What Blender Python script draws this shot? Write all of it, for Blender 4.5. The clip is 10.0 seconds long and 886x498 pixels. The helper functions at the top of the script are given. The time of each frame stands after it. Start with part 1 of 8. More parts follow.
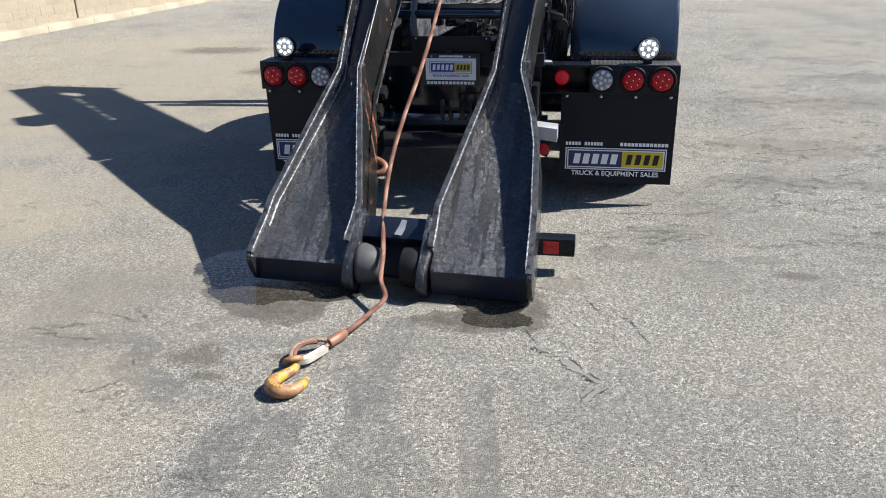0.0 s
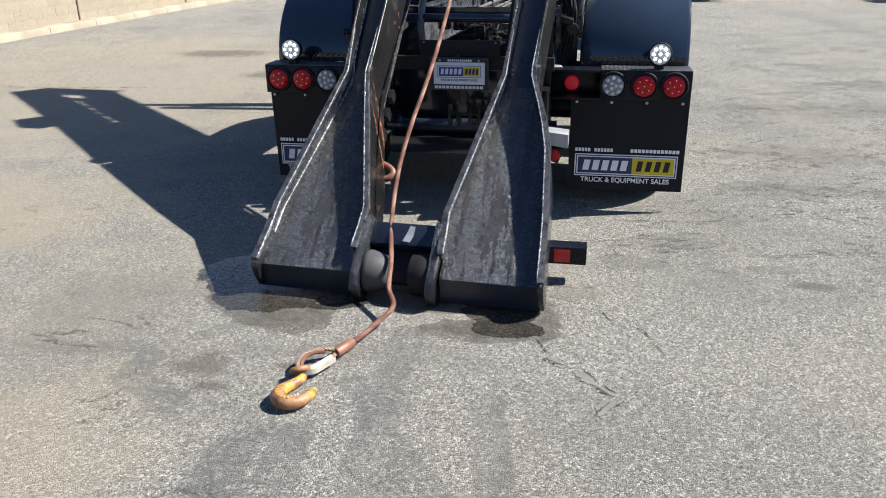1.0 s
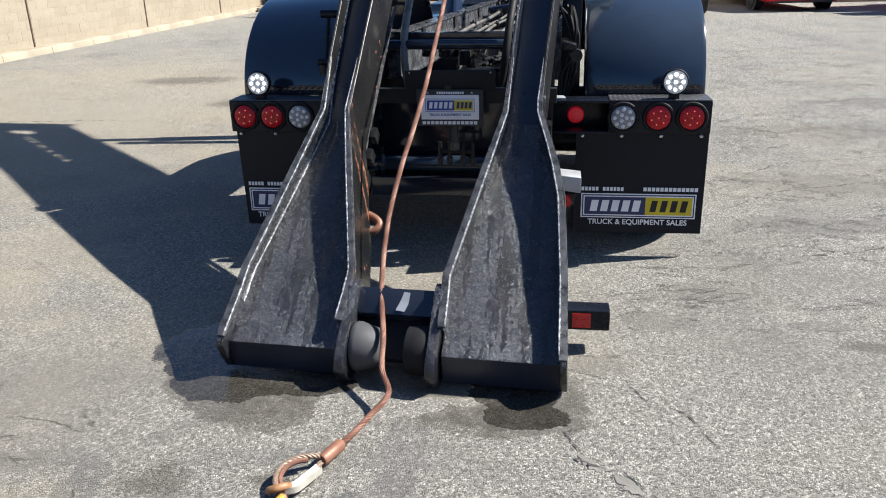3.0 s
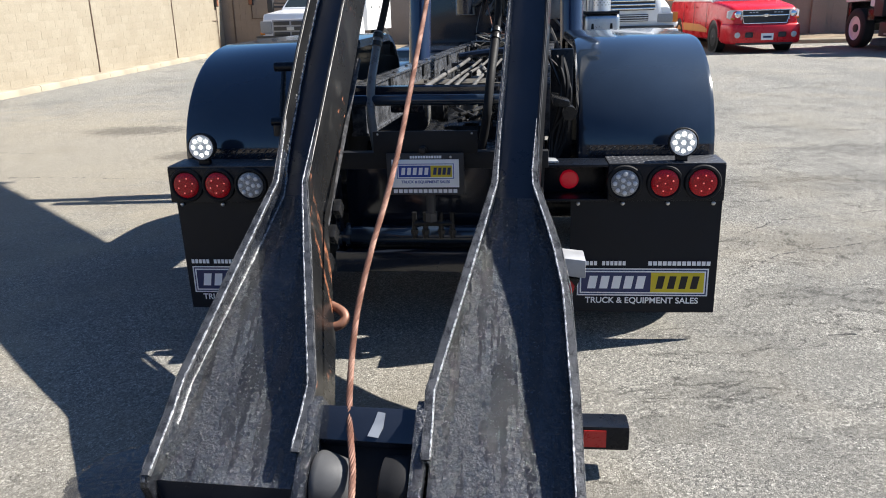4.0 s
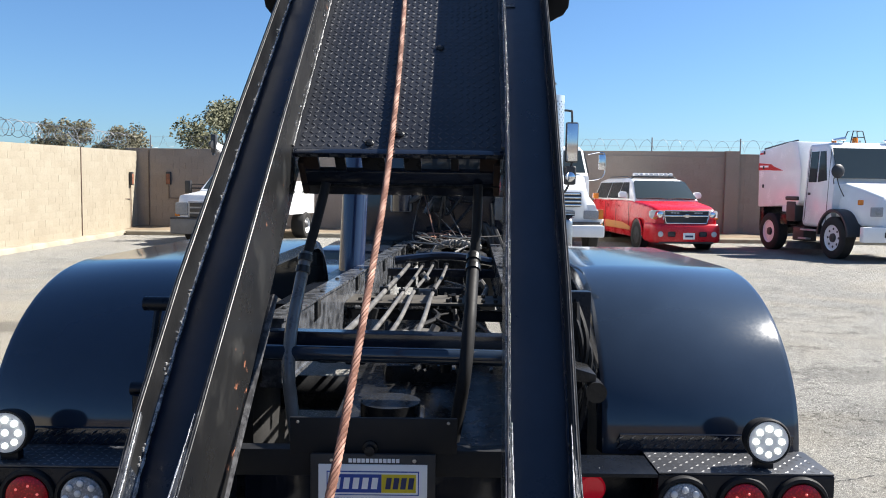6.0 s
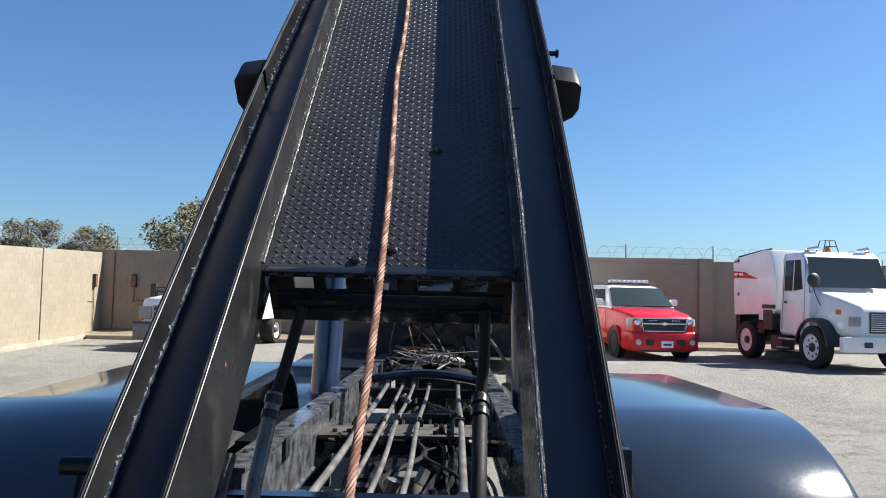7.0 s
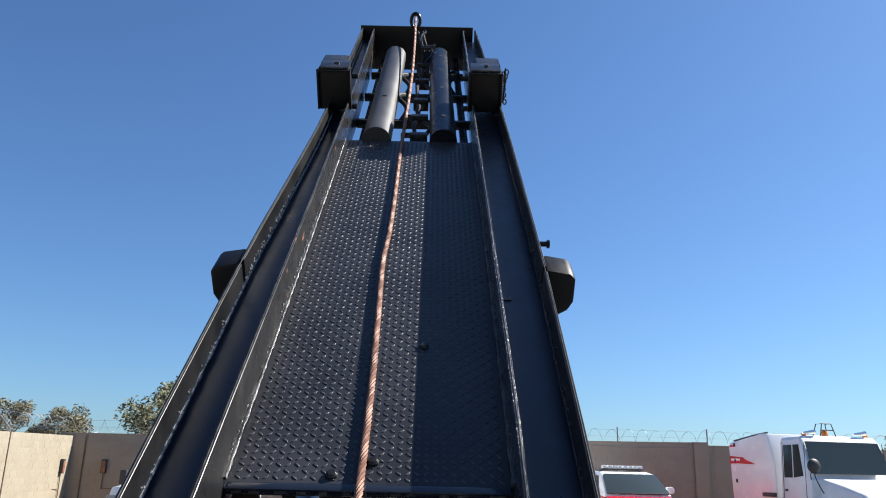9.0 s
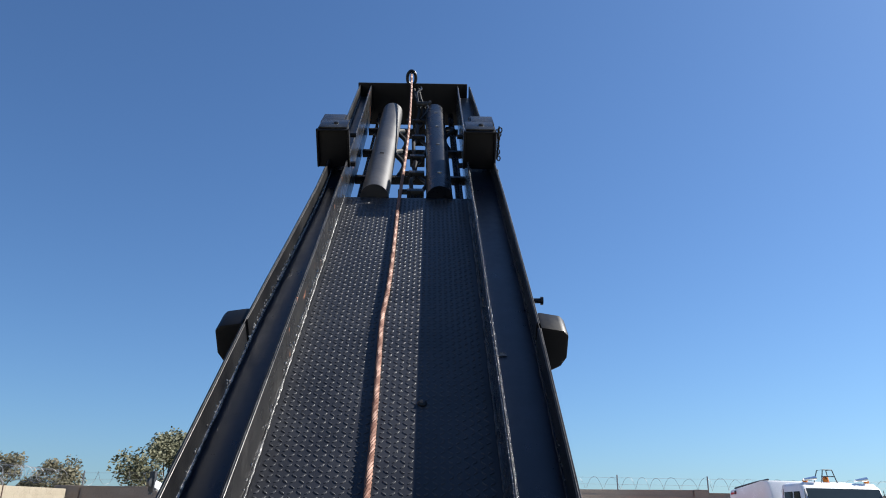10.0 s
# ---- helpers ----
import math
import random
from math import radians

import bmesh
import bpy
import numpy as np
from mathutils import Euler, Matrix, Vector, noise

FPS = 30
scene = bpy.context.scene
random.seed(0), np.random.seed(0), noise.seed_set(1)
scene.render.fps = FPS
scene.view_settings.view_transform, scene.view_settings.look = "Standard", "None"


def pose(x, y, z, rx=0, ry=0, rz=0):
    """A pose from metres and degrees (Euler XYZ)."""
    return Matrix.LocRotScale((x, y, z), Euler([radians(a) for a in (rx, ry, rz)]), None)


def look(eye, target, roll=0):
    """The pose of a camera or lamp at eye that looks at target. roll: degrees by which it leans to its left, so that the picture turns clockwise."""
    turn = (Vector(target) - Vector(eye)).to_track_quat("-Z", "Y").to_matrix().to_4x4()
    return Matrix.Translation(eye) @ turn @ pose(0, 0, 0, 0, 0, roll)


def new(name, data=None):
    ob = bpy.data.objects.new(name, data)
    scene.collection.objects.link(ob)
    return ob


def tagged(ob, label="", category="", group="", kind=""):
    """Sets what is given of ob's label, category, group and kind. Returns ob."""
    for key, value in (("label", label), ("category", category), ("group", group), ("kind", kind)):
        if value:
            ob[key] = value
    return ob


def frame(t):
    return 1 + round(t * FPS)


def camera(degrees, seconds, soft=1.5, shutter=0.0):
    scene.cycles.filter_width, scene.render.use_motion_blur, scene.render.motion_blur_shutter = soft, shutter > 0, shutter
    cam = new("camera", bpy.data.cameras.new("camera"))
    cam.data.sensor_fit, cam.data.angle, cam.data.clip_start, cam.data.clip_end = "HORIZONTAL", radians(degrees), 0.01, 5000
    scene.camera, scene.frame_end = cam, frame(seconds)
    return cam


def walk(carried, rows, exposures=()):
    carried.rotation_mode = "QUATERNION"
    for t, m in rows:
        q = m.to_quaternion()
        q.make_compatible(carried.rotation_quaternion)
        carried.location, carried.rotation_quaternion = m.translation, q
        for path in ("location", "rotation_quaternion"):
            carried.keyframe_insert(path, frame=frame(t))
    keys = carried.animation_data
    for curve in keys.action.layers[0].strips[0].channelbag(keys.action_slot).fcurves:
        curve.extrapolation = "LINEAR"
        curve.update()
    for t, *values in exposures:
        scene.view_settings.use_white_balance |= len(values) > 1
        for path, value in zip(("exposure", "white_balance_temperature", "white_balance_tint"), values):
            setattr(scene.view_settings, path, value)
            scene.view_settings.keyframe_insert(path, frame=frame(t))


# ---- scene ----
cam = camera(59.5, 10.0, soft=1.0)
PATH = [
    (0, (0.739, -4.47, 1.488), (0.388, -2.648, 0.741), -1.1),
    (0.5, (0.715, -4.435, 1.48), (0.363, -2.611, 0.738), -0.8),
    (1, (0.683, -4.41, 1.474), (0.333, -2.583, 0.738), -0.7),
    (1.5, (0.658, -4.32, 1.467), (0.31, -2.491, 0.737), -0.9),
    (2, (0.649, -4.177, 1.474), (0.306, -2.344, 0.749), -1.3),
    (2.2, (0.643, -4.124, 1.459), (0.308, -2.288, 0.742), -1.5),
    (3.3, (0.429, -3.745, 1.477), (0.169, -1.882, 0.797), -1.7),
    (3.5, (0.405, -3.628, 1.477), (0.162, -1.756, 0.815), -1.9),
    (3.7, (0.375, -3.508, 1.477), (0.156, -1.627, 0.834), -1.6),
    (4, (0.354, -3.312, 1.485), (0.16, -1.416, 0.88), -1.6),
    (4.5, (0.291, -3.02, 1.492), (0.149, -1.096, 0.968), -1.2),
    (5, (0.203, -2.696, 1.525), (0.113, -0.743, 1.1), -0.5),
    (5.5, (0.161, -2.368, 1.549), (0.129, -0.391, 1.247), 0.2),
    (5.7, (0.15, -2.246, 1.564), (0.135, -0.261, 1.321), 0.4),
    (6.8, (0.027, -1.707, 1.635), (0.115, 0.29, 1.696), 1.5),
    (7, (0.034, -1.625, 1.651), (0.121, 0.37, 1.762), 1.3),
    (7.5, (0.037, -1.466, 1.678), (0.136, 0.517, 1.918), 1.5),
    (8, (0.042, -1.416, 1.703), (0.145, 0.549, 2.063), 1.5),
    (8.5, (0.047, -1.421, 1.723), (0.152, 0.521, 2.191), 1.5),
    (9, (0.036, -1.451, 1.739), (0.144, 0.466, 2.301), 1.3),
    (9.5, (0.032, -1.5, 1.744), (0.145, 0.393, 2.378), 0.9),
    (10, (0.027, -1.561, 1.754), (0.14, 0.319, 2.428), 0.8),
]
EXPOSURES = [(0, 1.14), (2.2, 1.16), (3.5, 1.22), (4.5, 1.31), (5.5, 1.43), (6.0, 1.38), (7.0, 1.20), (8.0, 1.23), (8.5, 1.27), (9.0, 1.23), (9.5, 1.15), (10, 1.08)]
walk(cam, [(t, look(eye, target, roll)) for t, eye, target, roll in PATH], exposures=EXPOSURES)

# ---- world, sun, exposure ----
SUN_DIR = Vector((0.94, 0.272, 1.0)).normalized()
world = bpy.data.worlds.new("sky_world")
scene.world = world
world.use_nodes = True
wn = world.node_tree
wn.nodes.clear()
sky = wn.nodes.new("ShaderNodeTexSky")
sky.sky_type = 'NISHITA'
sky.sun_disc = False
sky.sun_elevation = math.asin(SUN_DIR.z)
sky.sun_rotation = math.atan2(SUN_DIR.x, SUN_DIR.y)
sky.altitude = 20
sky.air_density = 1.0
sky.dust_density = 0.65
sky.ozone_density = 3.0
wbg = wn.nodes.new("ShaderNodeBackground")
wbg.inputs["Strength"].default_value = 0.050
wout = wn.nodes.new("ShaderNodeOutputWorld")
tint = wn.nodes.new("ShaderNodeMix")
tint.data_type, tint.blend_type = "RGBA", "MULTIPLY"
tint.inputs[0].default_value = 1.0
tint.inputs[7].default_value = (0.69, 0.95, 1.22, 1)
wn.links.new(sky.outputs[0], tint.inputs[6])
wn.links.new(tint.outputs[2], wbg.inputs[0])
wn.links.new(wbg.outputs[0], wout.inputs[0])
sun_data = bpy.data.lights.new("sun", 'SUN')
sun_data.energy = 5.0
sun_data.angle = radians(0.53)
sun_data.color = (1.0, 0.955, 0.885)
sun = new("sun", sun_data)
sun.matrix_world = look(SUN_DIR * 40, (0, 0, 0))
scene.view_settings.exposure = EXPOSURES[0][1]


# ---- materials ----
def node_material(name):
    m = bpy.data.materials.new(name)
    m.use_nodes = True
    nt = m.node_tree
    return m, nt, nt.nodes["Principled BSDF"]


def add(nt, kind, **values):
    n = nt.nodes.new(kind)
    for key, value in values.items():
        n.inputs[key.replace("_", " ")].default_value = value
    return n


def coords(nt, scale=(1, 1, 1), space="Object"):
    tc = nt.nodes.new("ShaderNodeTexCoord")
    mp = nt.nodes.new("ShaderNodeMapping")
    mp.inputs["Scale"].default_value = scale
    nt.links.new(tc.outputs[space], mp.inputs[0])
    return mp.outputs[0]


def ramp(nt, src, stops):
    r = nt.nodes.new("ShaderNodeValToRGB")
    el = r.color_ramp.elements
    while len(el) < len(stops):
        el.new(0.5)
    for e, (p, c) in zip(el, stops):
        e.position = p
        e.color = (*c, 1) if not isinstance(c, float) else (c, c, c, 1)
    nt.links.new(src, r.inputs[0])
    return r.outputs[0]


def mix(nt, fac, a, b, blend="MIX"):
    n = nt.nodes.new("ShaderNodeMix")
    n.data_type = "RGBA"
    n.blend_type = blend
    for sock, v in ((n.inputs[0], fac), (n.inputs[6], a), (n.inputs[7], b)):
        if isinstance(v, (int, float)):
            sock.default_value = v
        elif isinstance(v, tuple):
            sock.default_value = (*v, 1)
        else:
            nt.links.new(v, sock)
    return n.outputs[2]


def calc(nt, op, a, b=0.0, clamp=False):
    n = nt.nodes.new("ShaderNodeMath")
    n.operation = op
    n.use_clamp = clamp
    for sock, v in ((n.inputs[0], a), (n.inputs[1], b)):
        if isinstance(v, (int, float)):
            sock.default_value = v
        else:
            nt.links.new(v, sock)
    return n.outputs[0]


def bump(nt, bsdf, height, strength, distance):
    b = nt.nodes.new("ShaderNodeBump")
    b.inputs["Strength"].default_value = strength
    b.inputs["Distance"].default_value = distance
    nt.links.new(height, b.inputs["Height"])
    nt.links.new(b.outputs[0], bsdf.inputs["Normal"])
    return b


def noise_tex(nt, vec, scale, detail=4.0, rough=0.55, distortion=0.0):
    n = add(nt, "ShaderNodeTexNoise", Scale=scale, Detail=detail, Roughness=rough, Distortion=distortion)
    nt.links.new(vec, n.inputs["Vector"])
    return n.outputs["Fac"]


def surface(name, base, rough=0.5, metal=0.0, vary=0.25, grain=30.0, blotch=2.5, bumpy=0.15, depth=0.002,
            tint=None, coat=0.0, spread=0.12, space="Object"):
    """A plain paint, rubber or metal surface with variation at two scales."""
    m, nt, b = node_material(name)
    v = coords(nt, space=space)
    large, fine = noise_tex(nt, v, blotch, 5), noise_tex(nt, v, grain, 6, 0.65)
    dark = tuple(c * (1 - vary) for c in base)
    light = tint or tuple(min(1, c * (1 + vary)) for c in base)
    c1 = ramp(nt, large, [(0.3, dark), (0.72, light)])
    c2 = mix(nt, ramp(nt, fine, [(0.4, 0.0), (0.75, 0.35)]), c1, tuple(c * (1 - 0.6 * vary) for c in base))
    nt.links.new(c2, b.inputs["Base Color"])
    rr = ramp(nt, mix(nt, 0.5, large, fine), [(0.3, max(0.02, rough - spread)), (0.7, min(1.0, rough + spread))])
    nt.links.new(rr, b.inputs["Roughness"])
    b.inputs["Metallic"].default_value = metal
    b.inputs["Coat Weight"].default_value = coat
    b.inputs["Coat Roughness"].default_value = 0.08
    if bumpy:
        bump(nt, b, fine, bumpy, depth)
    if max(base) < 0.03 and not coat:
        b.inputs["Specular IOR Level"].default_value = 0.22 if max(base) < 0.019 else 0.34
    return m


def glow(name, color, strength, base=(0.8, 0.8, 0.8)):
    m, _, b = node_material(name)
    b.inputs["Base Color"].default_value = (*base, 1)
    b.inputs["Emission Color"].default_value = (*color, 1)
    b.inputs["Emission Strength"].default_value = strength
    b.inputs["Roughness"].default_value = 0.2
    return m


def blob_mask(nt, spots):
    """Highest inside any of the flat ellipses (x, y, half width, half depth), falling to 0 at their rims."""
    pos = nt.nodes.new("ShaderNodeNewGeometry").outputs["Position"]
    best = None
    for cx, cy, ax, ay in spots:
        vm = nt.nodes.new("ShaderNodeVectorMath")
        vm.operation = "SUBTRACT"
        nt.links.new(pos, vm.inputs[0])
        vm.inputs[1].default_value = (cx, cy, 0)
        vd = nt.nodes.new("ShaderNodeVectorMath")
        vd.operation = "DIVIDE"
        nt.links.new(vm.outputs[0], vd.inputs[0])
        vd.inputs[1].default_value = (ax, ay, 1)
        vl = nt.nodes.new("ShaderNodeVectorMath")
        vl.operation = "LENGTH"
        nt.links.new(vd.outputs[0], vl.inputs[0])
        e = calc(nt, "SUBTRACT", 1.0, vl.outputs["Value"])
        best = e if best is None else calc(nt, "MAXIMUM", best, e)
    return best


def line_mask(nt, runs):
    """1 on the middle of any run (x0, y0, x1, y1, half width), 0 at its rim, negative outside."""
    pos = nt.nodes.new("ShaderNodeNewGeometry").outputs["Position"]
    best = None
    for ax, ay, bx_, by, wd in runs:
        pa = nt.nodes.new("ShaderNodeVectorMath")
        pa.operation = "SUBTRACT"
        nt.links.new(pos, pa.inputs[0])
        pa.inputs[1].default_value = (ax, ay, 0)
        dot = nt.nodes.new("ShaderNodeVectorMath")
        dot.operation = "DOT_PRODUCT"
        nt.links.new(pa.outputs[0], dot.inputs[0])
        ll = (bx_ - ax) ** 2 + (by - ay) ** 2
        dot.inputs[1].default_value = ((bx_ - ax) / ll, (by - ay) / ll, 0)
        sc = nt.nodes.new("ShaderNodeVectorMath")
        sc.operation = "SCALE"
        sc.inputs[0].default_value = (bx_ - ax, by - ay, 0)
        nt.links.new(calc(nt, "ADD", dot.outputs["Value"], 0.0, True), sc.inputs["Scale"])
        df = nt.nodes.new("ShaderNodeVectorMath")
        df.operation = "DISTANCE"
        nt.links.new(pa.outputs[0], df.inputs[0])
        nt.links.new(sc.outputs[0], df.inputs[1])
        e = calc(nt, "SUBTRACT", 1.0, calc(nt, "DIVIDE", df.outputs["Value"], wd))
        best = e if best is None else calc(nt, "MAXIMUM", best, e)
    return best


def stained(name, source, spots, color):
    """A copy of a paint with a patchy stain inside the flat ellipses."""
    m = source.copy()
    m.name = name
    nt = m.node_tree
    b = nt.nodes["Principled BSDF"]
    under = b.inputs["Base Color"].links[0].from_socket
    patch = calc(nt, "ADD", blob_mask(nt, spots), calc(nt, "MULTIPLY", calc(nt, "SUBTRACT", noise_tex(nt, coords(nt), 38, 4, 0.7), 0.5), 2.2))
    nt.links.new(mix(nt, ramp(nt, patch, [(0.15, 0.0), (0.70, 0.75)]), under, color), b.inputs["Base Color"])
    return m


def asphalt_material():
    m, nt, b = node_material("old_asphalt")
    v = coords(nt)
    broad, mid = noise_tex(nt, v, 0.22, 6, 0.6), noise_tex(nt, v, 1.7, 8, 0.68)
    hand = noise_tex(nt, v, 15, 6, 0.70)
    speck, fine = noise_tex(nt, v, 165, 3, 0.66), noise_tex(nt, v, 330, 2, 0.6)
    # uneven stones, up to a centimetre, with dark gaps round them
    shift = nt.nodes.new("ShaderNodeTexNoise")
    shift.inputs["Scale"].default_value = 55.0
    nt.links.new(v, shift.inputs["Vector"])
    vv = mix(nt, 0.006, v, shift.outputs["Color"], "ADD")
    vor = add(nt, "ShaderNodeTexVoronoi", Scale=138.0)
    nt.links.new(vv, vor.inputs["Vector"])
    rim = add(nt, "ShaderNodeTexVoronoi", Scale=138.0)
    rim.feature = "DISTANCE_TO_EDGE"
    nt.links.new(vv, rim.inputs["Vector"])
    seat = calc(nt, "MULTIPLY", ramp(nt, rim.outputs["Distance"], [(0.03, 1.0), (0.13, 0.0)]), ramp(nt, noise_tex(nt, v, 60, 4, 0.7), [(0.40, 0.15), (0.56, 1.0)]))
    base = ramp(nt, mix(nt, 0.5, broad, mid), [(0.36, (0.170, 0.164, 0.147)), (0.5, (0.235, 0.223, 0.194)), (0.64, (0.300, 0.282, 0.236))])
    stone = ramp(nt, vor.outputs["Color"], [(0.08, (0.118, 0.115, 0.106)), (0.28, (0.242, 0.234, 0.211)), (0.62, (0.350, 0.336, 0.296)), (0.92, (0.64, 0.615, 0.545))])
    # smooth worn skin where the stones are buried, and crumbled spots
    worn = ramp(nt, noise_tex(nt, v, 0.9, 7, 0.66, 0.4), [(0.50, 0.0), (0.66, 1.0)])
    spots = calc(nt, "ADD", blob_mask(nt, ((0.66, -1.21, 0.16, 0.10), (0.95, -0.80, 0.26, 0.12), (1.20, -0.45, 0.30, 0.16), (1.42, -0.02, 0.24, 0.16), (1.62, -0.77, 0.15, 0.06),
                                           (1.9, 0.55, 0.55, 0.22), (2.9, 0.55, 0.7, 0.2), (2.2, 1.5, 0.8, 0.3), (3.6, 1.9, 0.9, 0.3), (3.0, 3.2, 1.6, 0.35), (4.5, 4.6, 1.8, 0.4))),
                 calc(nt, "MULTIPLY", calc(nt, "SUBTRACT", noise_tex(nt, v, 5.0, 8, 0.7), 0.5), 2.6))
    spots = ramp(nt, spots, [(0.10, 0.0), (0.40, 1.0)])
    worn = calc(nt, "MAXIMUM", calc(nt, "MULTIPLY", worn, 0.55), calc(nt, "MULTIPLY", spots, 0.62))
    col = mix(nt, calc(nt, "SUBTRACT", 0.95, calc(nt, "MULTIPLY", worn, 0.50)), base, stone)
    col = mix(nt, calc(nt, "MULTIPLY", worn, 0.62), col, (0.130, 0.125, 0.112))
    col = mix(nt, ramp(nt, hand, [(0.34, 0.22), (0.46, 0.0)]), col, (0.104, 0.100, 0.0928))
    col = mix(nt, ramp(nt, hand, [(0.58, 0.0), (0.72, 0.20)]), col, (0.328, 0.311, 0.268))
    # grey rubber smears where tyres turned
    scuff = line_mask(nt, ((-2.8, -2.02, -1.3, -2.03, 0.060), (-1.3, -2.03, -0.86, -1.92, 0.060), (-0.86, -1.92, -0.66, -1.66, 0.060), (-0.92, -2.00, -0.92, -2.18, 0.080), (-0.92, -2.18, -0.66, -2.34, 0.080), (-0.66, -2.34, -0.34, -2.36, 0.072),
                           (-0.70, -1.93, -0.30, -1.90, 0.056), (-0.32, -1.90, 0.05, -1.86, 0.072), (0.02, -1.72, 0.03, -2.15, 0.080), (0.03, -2.15, 0.12, -2.85, 0.088), (0.40, -2.15, 0.52, -2.9, 0.072),
                           (-0.36, -2.40, -0.33, -3.1, 0.104), (-0.20, -2.42, -0.12, -3.1, 0.080), (0.12, -2.45, 0.35, -2.75, 0.104), (-0.10, -2.10, 0.10, -2.22, 0.064)))
    scuff = calc(nt, "ADD", scuff, calc(nt, "MULTIPLY", calc(nt, "SUBTRACT", noise_tex(nt, v, 6.5, 10, 0.78), 0.5), 1.7))
    scuff = ramp(nt, scuff, [(0.12, 0.0), (0.19, 1.0)])
    scuff = calc(nt, "MULTIPLY", scuff, ramp(nt, noise_tex(nt, coords(nt, (1.0, 1.6, 1)), 17, 8, 0.74), [(0.40, 0.30), (0.54, 1.0)]))
    scuff = calc(nt, "MULTIPLY", scuff, ramp(nt, noise_tex(nt, v, 2.4, 4, 0.6), [(0.40, 0.35), (0.56, 1.0)]))
    col = mix(nt, calc(nt, "MULTIPLY", scuff, 0.88), col, (0.132, 0.131, 0.125))
    # crumbled hand-sized mottling and small pits
    clump = noise_tex(nt, v, 46, 5, 0.72)
    col = mix(nt, ramp(nt, clump, [(0.36, 0.40), (0.48, 0.0)]), col, (0.105, 0.101, 0.093))
    col = mix(nt, ramp(nt, clump, [(0.56, 0.0), (0.68, 0.35)]), col, (0.40, 0.375, 0.315))
    col = mix(nt, ramp(nt, noise_tex(nt, v, 24, 4, 0.7), [(0.655, 0.0), (0.69, 0.70)]), col, (0.050, 0.048, 0.045))
    # gaps between the stones
    gap = calc(nt, "MAXIMUM", calc(nt, "MULTIPLY", seat, 0.88), ramp(nt, speck, [(0.40, 0.9), (0.425, 0.0)]))
    col = mix(nt, calc(nt, "MULTIPLY", gap, calc(nt, "SUBTRACT", 0.97, calc(nt, "MAXIMUM", calc(nt, "MULTIPLY", worn, 0.5), calc(nt, "MULTIPLY", scuff, 0.55)))), col, (0.022, 0.021, 0.0195))
    col = mix(nt, ramp(nt, fine, [(0.38, 0.80), (0.46, 0.0)]), col, (0.048, 0.046, 0.043))
    # tyre-polished and oil-stained lanes, and pale sandy dust
    stain = noise_tex(nt, coords(nt, (0.5, 0.16, 1)), 1.0, 5, 0.6, 0.5)
    col = mix(nt, ramp(nt, stain, [(0.54, 0.0), (0.70, 0.35)]), col, (0.112, 0.110, 0.106))
    dust = noise_tex(nt, v, 0.55, 6, 0.6, 0.7)
    col = mix(nt, ramp(nt, dust, [(0.48, 0.0), (0.70, 0.35)]), col, (0.320, 0.278, 0.205))
    tan = calc(nt, "ADD", blob_mask(nt, ((-5.0, 4.5, 4.5, 6.0), (-1.3, -2.75, 0.9, 0.7), (-3.2, -0.6, 1.6, 1.2))), calc(nt, "MULTIPLY", calc(nt, "SUBTRACT", mid, 0.5), 1.6))
    col = mix(nt, ramp(nt, tan, [(0.0, 0.0), (0.5, 0.45)]), col, (0.370, 0.318, 0.230))
    # round brown oil spots
    oil = calc(nt, "ADD", blob_mask(nt, ((-0.70, -2.06, 0.17, 0.11), (-0.60, -2.20, 0.09, 0.05), (-6.1, 1.35, 0.55, 0.35), (-3.1, 4.6, 0.5, 0.4), (-0.35, -2.02, 0.10, 0.05), (-4.6, 6.4, 0.9, 0.5), (1.75, -0.95, 0.14, 0.06))),
               calc(nt, "MULTIPLY", calc(nt, "SUBTRACT", noise_tex(nt, v, 8.0, 7, 0.7), 0.5), 1.8))
    col = mix(nt, ramp(nt, oil, [(0.05, 0.0), (0.55, 0.62)]), col, (0.075, 0.064, 0.050))
    # meandering cracks, open only in places
    wander = noise_tex(nt, coords(nt, (1, 1.5, 1)), 1.9, 9, 0.66, 0.5)
    line = ramp(nt, calc(nt, "ABSOLUTE", calc(nt, "SUBTRACT", wander, 0.5)), [(0.0, 1.0), (0.009, 0.0)])
    wander2 = noise_tex(nt, coords(nt, (0.8, 1.3, 1)), 1.0, 10, 0.66, 0.5)
    line2 = ramp(nt, calc(nt, "ABSOLUTE", calc(nt, "SUBTRACT", wander2, 0.47)), [(0.0, 0.9), (0.006, 0.0)])
    gate = ramp(nt, noise_tex(nt, v, 2.6, 5, 0.6), [(0.52, 0.0), (0.57, 0.8)])
    zone = ramp(nt, calc(nt, "ADD", blob_mask(nt, ((3.6, 1.8, 4.2, 3.4), (6.5, 7.0, 6.0, 5.0), (1.6, -0.3, 0.9, 0.8))), calc(nt, "MULTIPLY", calc(nt, "SUBTRACT", mid, 0.5), 1.2)), [(0.0, 0.0), (0.3, 1.0)])
    far = calc(nt, "MULTIPLY", calc(nt, "MULTIPLY", line2, zone), ramp(nt, noise_tex(nt, v, 1.1, 5, 0.6), [(0.47, 0.0), (0.53, 0.75)]))
    gate = calc(nt, "MULTIPLY", gate, calc(nt, "MAXIMUM", zone, ramp(nt, noise_tex(nt, v, 0.35, 3), [(0.50, 0.0), (0.62, 0.8)])))
    edge = ramp(nt, calc(nt, "ABSOLUTE", calc(nt, "SUBTRACT", spots, 0.5)), [(0.05, 1.0), (0.22, 0.0)])
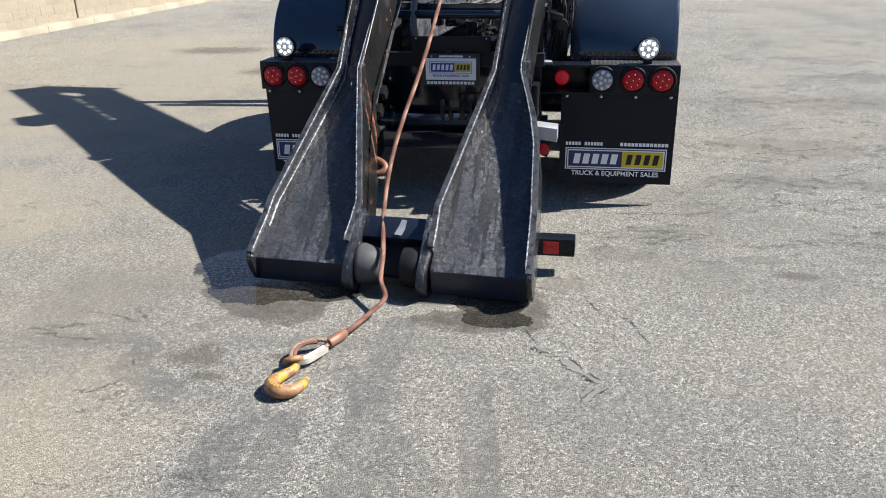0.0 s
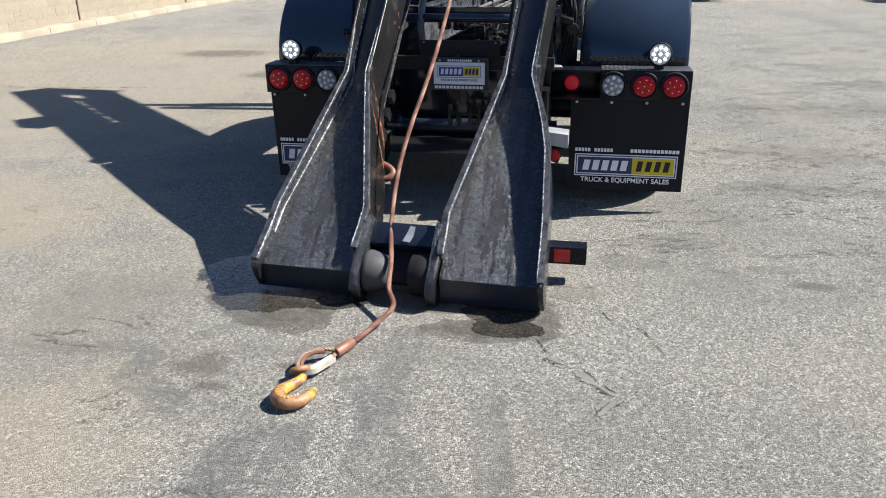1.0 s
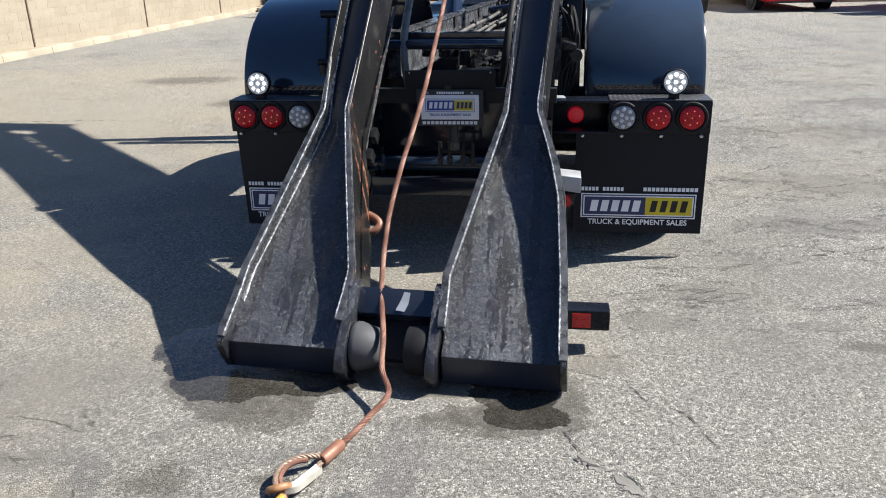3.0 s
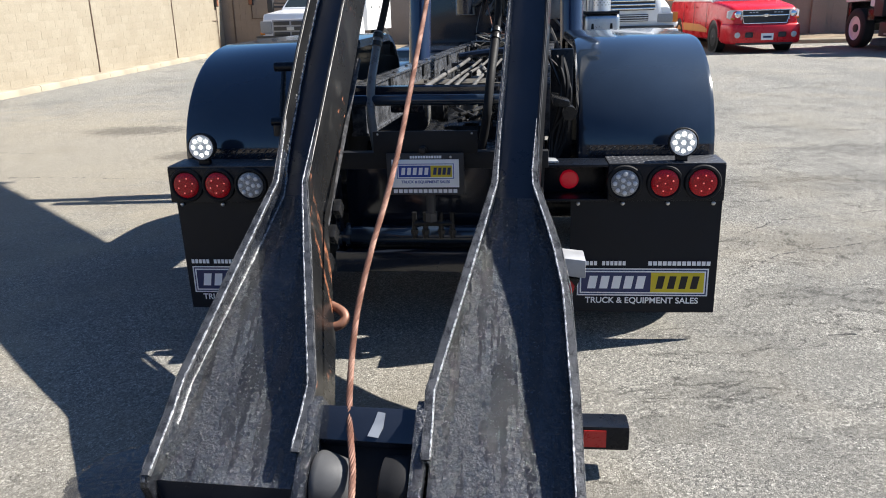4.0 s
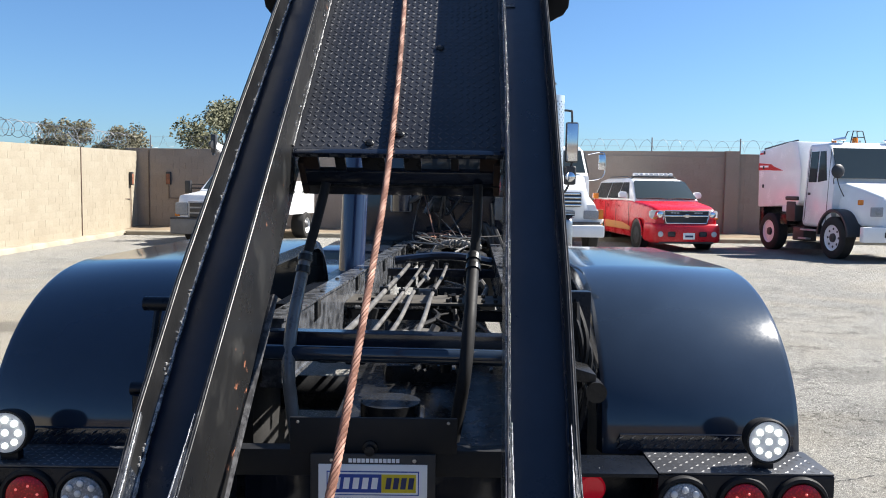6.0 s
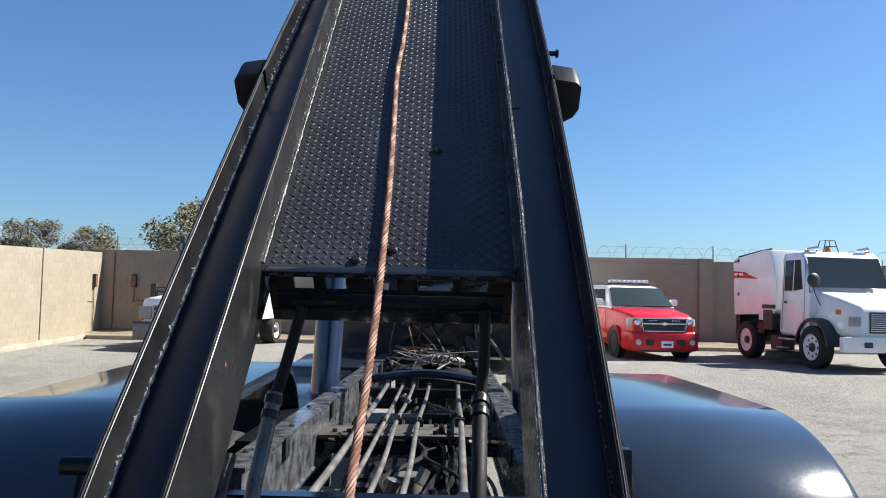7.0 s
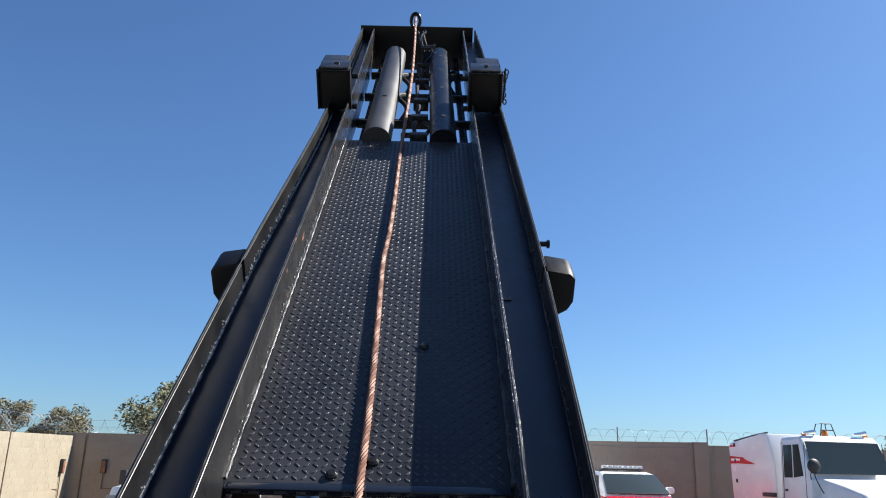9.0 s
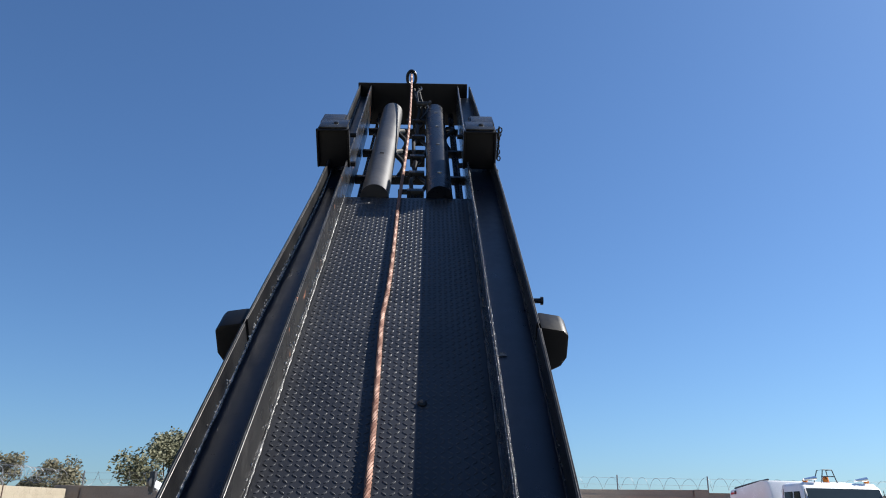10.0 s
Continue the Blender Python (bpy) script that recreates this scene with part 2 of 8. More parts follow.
    edge = calc(nt, "MULTIPLY", edge, ramp(nt, noise_tex(nt, v, 9, 5, 0.6), [(0.50, 0.0), (0.56, 1.0)]))
    crack = calc(nt, "MAXIMUM", calc(nt, "MAXIMUM", calc(nt, "MULTIPLY", line, gate), far), calc(nt, "MULTIPLY", edge, 0.5))
    col = mix(nt, calc(nt, "MULTIPLY", crack, 0.9), col, (0.0328, 0.0306, 0.0284))
    # water and oil film that dripped from the hoist feet, spread wider to paint the shade under them darker
    shape = calc(nt, "MULTIPLY", calc(nt, "SUBTRACT", noise_tex(nt, v, 4.2, 8, 0.66), 0.5), 1.9)
    damp_shade = calc(nt, "ADD", blob_mask(nt, ((-0.80, -1.30, 0.28, 0.28), (-0.56, -1.60, 0.24, 0.20), (0.27, -1.62, 0.24, 0.11), (0.47, -1.50, 0.18, 0.20), (0.0, -1.36, 0.70, 0.13))), shape)
    pool = calc(nt, "ADD", blob_mask(nt, ((-0.88, -1.20, 0.26, 0.30), (-0.68, -1.40, 0.32, 0.20), (0.40, -1.58, 0.16, 0.09), (0.36, -1.44, 0.18, 0.12), (-0.42, -1.44, 0.22, 0.10))), calc(nt, "MULTIPLY", shape, 0.62))
    soak_shade = ramp(nt, damp_shade, [(0.04, 0.0), (0.075, 0.80), (0.40, 1.0)])
    film = ramp(nt, pool, [(0.07, 0.0), (0.11, 1.0)])
    col = mix(nt, calc(nt, "MULTIPLY", soak_shade, ramp(nt, hand, [(0.38, 0.78), (0.62, 0.42)])), col, (0.050, 0.042, 0.030))
    col = mix(nt, calc(nt, "MULTIPLY", film, 0.80), col, (0.0131, 0.0115, 0.0095))
    nt.links.new(col, b.inputs["Base Color"])
    rough = mix(nt, soak_shade, ramp(nt, mid, [(0.3, 0.80), (0.7, 0.97)]), (0.45, 0.45, 0.45))
    rough = mix(nt, film, rough, (0.03, 0.03, 0.03))
    nt.links.new(rough, b.inputs["Roughness"])
    b.inputs["Specular IOR Level"].default_value = 0.5
    h = calc(nt, "ADD", calc(nt, "MULTIPLY", hand, 0.30), calc(nt, "MULTIPLY", speck, 0.40))
    h = calc(nt, "SUBTRACT", h, calc(nt, "MULTIPLY", seat, 0.35))
    h = calc(nt, "SUBTRACT", h, calc(nt, "MULTIPLY", crack, 0.8))
    h = calc(nt, "MULTIPLY", h, calc(nt, "SUBTRACT", 1.0, calc(nt, "MULTIPLY", film, 0.94)))
    h = calc(nt, "ADD", h, calc(nt, "MULTIPLY", film, calc(nt, "MULTIPLY", noise_tex(nt, coords(nt, (1, 2.2, 1)), 26, 3, 0.6), 0.10)))
    bump(nt, b, h, 1.0, 0.012)
    return m


def rail_material():
    """Thick gloss black paint over rough steel, wet and pitted, with sparkle put into the pit colour."""
    m, nt, b = node_material("wet_black_steel")
    v = coords(nt)
    pit, lump, run = noise_tex(nt, v, 120, 3, 0.6), noise_tex(nt, v, 40, 6, 0.68), noise_tex(nt, coords(nt, (9, 0.9, 0.9)), 1.7, 5, 0.6)
    blotch = noise_tex(nt, v, 5, 6, 0.65)
    col = ramp(nt, lump, [(0.35, (0.0105, 0.0128, 0.0180)), (0.7, (0.0260, 0.0310, 0.0410))])
    col = mix(nt, ramp(nt, blotch, [(0.46, 0.0), (0.66, 0.55)]), col, (0.037, 0.043, 0.056))
    wetrun = ramp(nt, calc(nt, "ADD", run, calc(nt, "MULTIPLY", calc(nt, "SUBTRACT", lump, 0.5), 0.25)), [(0.50, 0.0), (0.55, 1.0)])
    col = mix(nt, calc(nt, "MULTIPLY", wetrun, 0.80), col, (0.0067, 0.0067, 0.0081))
    # pale specks in the pits paint the sun's sparkle
    col = mix(nt, ramp(nt, pit, [(0.60, 0.0), (0.70, 0.45)]), col, (0.20, 0.207, 0.216))
    nt.links.new(col, b.inputs["Base Color"])
    nt.links.new(mix(nt, wetrun, ramp(nt, lump, [(0.38, 0.36), (0.62, 0.18)]), (0.14, 0.14, 0.14)), b.inputs["Roughness"])
    b.inputs["Coat Weight"].default_value = 0.5
    b.inputs["Coat Roughness"].default_value = 0.12
    bump(nt, b, calc(nt, "ADD", calc(nt, "MULTIPLY", pit, 0.7), lump), 1.0, 0.009)
    return m


def worn_glint_edge_material():
    """Black paint with paler patches for wear and for the sun glint along the ridges, with rust."""
    m, nt, b = node_material("worn_glint_edge_steel")
    v = coords(nt)
    a, c = noise_tex(nt, v, 22, 6, 0.7), noise_tex(nt, v, 5, 5, 0.6)
    wear_glint = ramp(nt, a, [(0.44, 0.10), (0.60, 1.0)])
    col = mix(nt, wear_glint, (0.014, 0.014, 0.016), (0.080, 0.080, 0.085))
    col = mix(nt, ramp(nt, c, [(0.66, 0.0), (0.74, 0.8)]), col, (0.240, 0.0800, 0.0400))
    nt.links.new(col, b.inputs["Base Color"])
    b.inputs["Specular IOR Level"].default_value = 0.12
    nt.links.new(ramp(nt, a, [(0.3, 0.50), (0.7, 0.66)]), b.inputs["Roughness"])
    bump(nt, b, a, 0.6, 0.003)
    return m


def inner_side_material():
    """Scuffed grey-black steel side with scratches and orange rust spots."""
    m, nt, b = node_material("scuffed_rail_side")
    v = coords(nt)
    a, c, s = noise_tex(nt, v, 3, 6, 0.6), noise_tex(nt, v, 9, 5, 0.6), noise_tex(nt, coords(nt, (40, 3, 3)), 1.5, 4)
    col = ramp(nt, a, [(0.3, (0.0078, 0.0082, 0.0092)), (0.7, (0.0180, 0.0178, 0.0178))])
    col = mix(nt, ramp(nt, s, [(0.58, 0.0), (0.70, 0.35)]), col, (0.075, 0.073, 0.068))
    col = mix(nt, ramp(nt, c, [(0.655, 0.0), (0.69, 0.9)]), col, (0.38, 0.155, 0.09))
    nt.links.new(col, b.inputs["Base Color"])
    nt.links.new(ramp(nt, s, [(0.3, 0.22), (0.7, 0.36)]), b.inputs["Roughness"])
    b.inputs["Specular IOR Level"].default_value = 0.30
    bump(nt, b, s, 0.2, 0.002)
    return m


def block_material(name, dark, light):
    m, nt, b = node_material(name)
    info = nt.nodes.new("ShaderNodeObjectInfo")
    geo = nt.nodes.new("ShaderNodeNewGeometry")
    rnd = calc(nt, "FRACT", calc(nt, "ADD", info.outputs["Random"], geo.outputs["Random Per Island"]))
    f, g = noise_tex(nt, geo.outputs["Position"], 30, 6, 0.7), noise_tex(nt, geo.outputs["Position"], 1.2, 5)
    col = ramp(nt, calc(nt, "ADD", calc(nt, "MULTIPLY", rnd, 0.22), calc(nt, "MULTIPLY", g, 0.78)), [(0.25, dark), (0.75, light)])
    col = mix(nt, ramp(nt, f, [(0.45, 0.0), (0.7, 0.4)]), col, tuple(c * 0.68 for c in dark))
    nt.links.new(col, b.inputs["Base Color"])
    b.inputs["Roughness"].default_value = 0.92
    b.inputs["Specular IOR Level"].default_value = 0.2
    bump(nt, b, f, 0.8, 0.012)
    return m


def rope_material():
    m, nt, b = node_material("rusty_wire_rope")
    v = coords(nt)
    a, f = noise_tex(nt, v, 8, 5), noise_tex(nt, v, 140, 4, 0.7)
    col = ramp(nt, a, [(0.3, (0.128, 0.0525, 0.0320)), (0.55, (0.211, 0.0992, 0.0672)), (0.75, (0.269, 0.154, 0.112))])
    col = mix(nt, ramp(nt, f, [(0.45, 0.0), (0.7, 0.5)]), col, (0.0640, 0.0288, 0.0192))
    nt.links.new(col, b.inputs["Base Color"])
    b.inputs["Roughness"].default_value = 0.6
    b.inputs["Metallic"].default_value = 0.25
    bump(nt, b, f, 0.4, 0.001)
    return m


def hook_material(name, painted):
    """Tan rust, or chipped yellow paint with the rust showing through."""
    m, nt, b = node_material(name)
    v = coords(nt)
    a, f = noise_tex(nt, v, 22, 6, 0.65), noise_tex(nt, v, 110, 5, 0.7)
    rust = ramp(nt, a, [(0.36, (0.185, 0.088, 0.042)), (0.50, (0.300, 0.155, 0.070)), (0.66, (0.385, 0.215, 0.105))])
    col = mix(nt, ramp(nt, a, [(0.47, 0.0), (0.52, 1.0)]), rust, (0.50, 0.285, 0.040)) if painted else rust
    col = mix(nt, ramp(nt, f, [(0.52, 0.0), (0.7, 0.6)]), col, (0.135, 0.056, 0.024))
    nt.links.new(col, b.inputs["Base Color"])
    b.inputs["Roughness"].default_value = 0.5
    bump(nt, b, f, 0.4, 0.002)
    return m


def leaf_material(name, dark, light):
    m, nt, b = node_material(name)
    geo = nt.nodes.new("ShaderNodeNewGeometry")
    col = ramp(nt, geo.outputs["Random Per Island"], [(0.0, dark), (1.0, light)])
    nt.links.new(col, b.inputs["Base Color"])
    b.inputs["Roughness"].default_value = 0.7
    b.inputs["Transmission Weight"].default_value = 0.0
    return m


def glass_material(name, tint):
    m, nt, b = node_material(name)
    b.inputs["Base Color"].default_value = (*tint, 1)
    b.inputs["Roughness"].default_value = 0.03
    b.inputs["Specular IOR Level"].default_value = 0.45
    n = noise_tex(nt, coords(nt), 1.5, 2)
    bump(nt, b, n, 0.03, 0.02)
    return m


def lens_material(name, color, rough=0.12):
    m, nt, b = node_material(name)
    v = coords(nt)
    w = add(nt, "ShaderNodeTexVoronoi", Scale=160.0)
    nt.links.new(v, w.inputs["Vector"])
    nt.links.new(ramp(nt, w.outputs["Distance"], [(0.0, tuple(min(1, c * 1.5) for c in color)), (0.6, tuple(c * 0.75 for c in color))]), b.inputs["Base Color"])
    b.inputs["Roughness"].default_value = rough
    b.inputs["Coat Weight"].default_value = 0.15
    b.inputs["Specular IOR Level"].default_value = 0.30
    bump(nt, b, w.outputs["Distance"], 0.25, 0.002)
    return m


M_ASPHALT = asphalt_material()
M_RAIL = rail_material()
M_EDGE = worn_glint_edge_material()
M_SIDE = inner_side_material()
M_RUSTSIDE = stained("rust_patched_rail_side", M_SIDE, [(-0.37, -0.54, 0.25, 0.048), (-0.37, -0.665, 0.25, 0.026)], (0.42, 0.17, 0.09))
# blue in these two blacks stands in for the reflected sky
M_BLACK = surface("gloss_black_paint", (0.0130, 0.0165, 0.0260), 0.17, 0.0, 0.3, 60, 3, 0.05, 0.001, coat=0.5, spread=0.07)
M_FENDER = surface("sky_tinted_polished_black", (0.0200, 0.0300, 0.0470), 0.12, 0.0, 0.25, 90, 2.0, 0.02, 0.001, coat=0.5, spread=0.03)
M_SATIN = surface("satin_black_paint", (0.0066, 0.0088, 0.0140), 0.30, 0.0, 0.35, 40, 4, 0.12, 0.001)
M_GREASY = surface("greasy_black_steel", (0.015, 0.016, 0.018), 0.26, 0.15, 0.5, 35, 6, 0.4, 0.004, tint=(0.030, 0.030, 0.031))
M_DUSTY = surface("dusty_chassis_black", (0.016, 0.0165, 0.018), 0.26, 0.15, 0.6, 25, 9, 0.4, 0.004, tint=(0.055, 0.055, 0.055))
M_DUSTPLATE = surface("dusty_tan_plate", (0.055, 0.050, 0.044), 0.7, 0.1, 0.6, 30, 7, 0.4, 0.003, tint=(0.12, 0.107, 0.088))
M_KHAKI = surface("brownish_black_plate", (0.015, 0.0155, 0.017), 0.5, 0.0, 0.25, 40, 3, 0.1, 0.001)
M_RUBBER = surface("black_rubber", (0.012, 0.012, 0.013), 0.62, 0.0, 0.3, 60, 5, 0.15, 0.001)
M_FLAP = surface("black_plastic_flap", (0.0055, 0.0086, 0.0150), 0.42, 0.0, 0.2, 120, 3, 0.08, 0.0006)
M_GREYRUB = surface("grey_rubber_roller", (0.058, 0.059, 0.062), 0.6, 0.0, 0.25, 70, 7, 0.2, 0.001)
M_TYRE = surface("tyre_rubber", (0.025, 0.024, 0.023), 0.8, 0.0, 0.3, 40, 6, 0.3, 0.003)
M_STEEL = surface("bare_steel", (0.52, 0.52, 0.52), 0.32, 1.0, 0.25, 60, 6, 0.1, 0.001)
M_GALV = surface("galvanised_grey", (0.42, 0.44, 0.46), 0.5, 0.6, 0.2, 40, 6, 0.1, 0.001)
M_BRACKET = surface("dull_grey_bracket_paint", (0.34, 0.345, 0.355), 0.45, 0.2, 0.25, 40, 8, 0.1, 0.001)
M_WIRE = surface("weathered_wire", (0.20, 0.205, 0.215), 0.55, 0.4, 0.2, 40, 6, 0.1, 0.001)
M_HOSE = surface("grey_hose_sleeve", (0.15, 0.148, 0.145), 0.32, 0.1, 0.3, 50, 9, 0.2, 0.001)
M_TUBEGREY = surface("grey_hydraulic_line", (0.200, 0.190, 0.176), 0.34, 0.35, 0.5, 60, 8, 0.2, 0.001)
M_PALEWIRE = surface("pale_grey_sleeve", (0.19, 0.182, 0.17), 0.5, 0.0, 0.4, 60, 9, 0.2, 0.001)
M_CHROME = surface("chrome_plate", (0.75, 0.76, 0.78), 0.12, 1.0, 0.1, 30, 3, 0.02, 0.001, spread=0.05)
M_GUARD = surface("bright_brushed_steel", (0.86, 0.86, 0.87), 0.40, 1.0, 0.06, 60, 5, 0.05, 0.001, spread=0.08)
M_NAVY = surface("navy_paint", (0.020, 0.032, 0.075), 0.2, 0.0, 0.2, 50, 3, 0.03, 0.001, coat=0.5, spread=0.06)
M_WHITE = surface("white_vehicle_paint", (0.80, 0.80, 0.80), 0.25, 0.0, 0.04, 40, 2, 0.02, 0.001, coat=0.4, spread=0.06)
M_RED = surface("red_vehicle_paint", (0.56, 0.008, 0.018), 0.28, 0.0, 0.08, 40, 2, 0.02, 0.001, spread=0.05)
M_GOLD = surface("gold_stripe", (0.62, 0.27, 0.09), 0.35, 0.0, 0.1, 40, 2, 0.02, 0.001)
M_GREYPL = surface("grey_bumper_plastic", (0.30, 0.30, 0.31), 0.45, 0.0, 0.1, 50, 4, 0.05, 0.001)
M_DULLGREY = surface("dull_grey_plastic", (0.14, 0.14, 0.145), 0.5, 0.0, 0.2, 50, 4, 0.05, 0.001)
M_DARKPL = surface("dark_plastic", (0.03, 0.03, 0.032), 0.5, 0.0, 0.2, 50, 4, 0.08, 0.001)
M_ORANGE = lens_material("amber_lens", (0.75, 0.22, 0.03))
M_REDLENS = lens_material("red_lens", (0.50, 0.004, 0.012), 0.30)
M_REDTAPE = surface("red_reflective_tape", (0.55, 0.02, 0.02), 0.3, 0.0, 0.1, 200, 30, 0.05, 0.0005)
M_CLEAR = lens_material("clear_lens", (0.55, 0.56, 0.58))
M_LED = surface("led_reflector", (0.62, 0.63, 0.65), 0.35, 0.2, 0.15, 80, 30, 0.1, 0.001)
M_LENSGREY = lens_material("smoky_clear_lens", (0.29, 0.295, 0.305), 0.3)
M_LEDRED = glow("lit_red_led", (1.0, 0.22, 0.20), 0.22, (0.8, 0.1, 0.1))
M_LIT = glow("lit_led", (0.95, 1.0, 0.92), 1.5)
M_LITRED = glow("lit_red_marker", (1.0, 0.015, 0.05), 0.06, (0.50, 0.003, 0.014))
M_WINDOW = glass_material("dark_window_glass", (0.030, 0.036, 0.040))
M_BLUEGLASS = glass_material("windscreen_glass", (0.034, 0.046, 0.049))
M_INK = surface("white_print", (0.88, 0.88, 0.88), 0.5, 0.0, 0.05, 80, 8, 0.02, 0.0005)
M_BLUEINK = surface("blue_print", (0.020, 0.065, 0.33), 0.45, 0.0, 0.1, 80, 8, 0.02, 0.0005)
M_DARKBLUE = surface("dark_blue_print", (0.018, 0.028, 0.105), 0.45, 0.0, 0.1, 80, 8, 0.02, 0.0005)
M_YELLOWINK = surface("yellow_print", (0.66, 0.52, 0.02), 0.45, 0.0, 0.1, 80, 8, 0.02, 0.0005)
M_BLACKINK = surface("black_print", (0.02, 0.018, 0.02), 0.5, 0.0, 0.1, 80, 8, 0.02, 0.0005)
M_ROPE = rope_material()
M_HOOK = hook_material("tan_rust", False)
M_HOOKPAINT = hook_material("chipped_yellow_over_rust", True)
M_EYE = surface("rubbed_rope", (0.26, 0.185, 0.135), 0.5, 0.2, 0.45, 80, 30, 0.3, 0.001)
M_FERRULE = surface("copper_brown_ferrule", (0.234, 0.111, 0.0715), 0.5, 0.2, 0.25, 60, 12, 0.15, 0.001)
M_THIMBLE = surface("worn_galvanised_thimble", (0.50, 0.475, 0.41), 0.45, 0.2, 0.2, 60, 15, 0.15, 0.001)
M_YELLOWWORN = surface("worn_yellow_paint", (0.42, 0.24, 0.05), 0.55, 0.0, 0.3, 80, 20, 0.2, 0.001)
M_RUSTBLACK = surface("rust_stained_black", (0.020, 0.017, 0.016), 0.5, 0.0, 0.5, 30, 9, 0.3, 0.002, tint=(0.040, 0.022, 0.016))
M_RUST = surface("rusty_steel", (0.22, 0.085, 0.045), 0.7, 0.1, 0.5, 30, 6, 0.4, 0.003)
M_BLOCK = block_material("buff_split_face_block", (0.285, 0.245, 0.182), (0.345, 0.304, 0.232))
M_BLOCK2 = block_material("brown_smooth_block", (0.29, 0.232, 0.185), (0.335, 0.272, 0.22))
M_JOINT = surface("weathered_brown_strip", (0.144, 0.0990, 0.0720), 0.8, 0.1, 0.35, 30, 4, 0.3, 0.002)
M_MORTAR = surface("sandy_mortar", (0.300, 0.264, 0.203), 0.95, 0.0, 0.15, 40, 2, 0.4, 0.006)
M_MORTAR2 = surface("brown_mortar", (0.29, 0.235, 0.19), 0.95, 0.0, 0.1, 40, 2, 0.4, 0.006)
M_KERB = surface("pale_concrete", (0.294, 0.255, 0.189), 0.9, 0.0, 0.32, 25, 1.2, 0.5, 0.008)
M_DIRT = surface("dry_dirt", (0.198, 0.150, 0.0990), 0.97, 0.0, 0.4, 14, 1.2, 0.9, 0.03)
M_CRACK = surface("crack_filler_dirt", (0.0595, 0.0560, 0.0518), 0.95, 0.0, 0.5, 60, 5, 0.8, 0.006)
M_PATCH = surface("worn_asphalt_mortar", (0.174, 0.168, 0.150), 0.93, 0.0, 0.3, 70, 4, 0.7, 0.005)
M_BARK = surface("grey_bark", (0.0650, 0.0520, 0.0390), 0.9, 0.0, 0.4, 10, 2, 0.6, 0.02)
M_LEAF = leaf_material("olive_leaves", (0.050, 0.056, 0.026), (0.155, 0.150, 0.078))
M_LEAF2 = leaf_material("dry_olive_leaves", (0.0726, 0.0660, 0.0363), (0.158, 0.142, 0.0825))

M_RIM = surface("rubbed_grey_rim", (0.036, 0.038, 0.043), 0.30, 0.2, 0.5, 110, 24, 0.8, 0.004, tint=(0.105, 0.108, 0.115))
M_DULLBEAD = surface("painted_weld", (0.05, 0.05, 0.053), 0.34, 0.5, 0.6, 90, 14, 0.9, 0.004, tint=(0.19, 0.19, 0.195))
# near-white base paints the sun glints on the welds
M_BEAD = surface("weld_with_painted_glint", (0.40, 0.40, 0.41), 0.28, 0.5, 0.55, 120, 60, 0.9, 0.003, tint=(0.80, 0.80, 0.80))
# the rail webs' sky reflection is put into this base as navy
M_RAILBLUE = surface("sky_tinted_dull_black_steel", (0.0150, 0.0205, 0.0350), 0.34, 0.0, 0.4, 22, 3, 0.15, 0.002, tint=(0.022, 0.028, 0.044))
M_FLANGE = surface("chipped_gloss_black_paint", (0.0095, 0.0098, 0.0105), 0.36, 0.0, 0.5, 70, 5, 0.35, 0.002, tint=(0.021, 0.021, 0.0215), spread=0.08)
# pale bluish tint: flaking paint, with the reflected sky put into the colour
M_FRAME = surface("peeling_frame_paint", (0.046, 0.050, 0.060), 0.26, 0.1, 0.6, 40, 16, 0.4, 0.002, tint=(0.17, 0.178, 0.195), coat=0.4)
M_MATTE = surface("matte_black_steel", (0.0045, 0.0050, 0.0065), 0.45, 0.0, 0.3, 40, 5, 0.1, 0.001)
M_LUG = surface("rubbed_blue_grey_lugs", (0.027, 0.029, 0.035), 0.48, 0.0, 0.3, 40, 4, 0.1, 0.001, tint=(0.055, 0.057, 0.065), spread=0.04)
M_DECK = surface("dark_blue_grey_tread", (0.018, 0.0195, 0.0245), 0.36, 0.0, 0.3, 40, 3, 0.1, 0.001, tint=(0.034, 0.036, 0.043), spread=0.08)
M_TREAD = surface("rubbed_tread", (0.085, 0.087, 0.092), 0.34, 0.3, 0.4, 40, 4, 0.1, 0.001, tint=(0.20, 0.20, 0.205))
M_TUBEDARK = surface("dull_grey_tube", (0.055, 0.055, 0.058), 0.45, 0.3, 0.3, 30, 3, 0.1, 0.001)


# ---- mesh helpers ----
ORIGIN = {}


def part(name, bm, material, parent=None, label="", kind="", smooth=True, angle=40):
    """Links a bmesh, given in its thing's own axes, as one mesh object under a thing or a part."""
    bmesh.ops.recalc_face_normals(bm, faces=bm.faces)
    lo = [min(v.co[i] for v in bm.verts) for i in range(3)]
    hi = [max(v.co[i] for v in bm.verts) for i in range(3)]
    c = Vector([(a + b) / 2 for a, b in zip(lo, hi)])
    bmesh.ops.translate(bm, verts=bm.verts, vec=-c)
    me = bpy.data.meshes.new(name)
    if smooth:
        for f in bm.faces:
            f.smooth = True
    bm.to_mesh(me)
    bm.free()
    if smooth:
        me.set_sharp_from_angle(angle=radians(angle))
    for m in (material if isinstance(material, (list, tuple)) else [material]):
        me.materials.append(m)
    ob = new(name, me)
    ob.parent = parent
    ob.location = c - ORIGIN.get(parent, Vector((0, 0, 0)))
    ORIGIN[ob] = c
    if label:
        ob["label"] = label
    if kind:
        ob["kind"] = kind
    return ob


def thing(name, m, label, category, group="", kind=""):
    e = new(name)
    e.matrix_world = m
    e.empty_display_size = 0.2
    ORIGIN[e] = Vector((0, 0, 0))
    return tagged(e, label, category, group, kind)


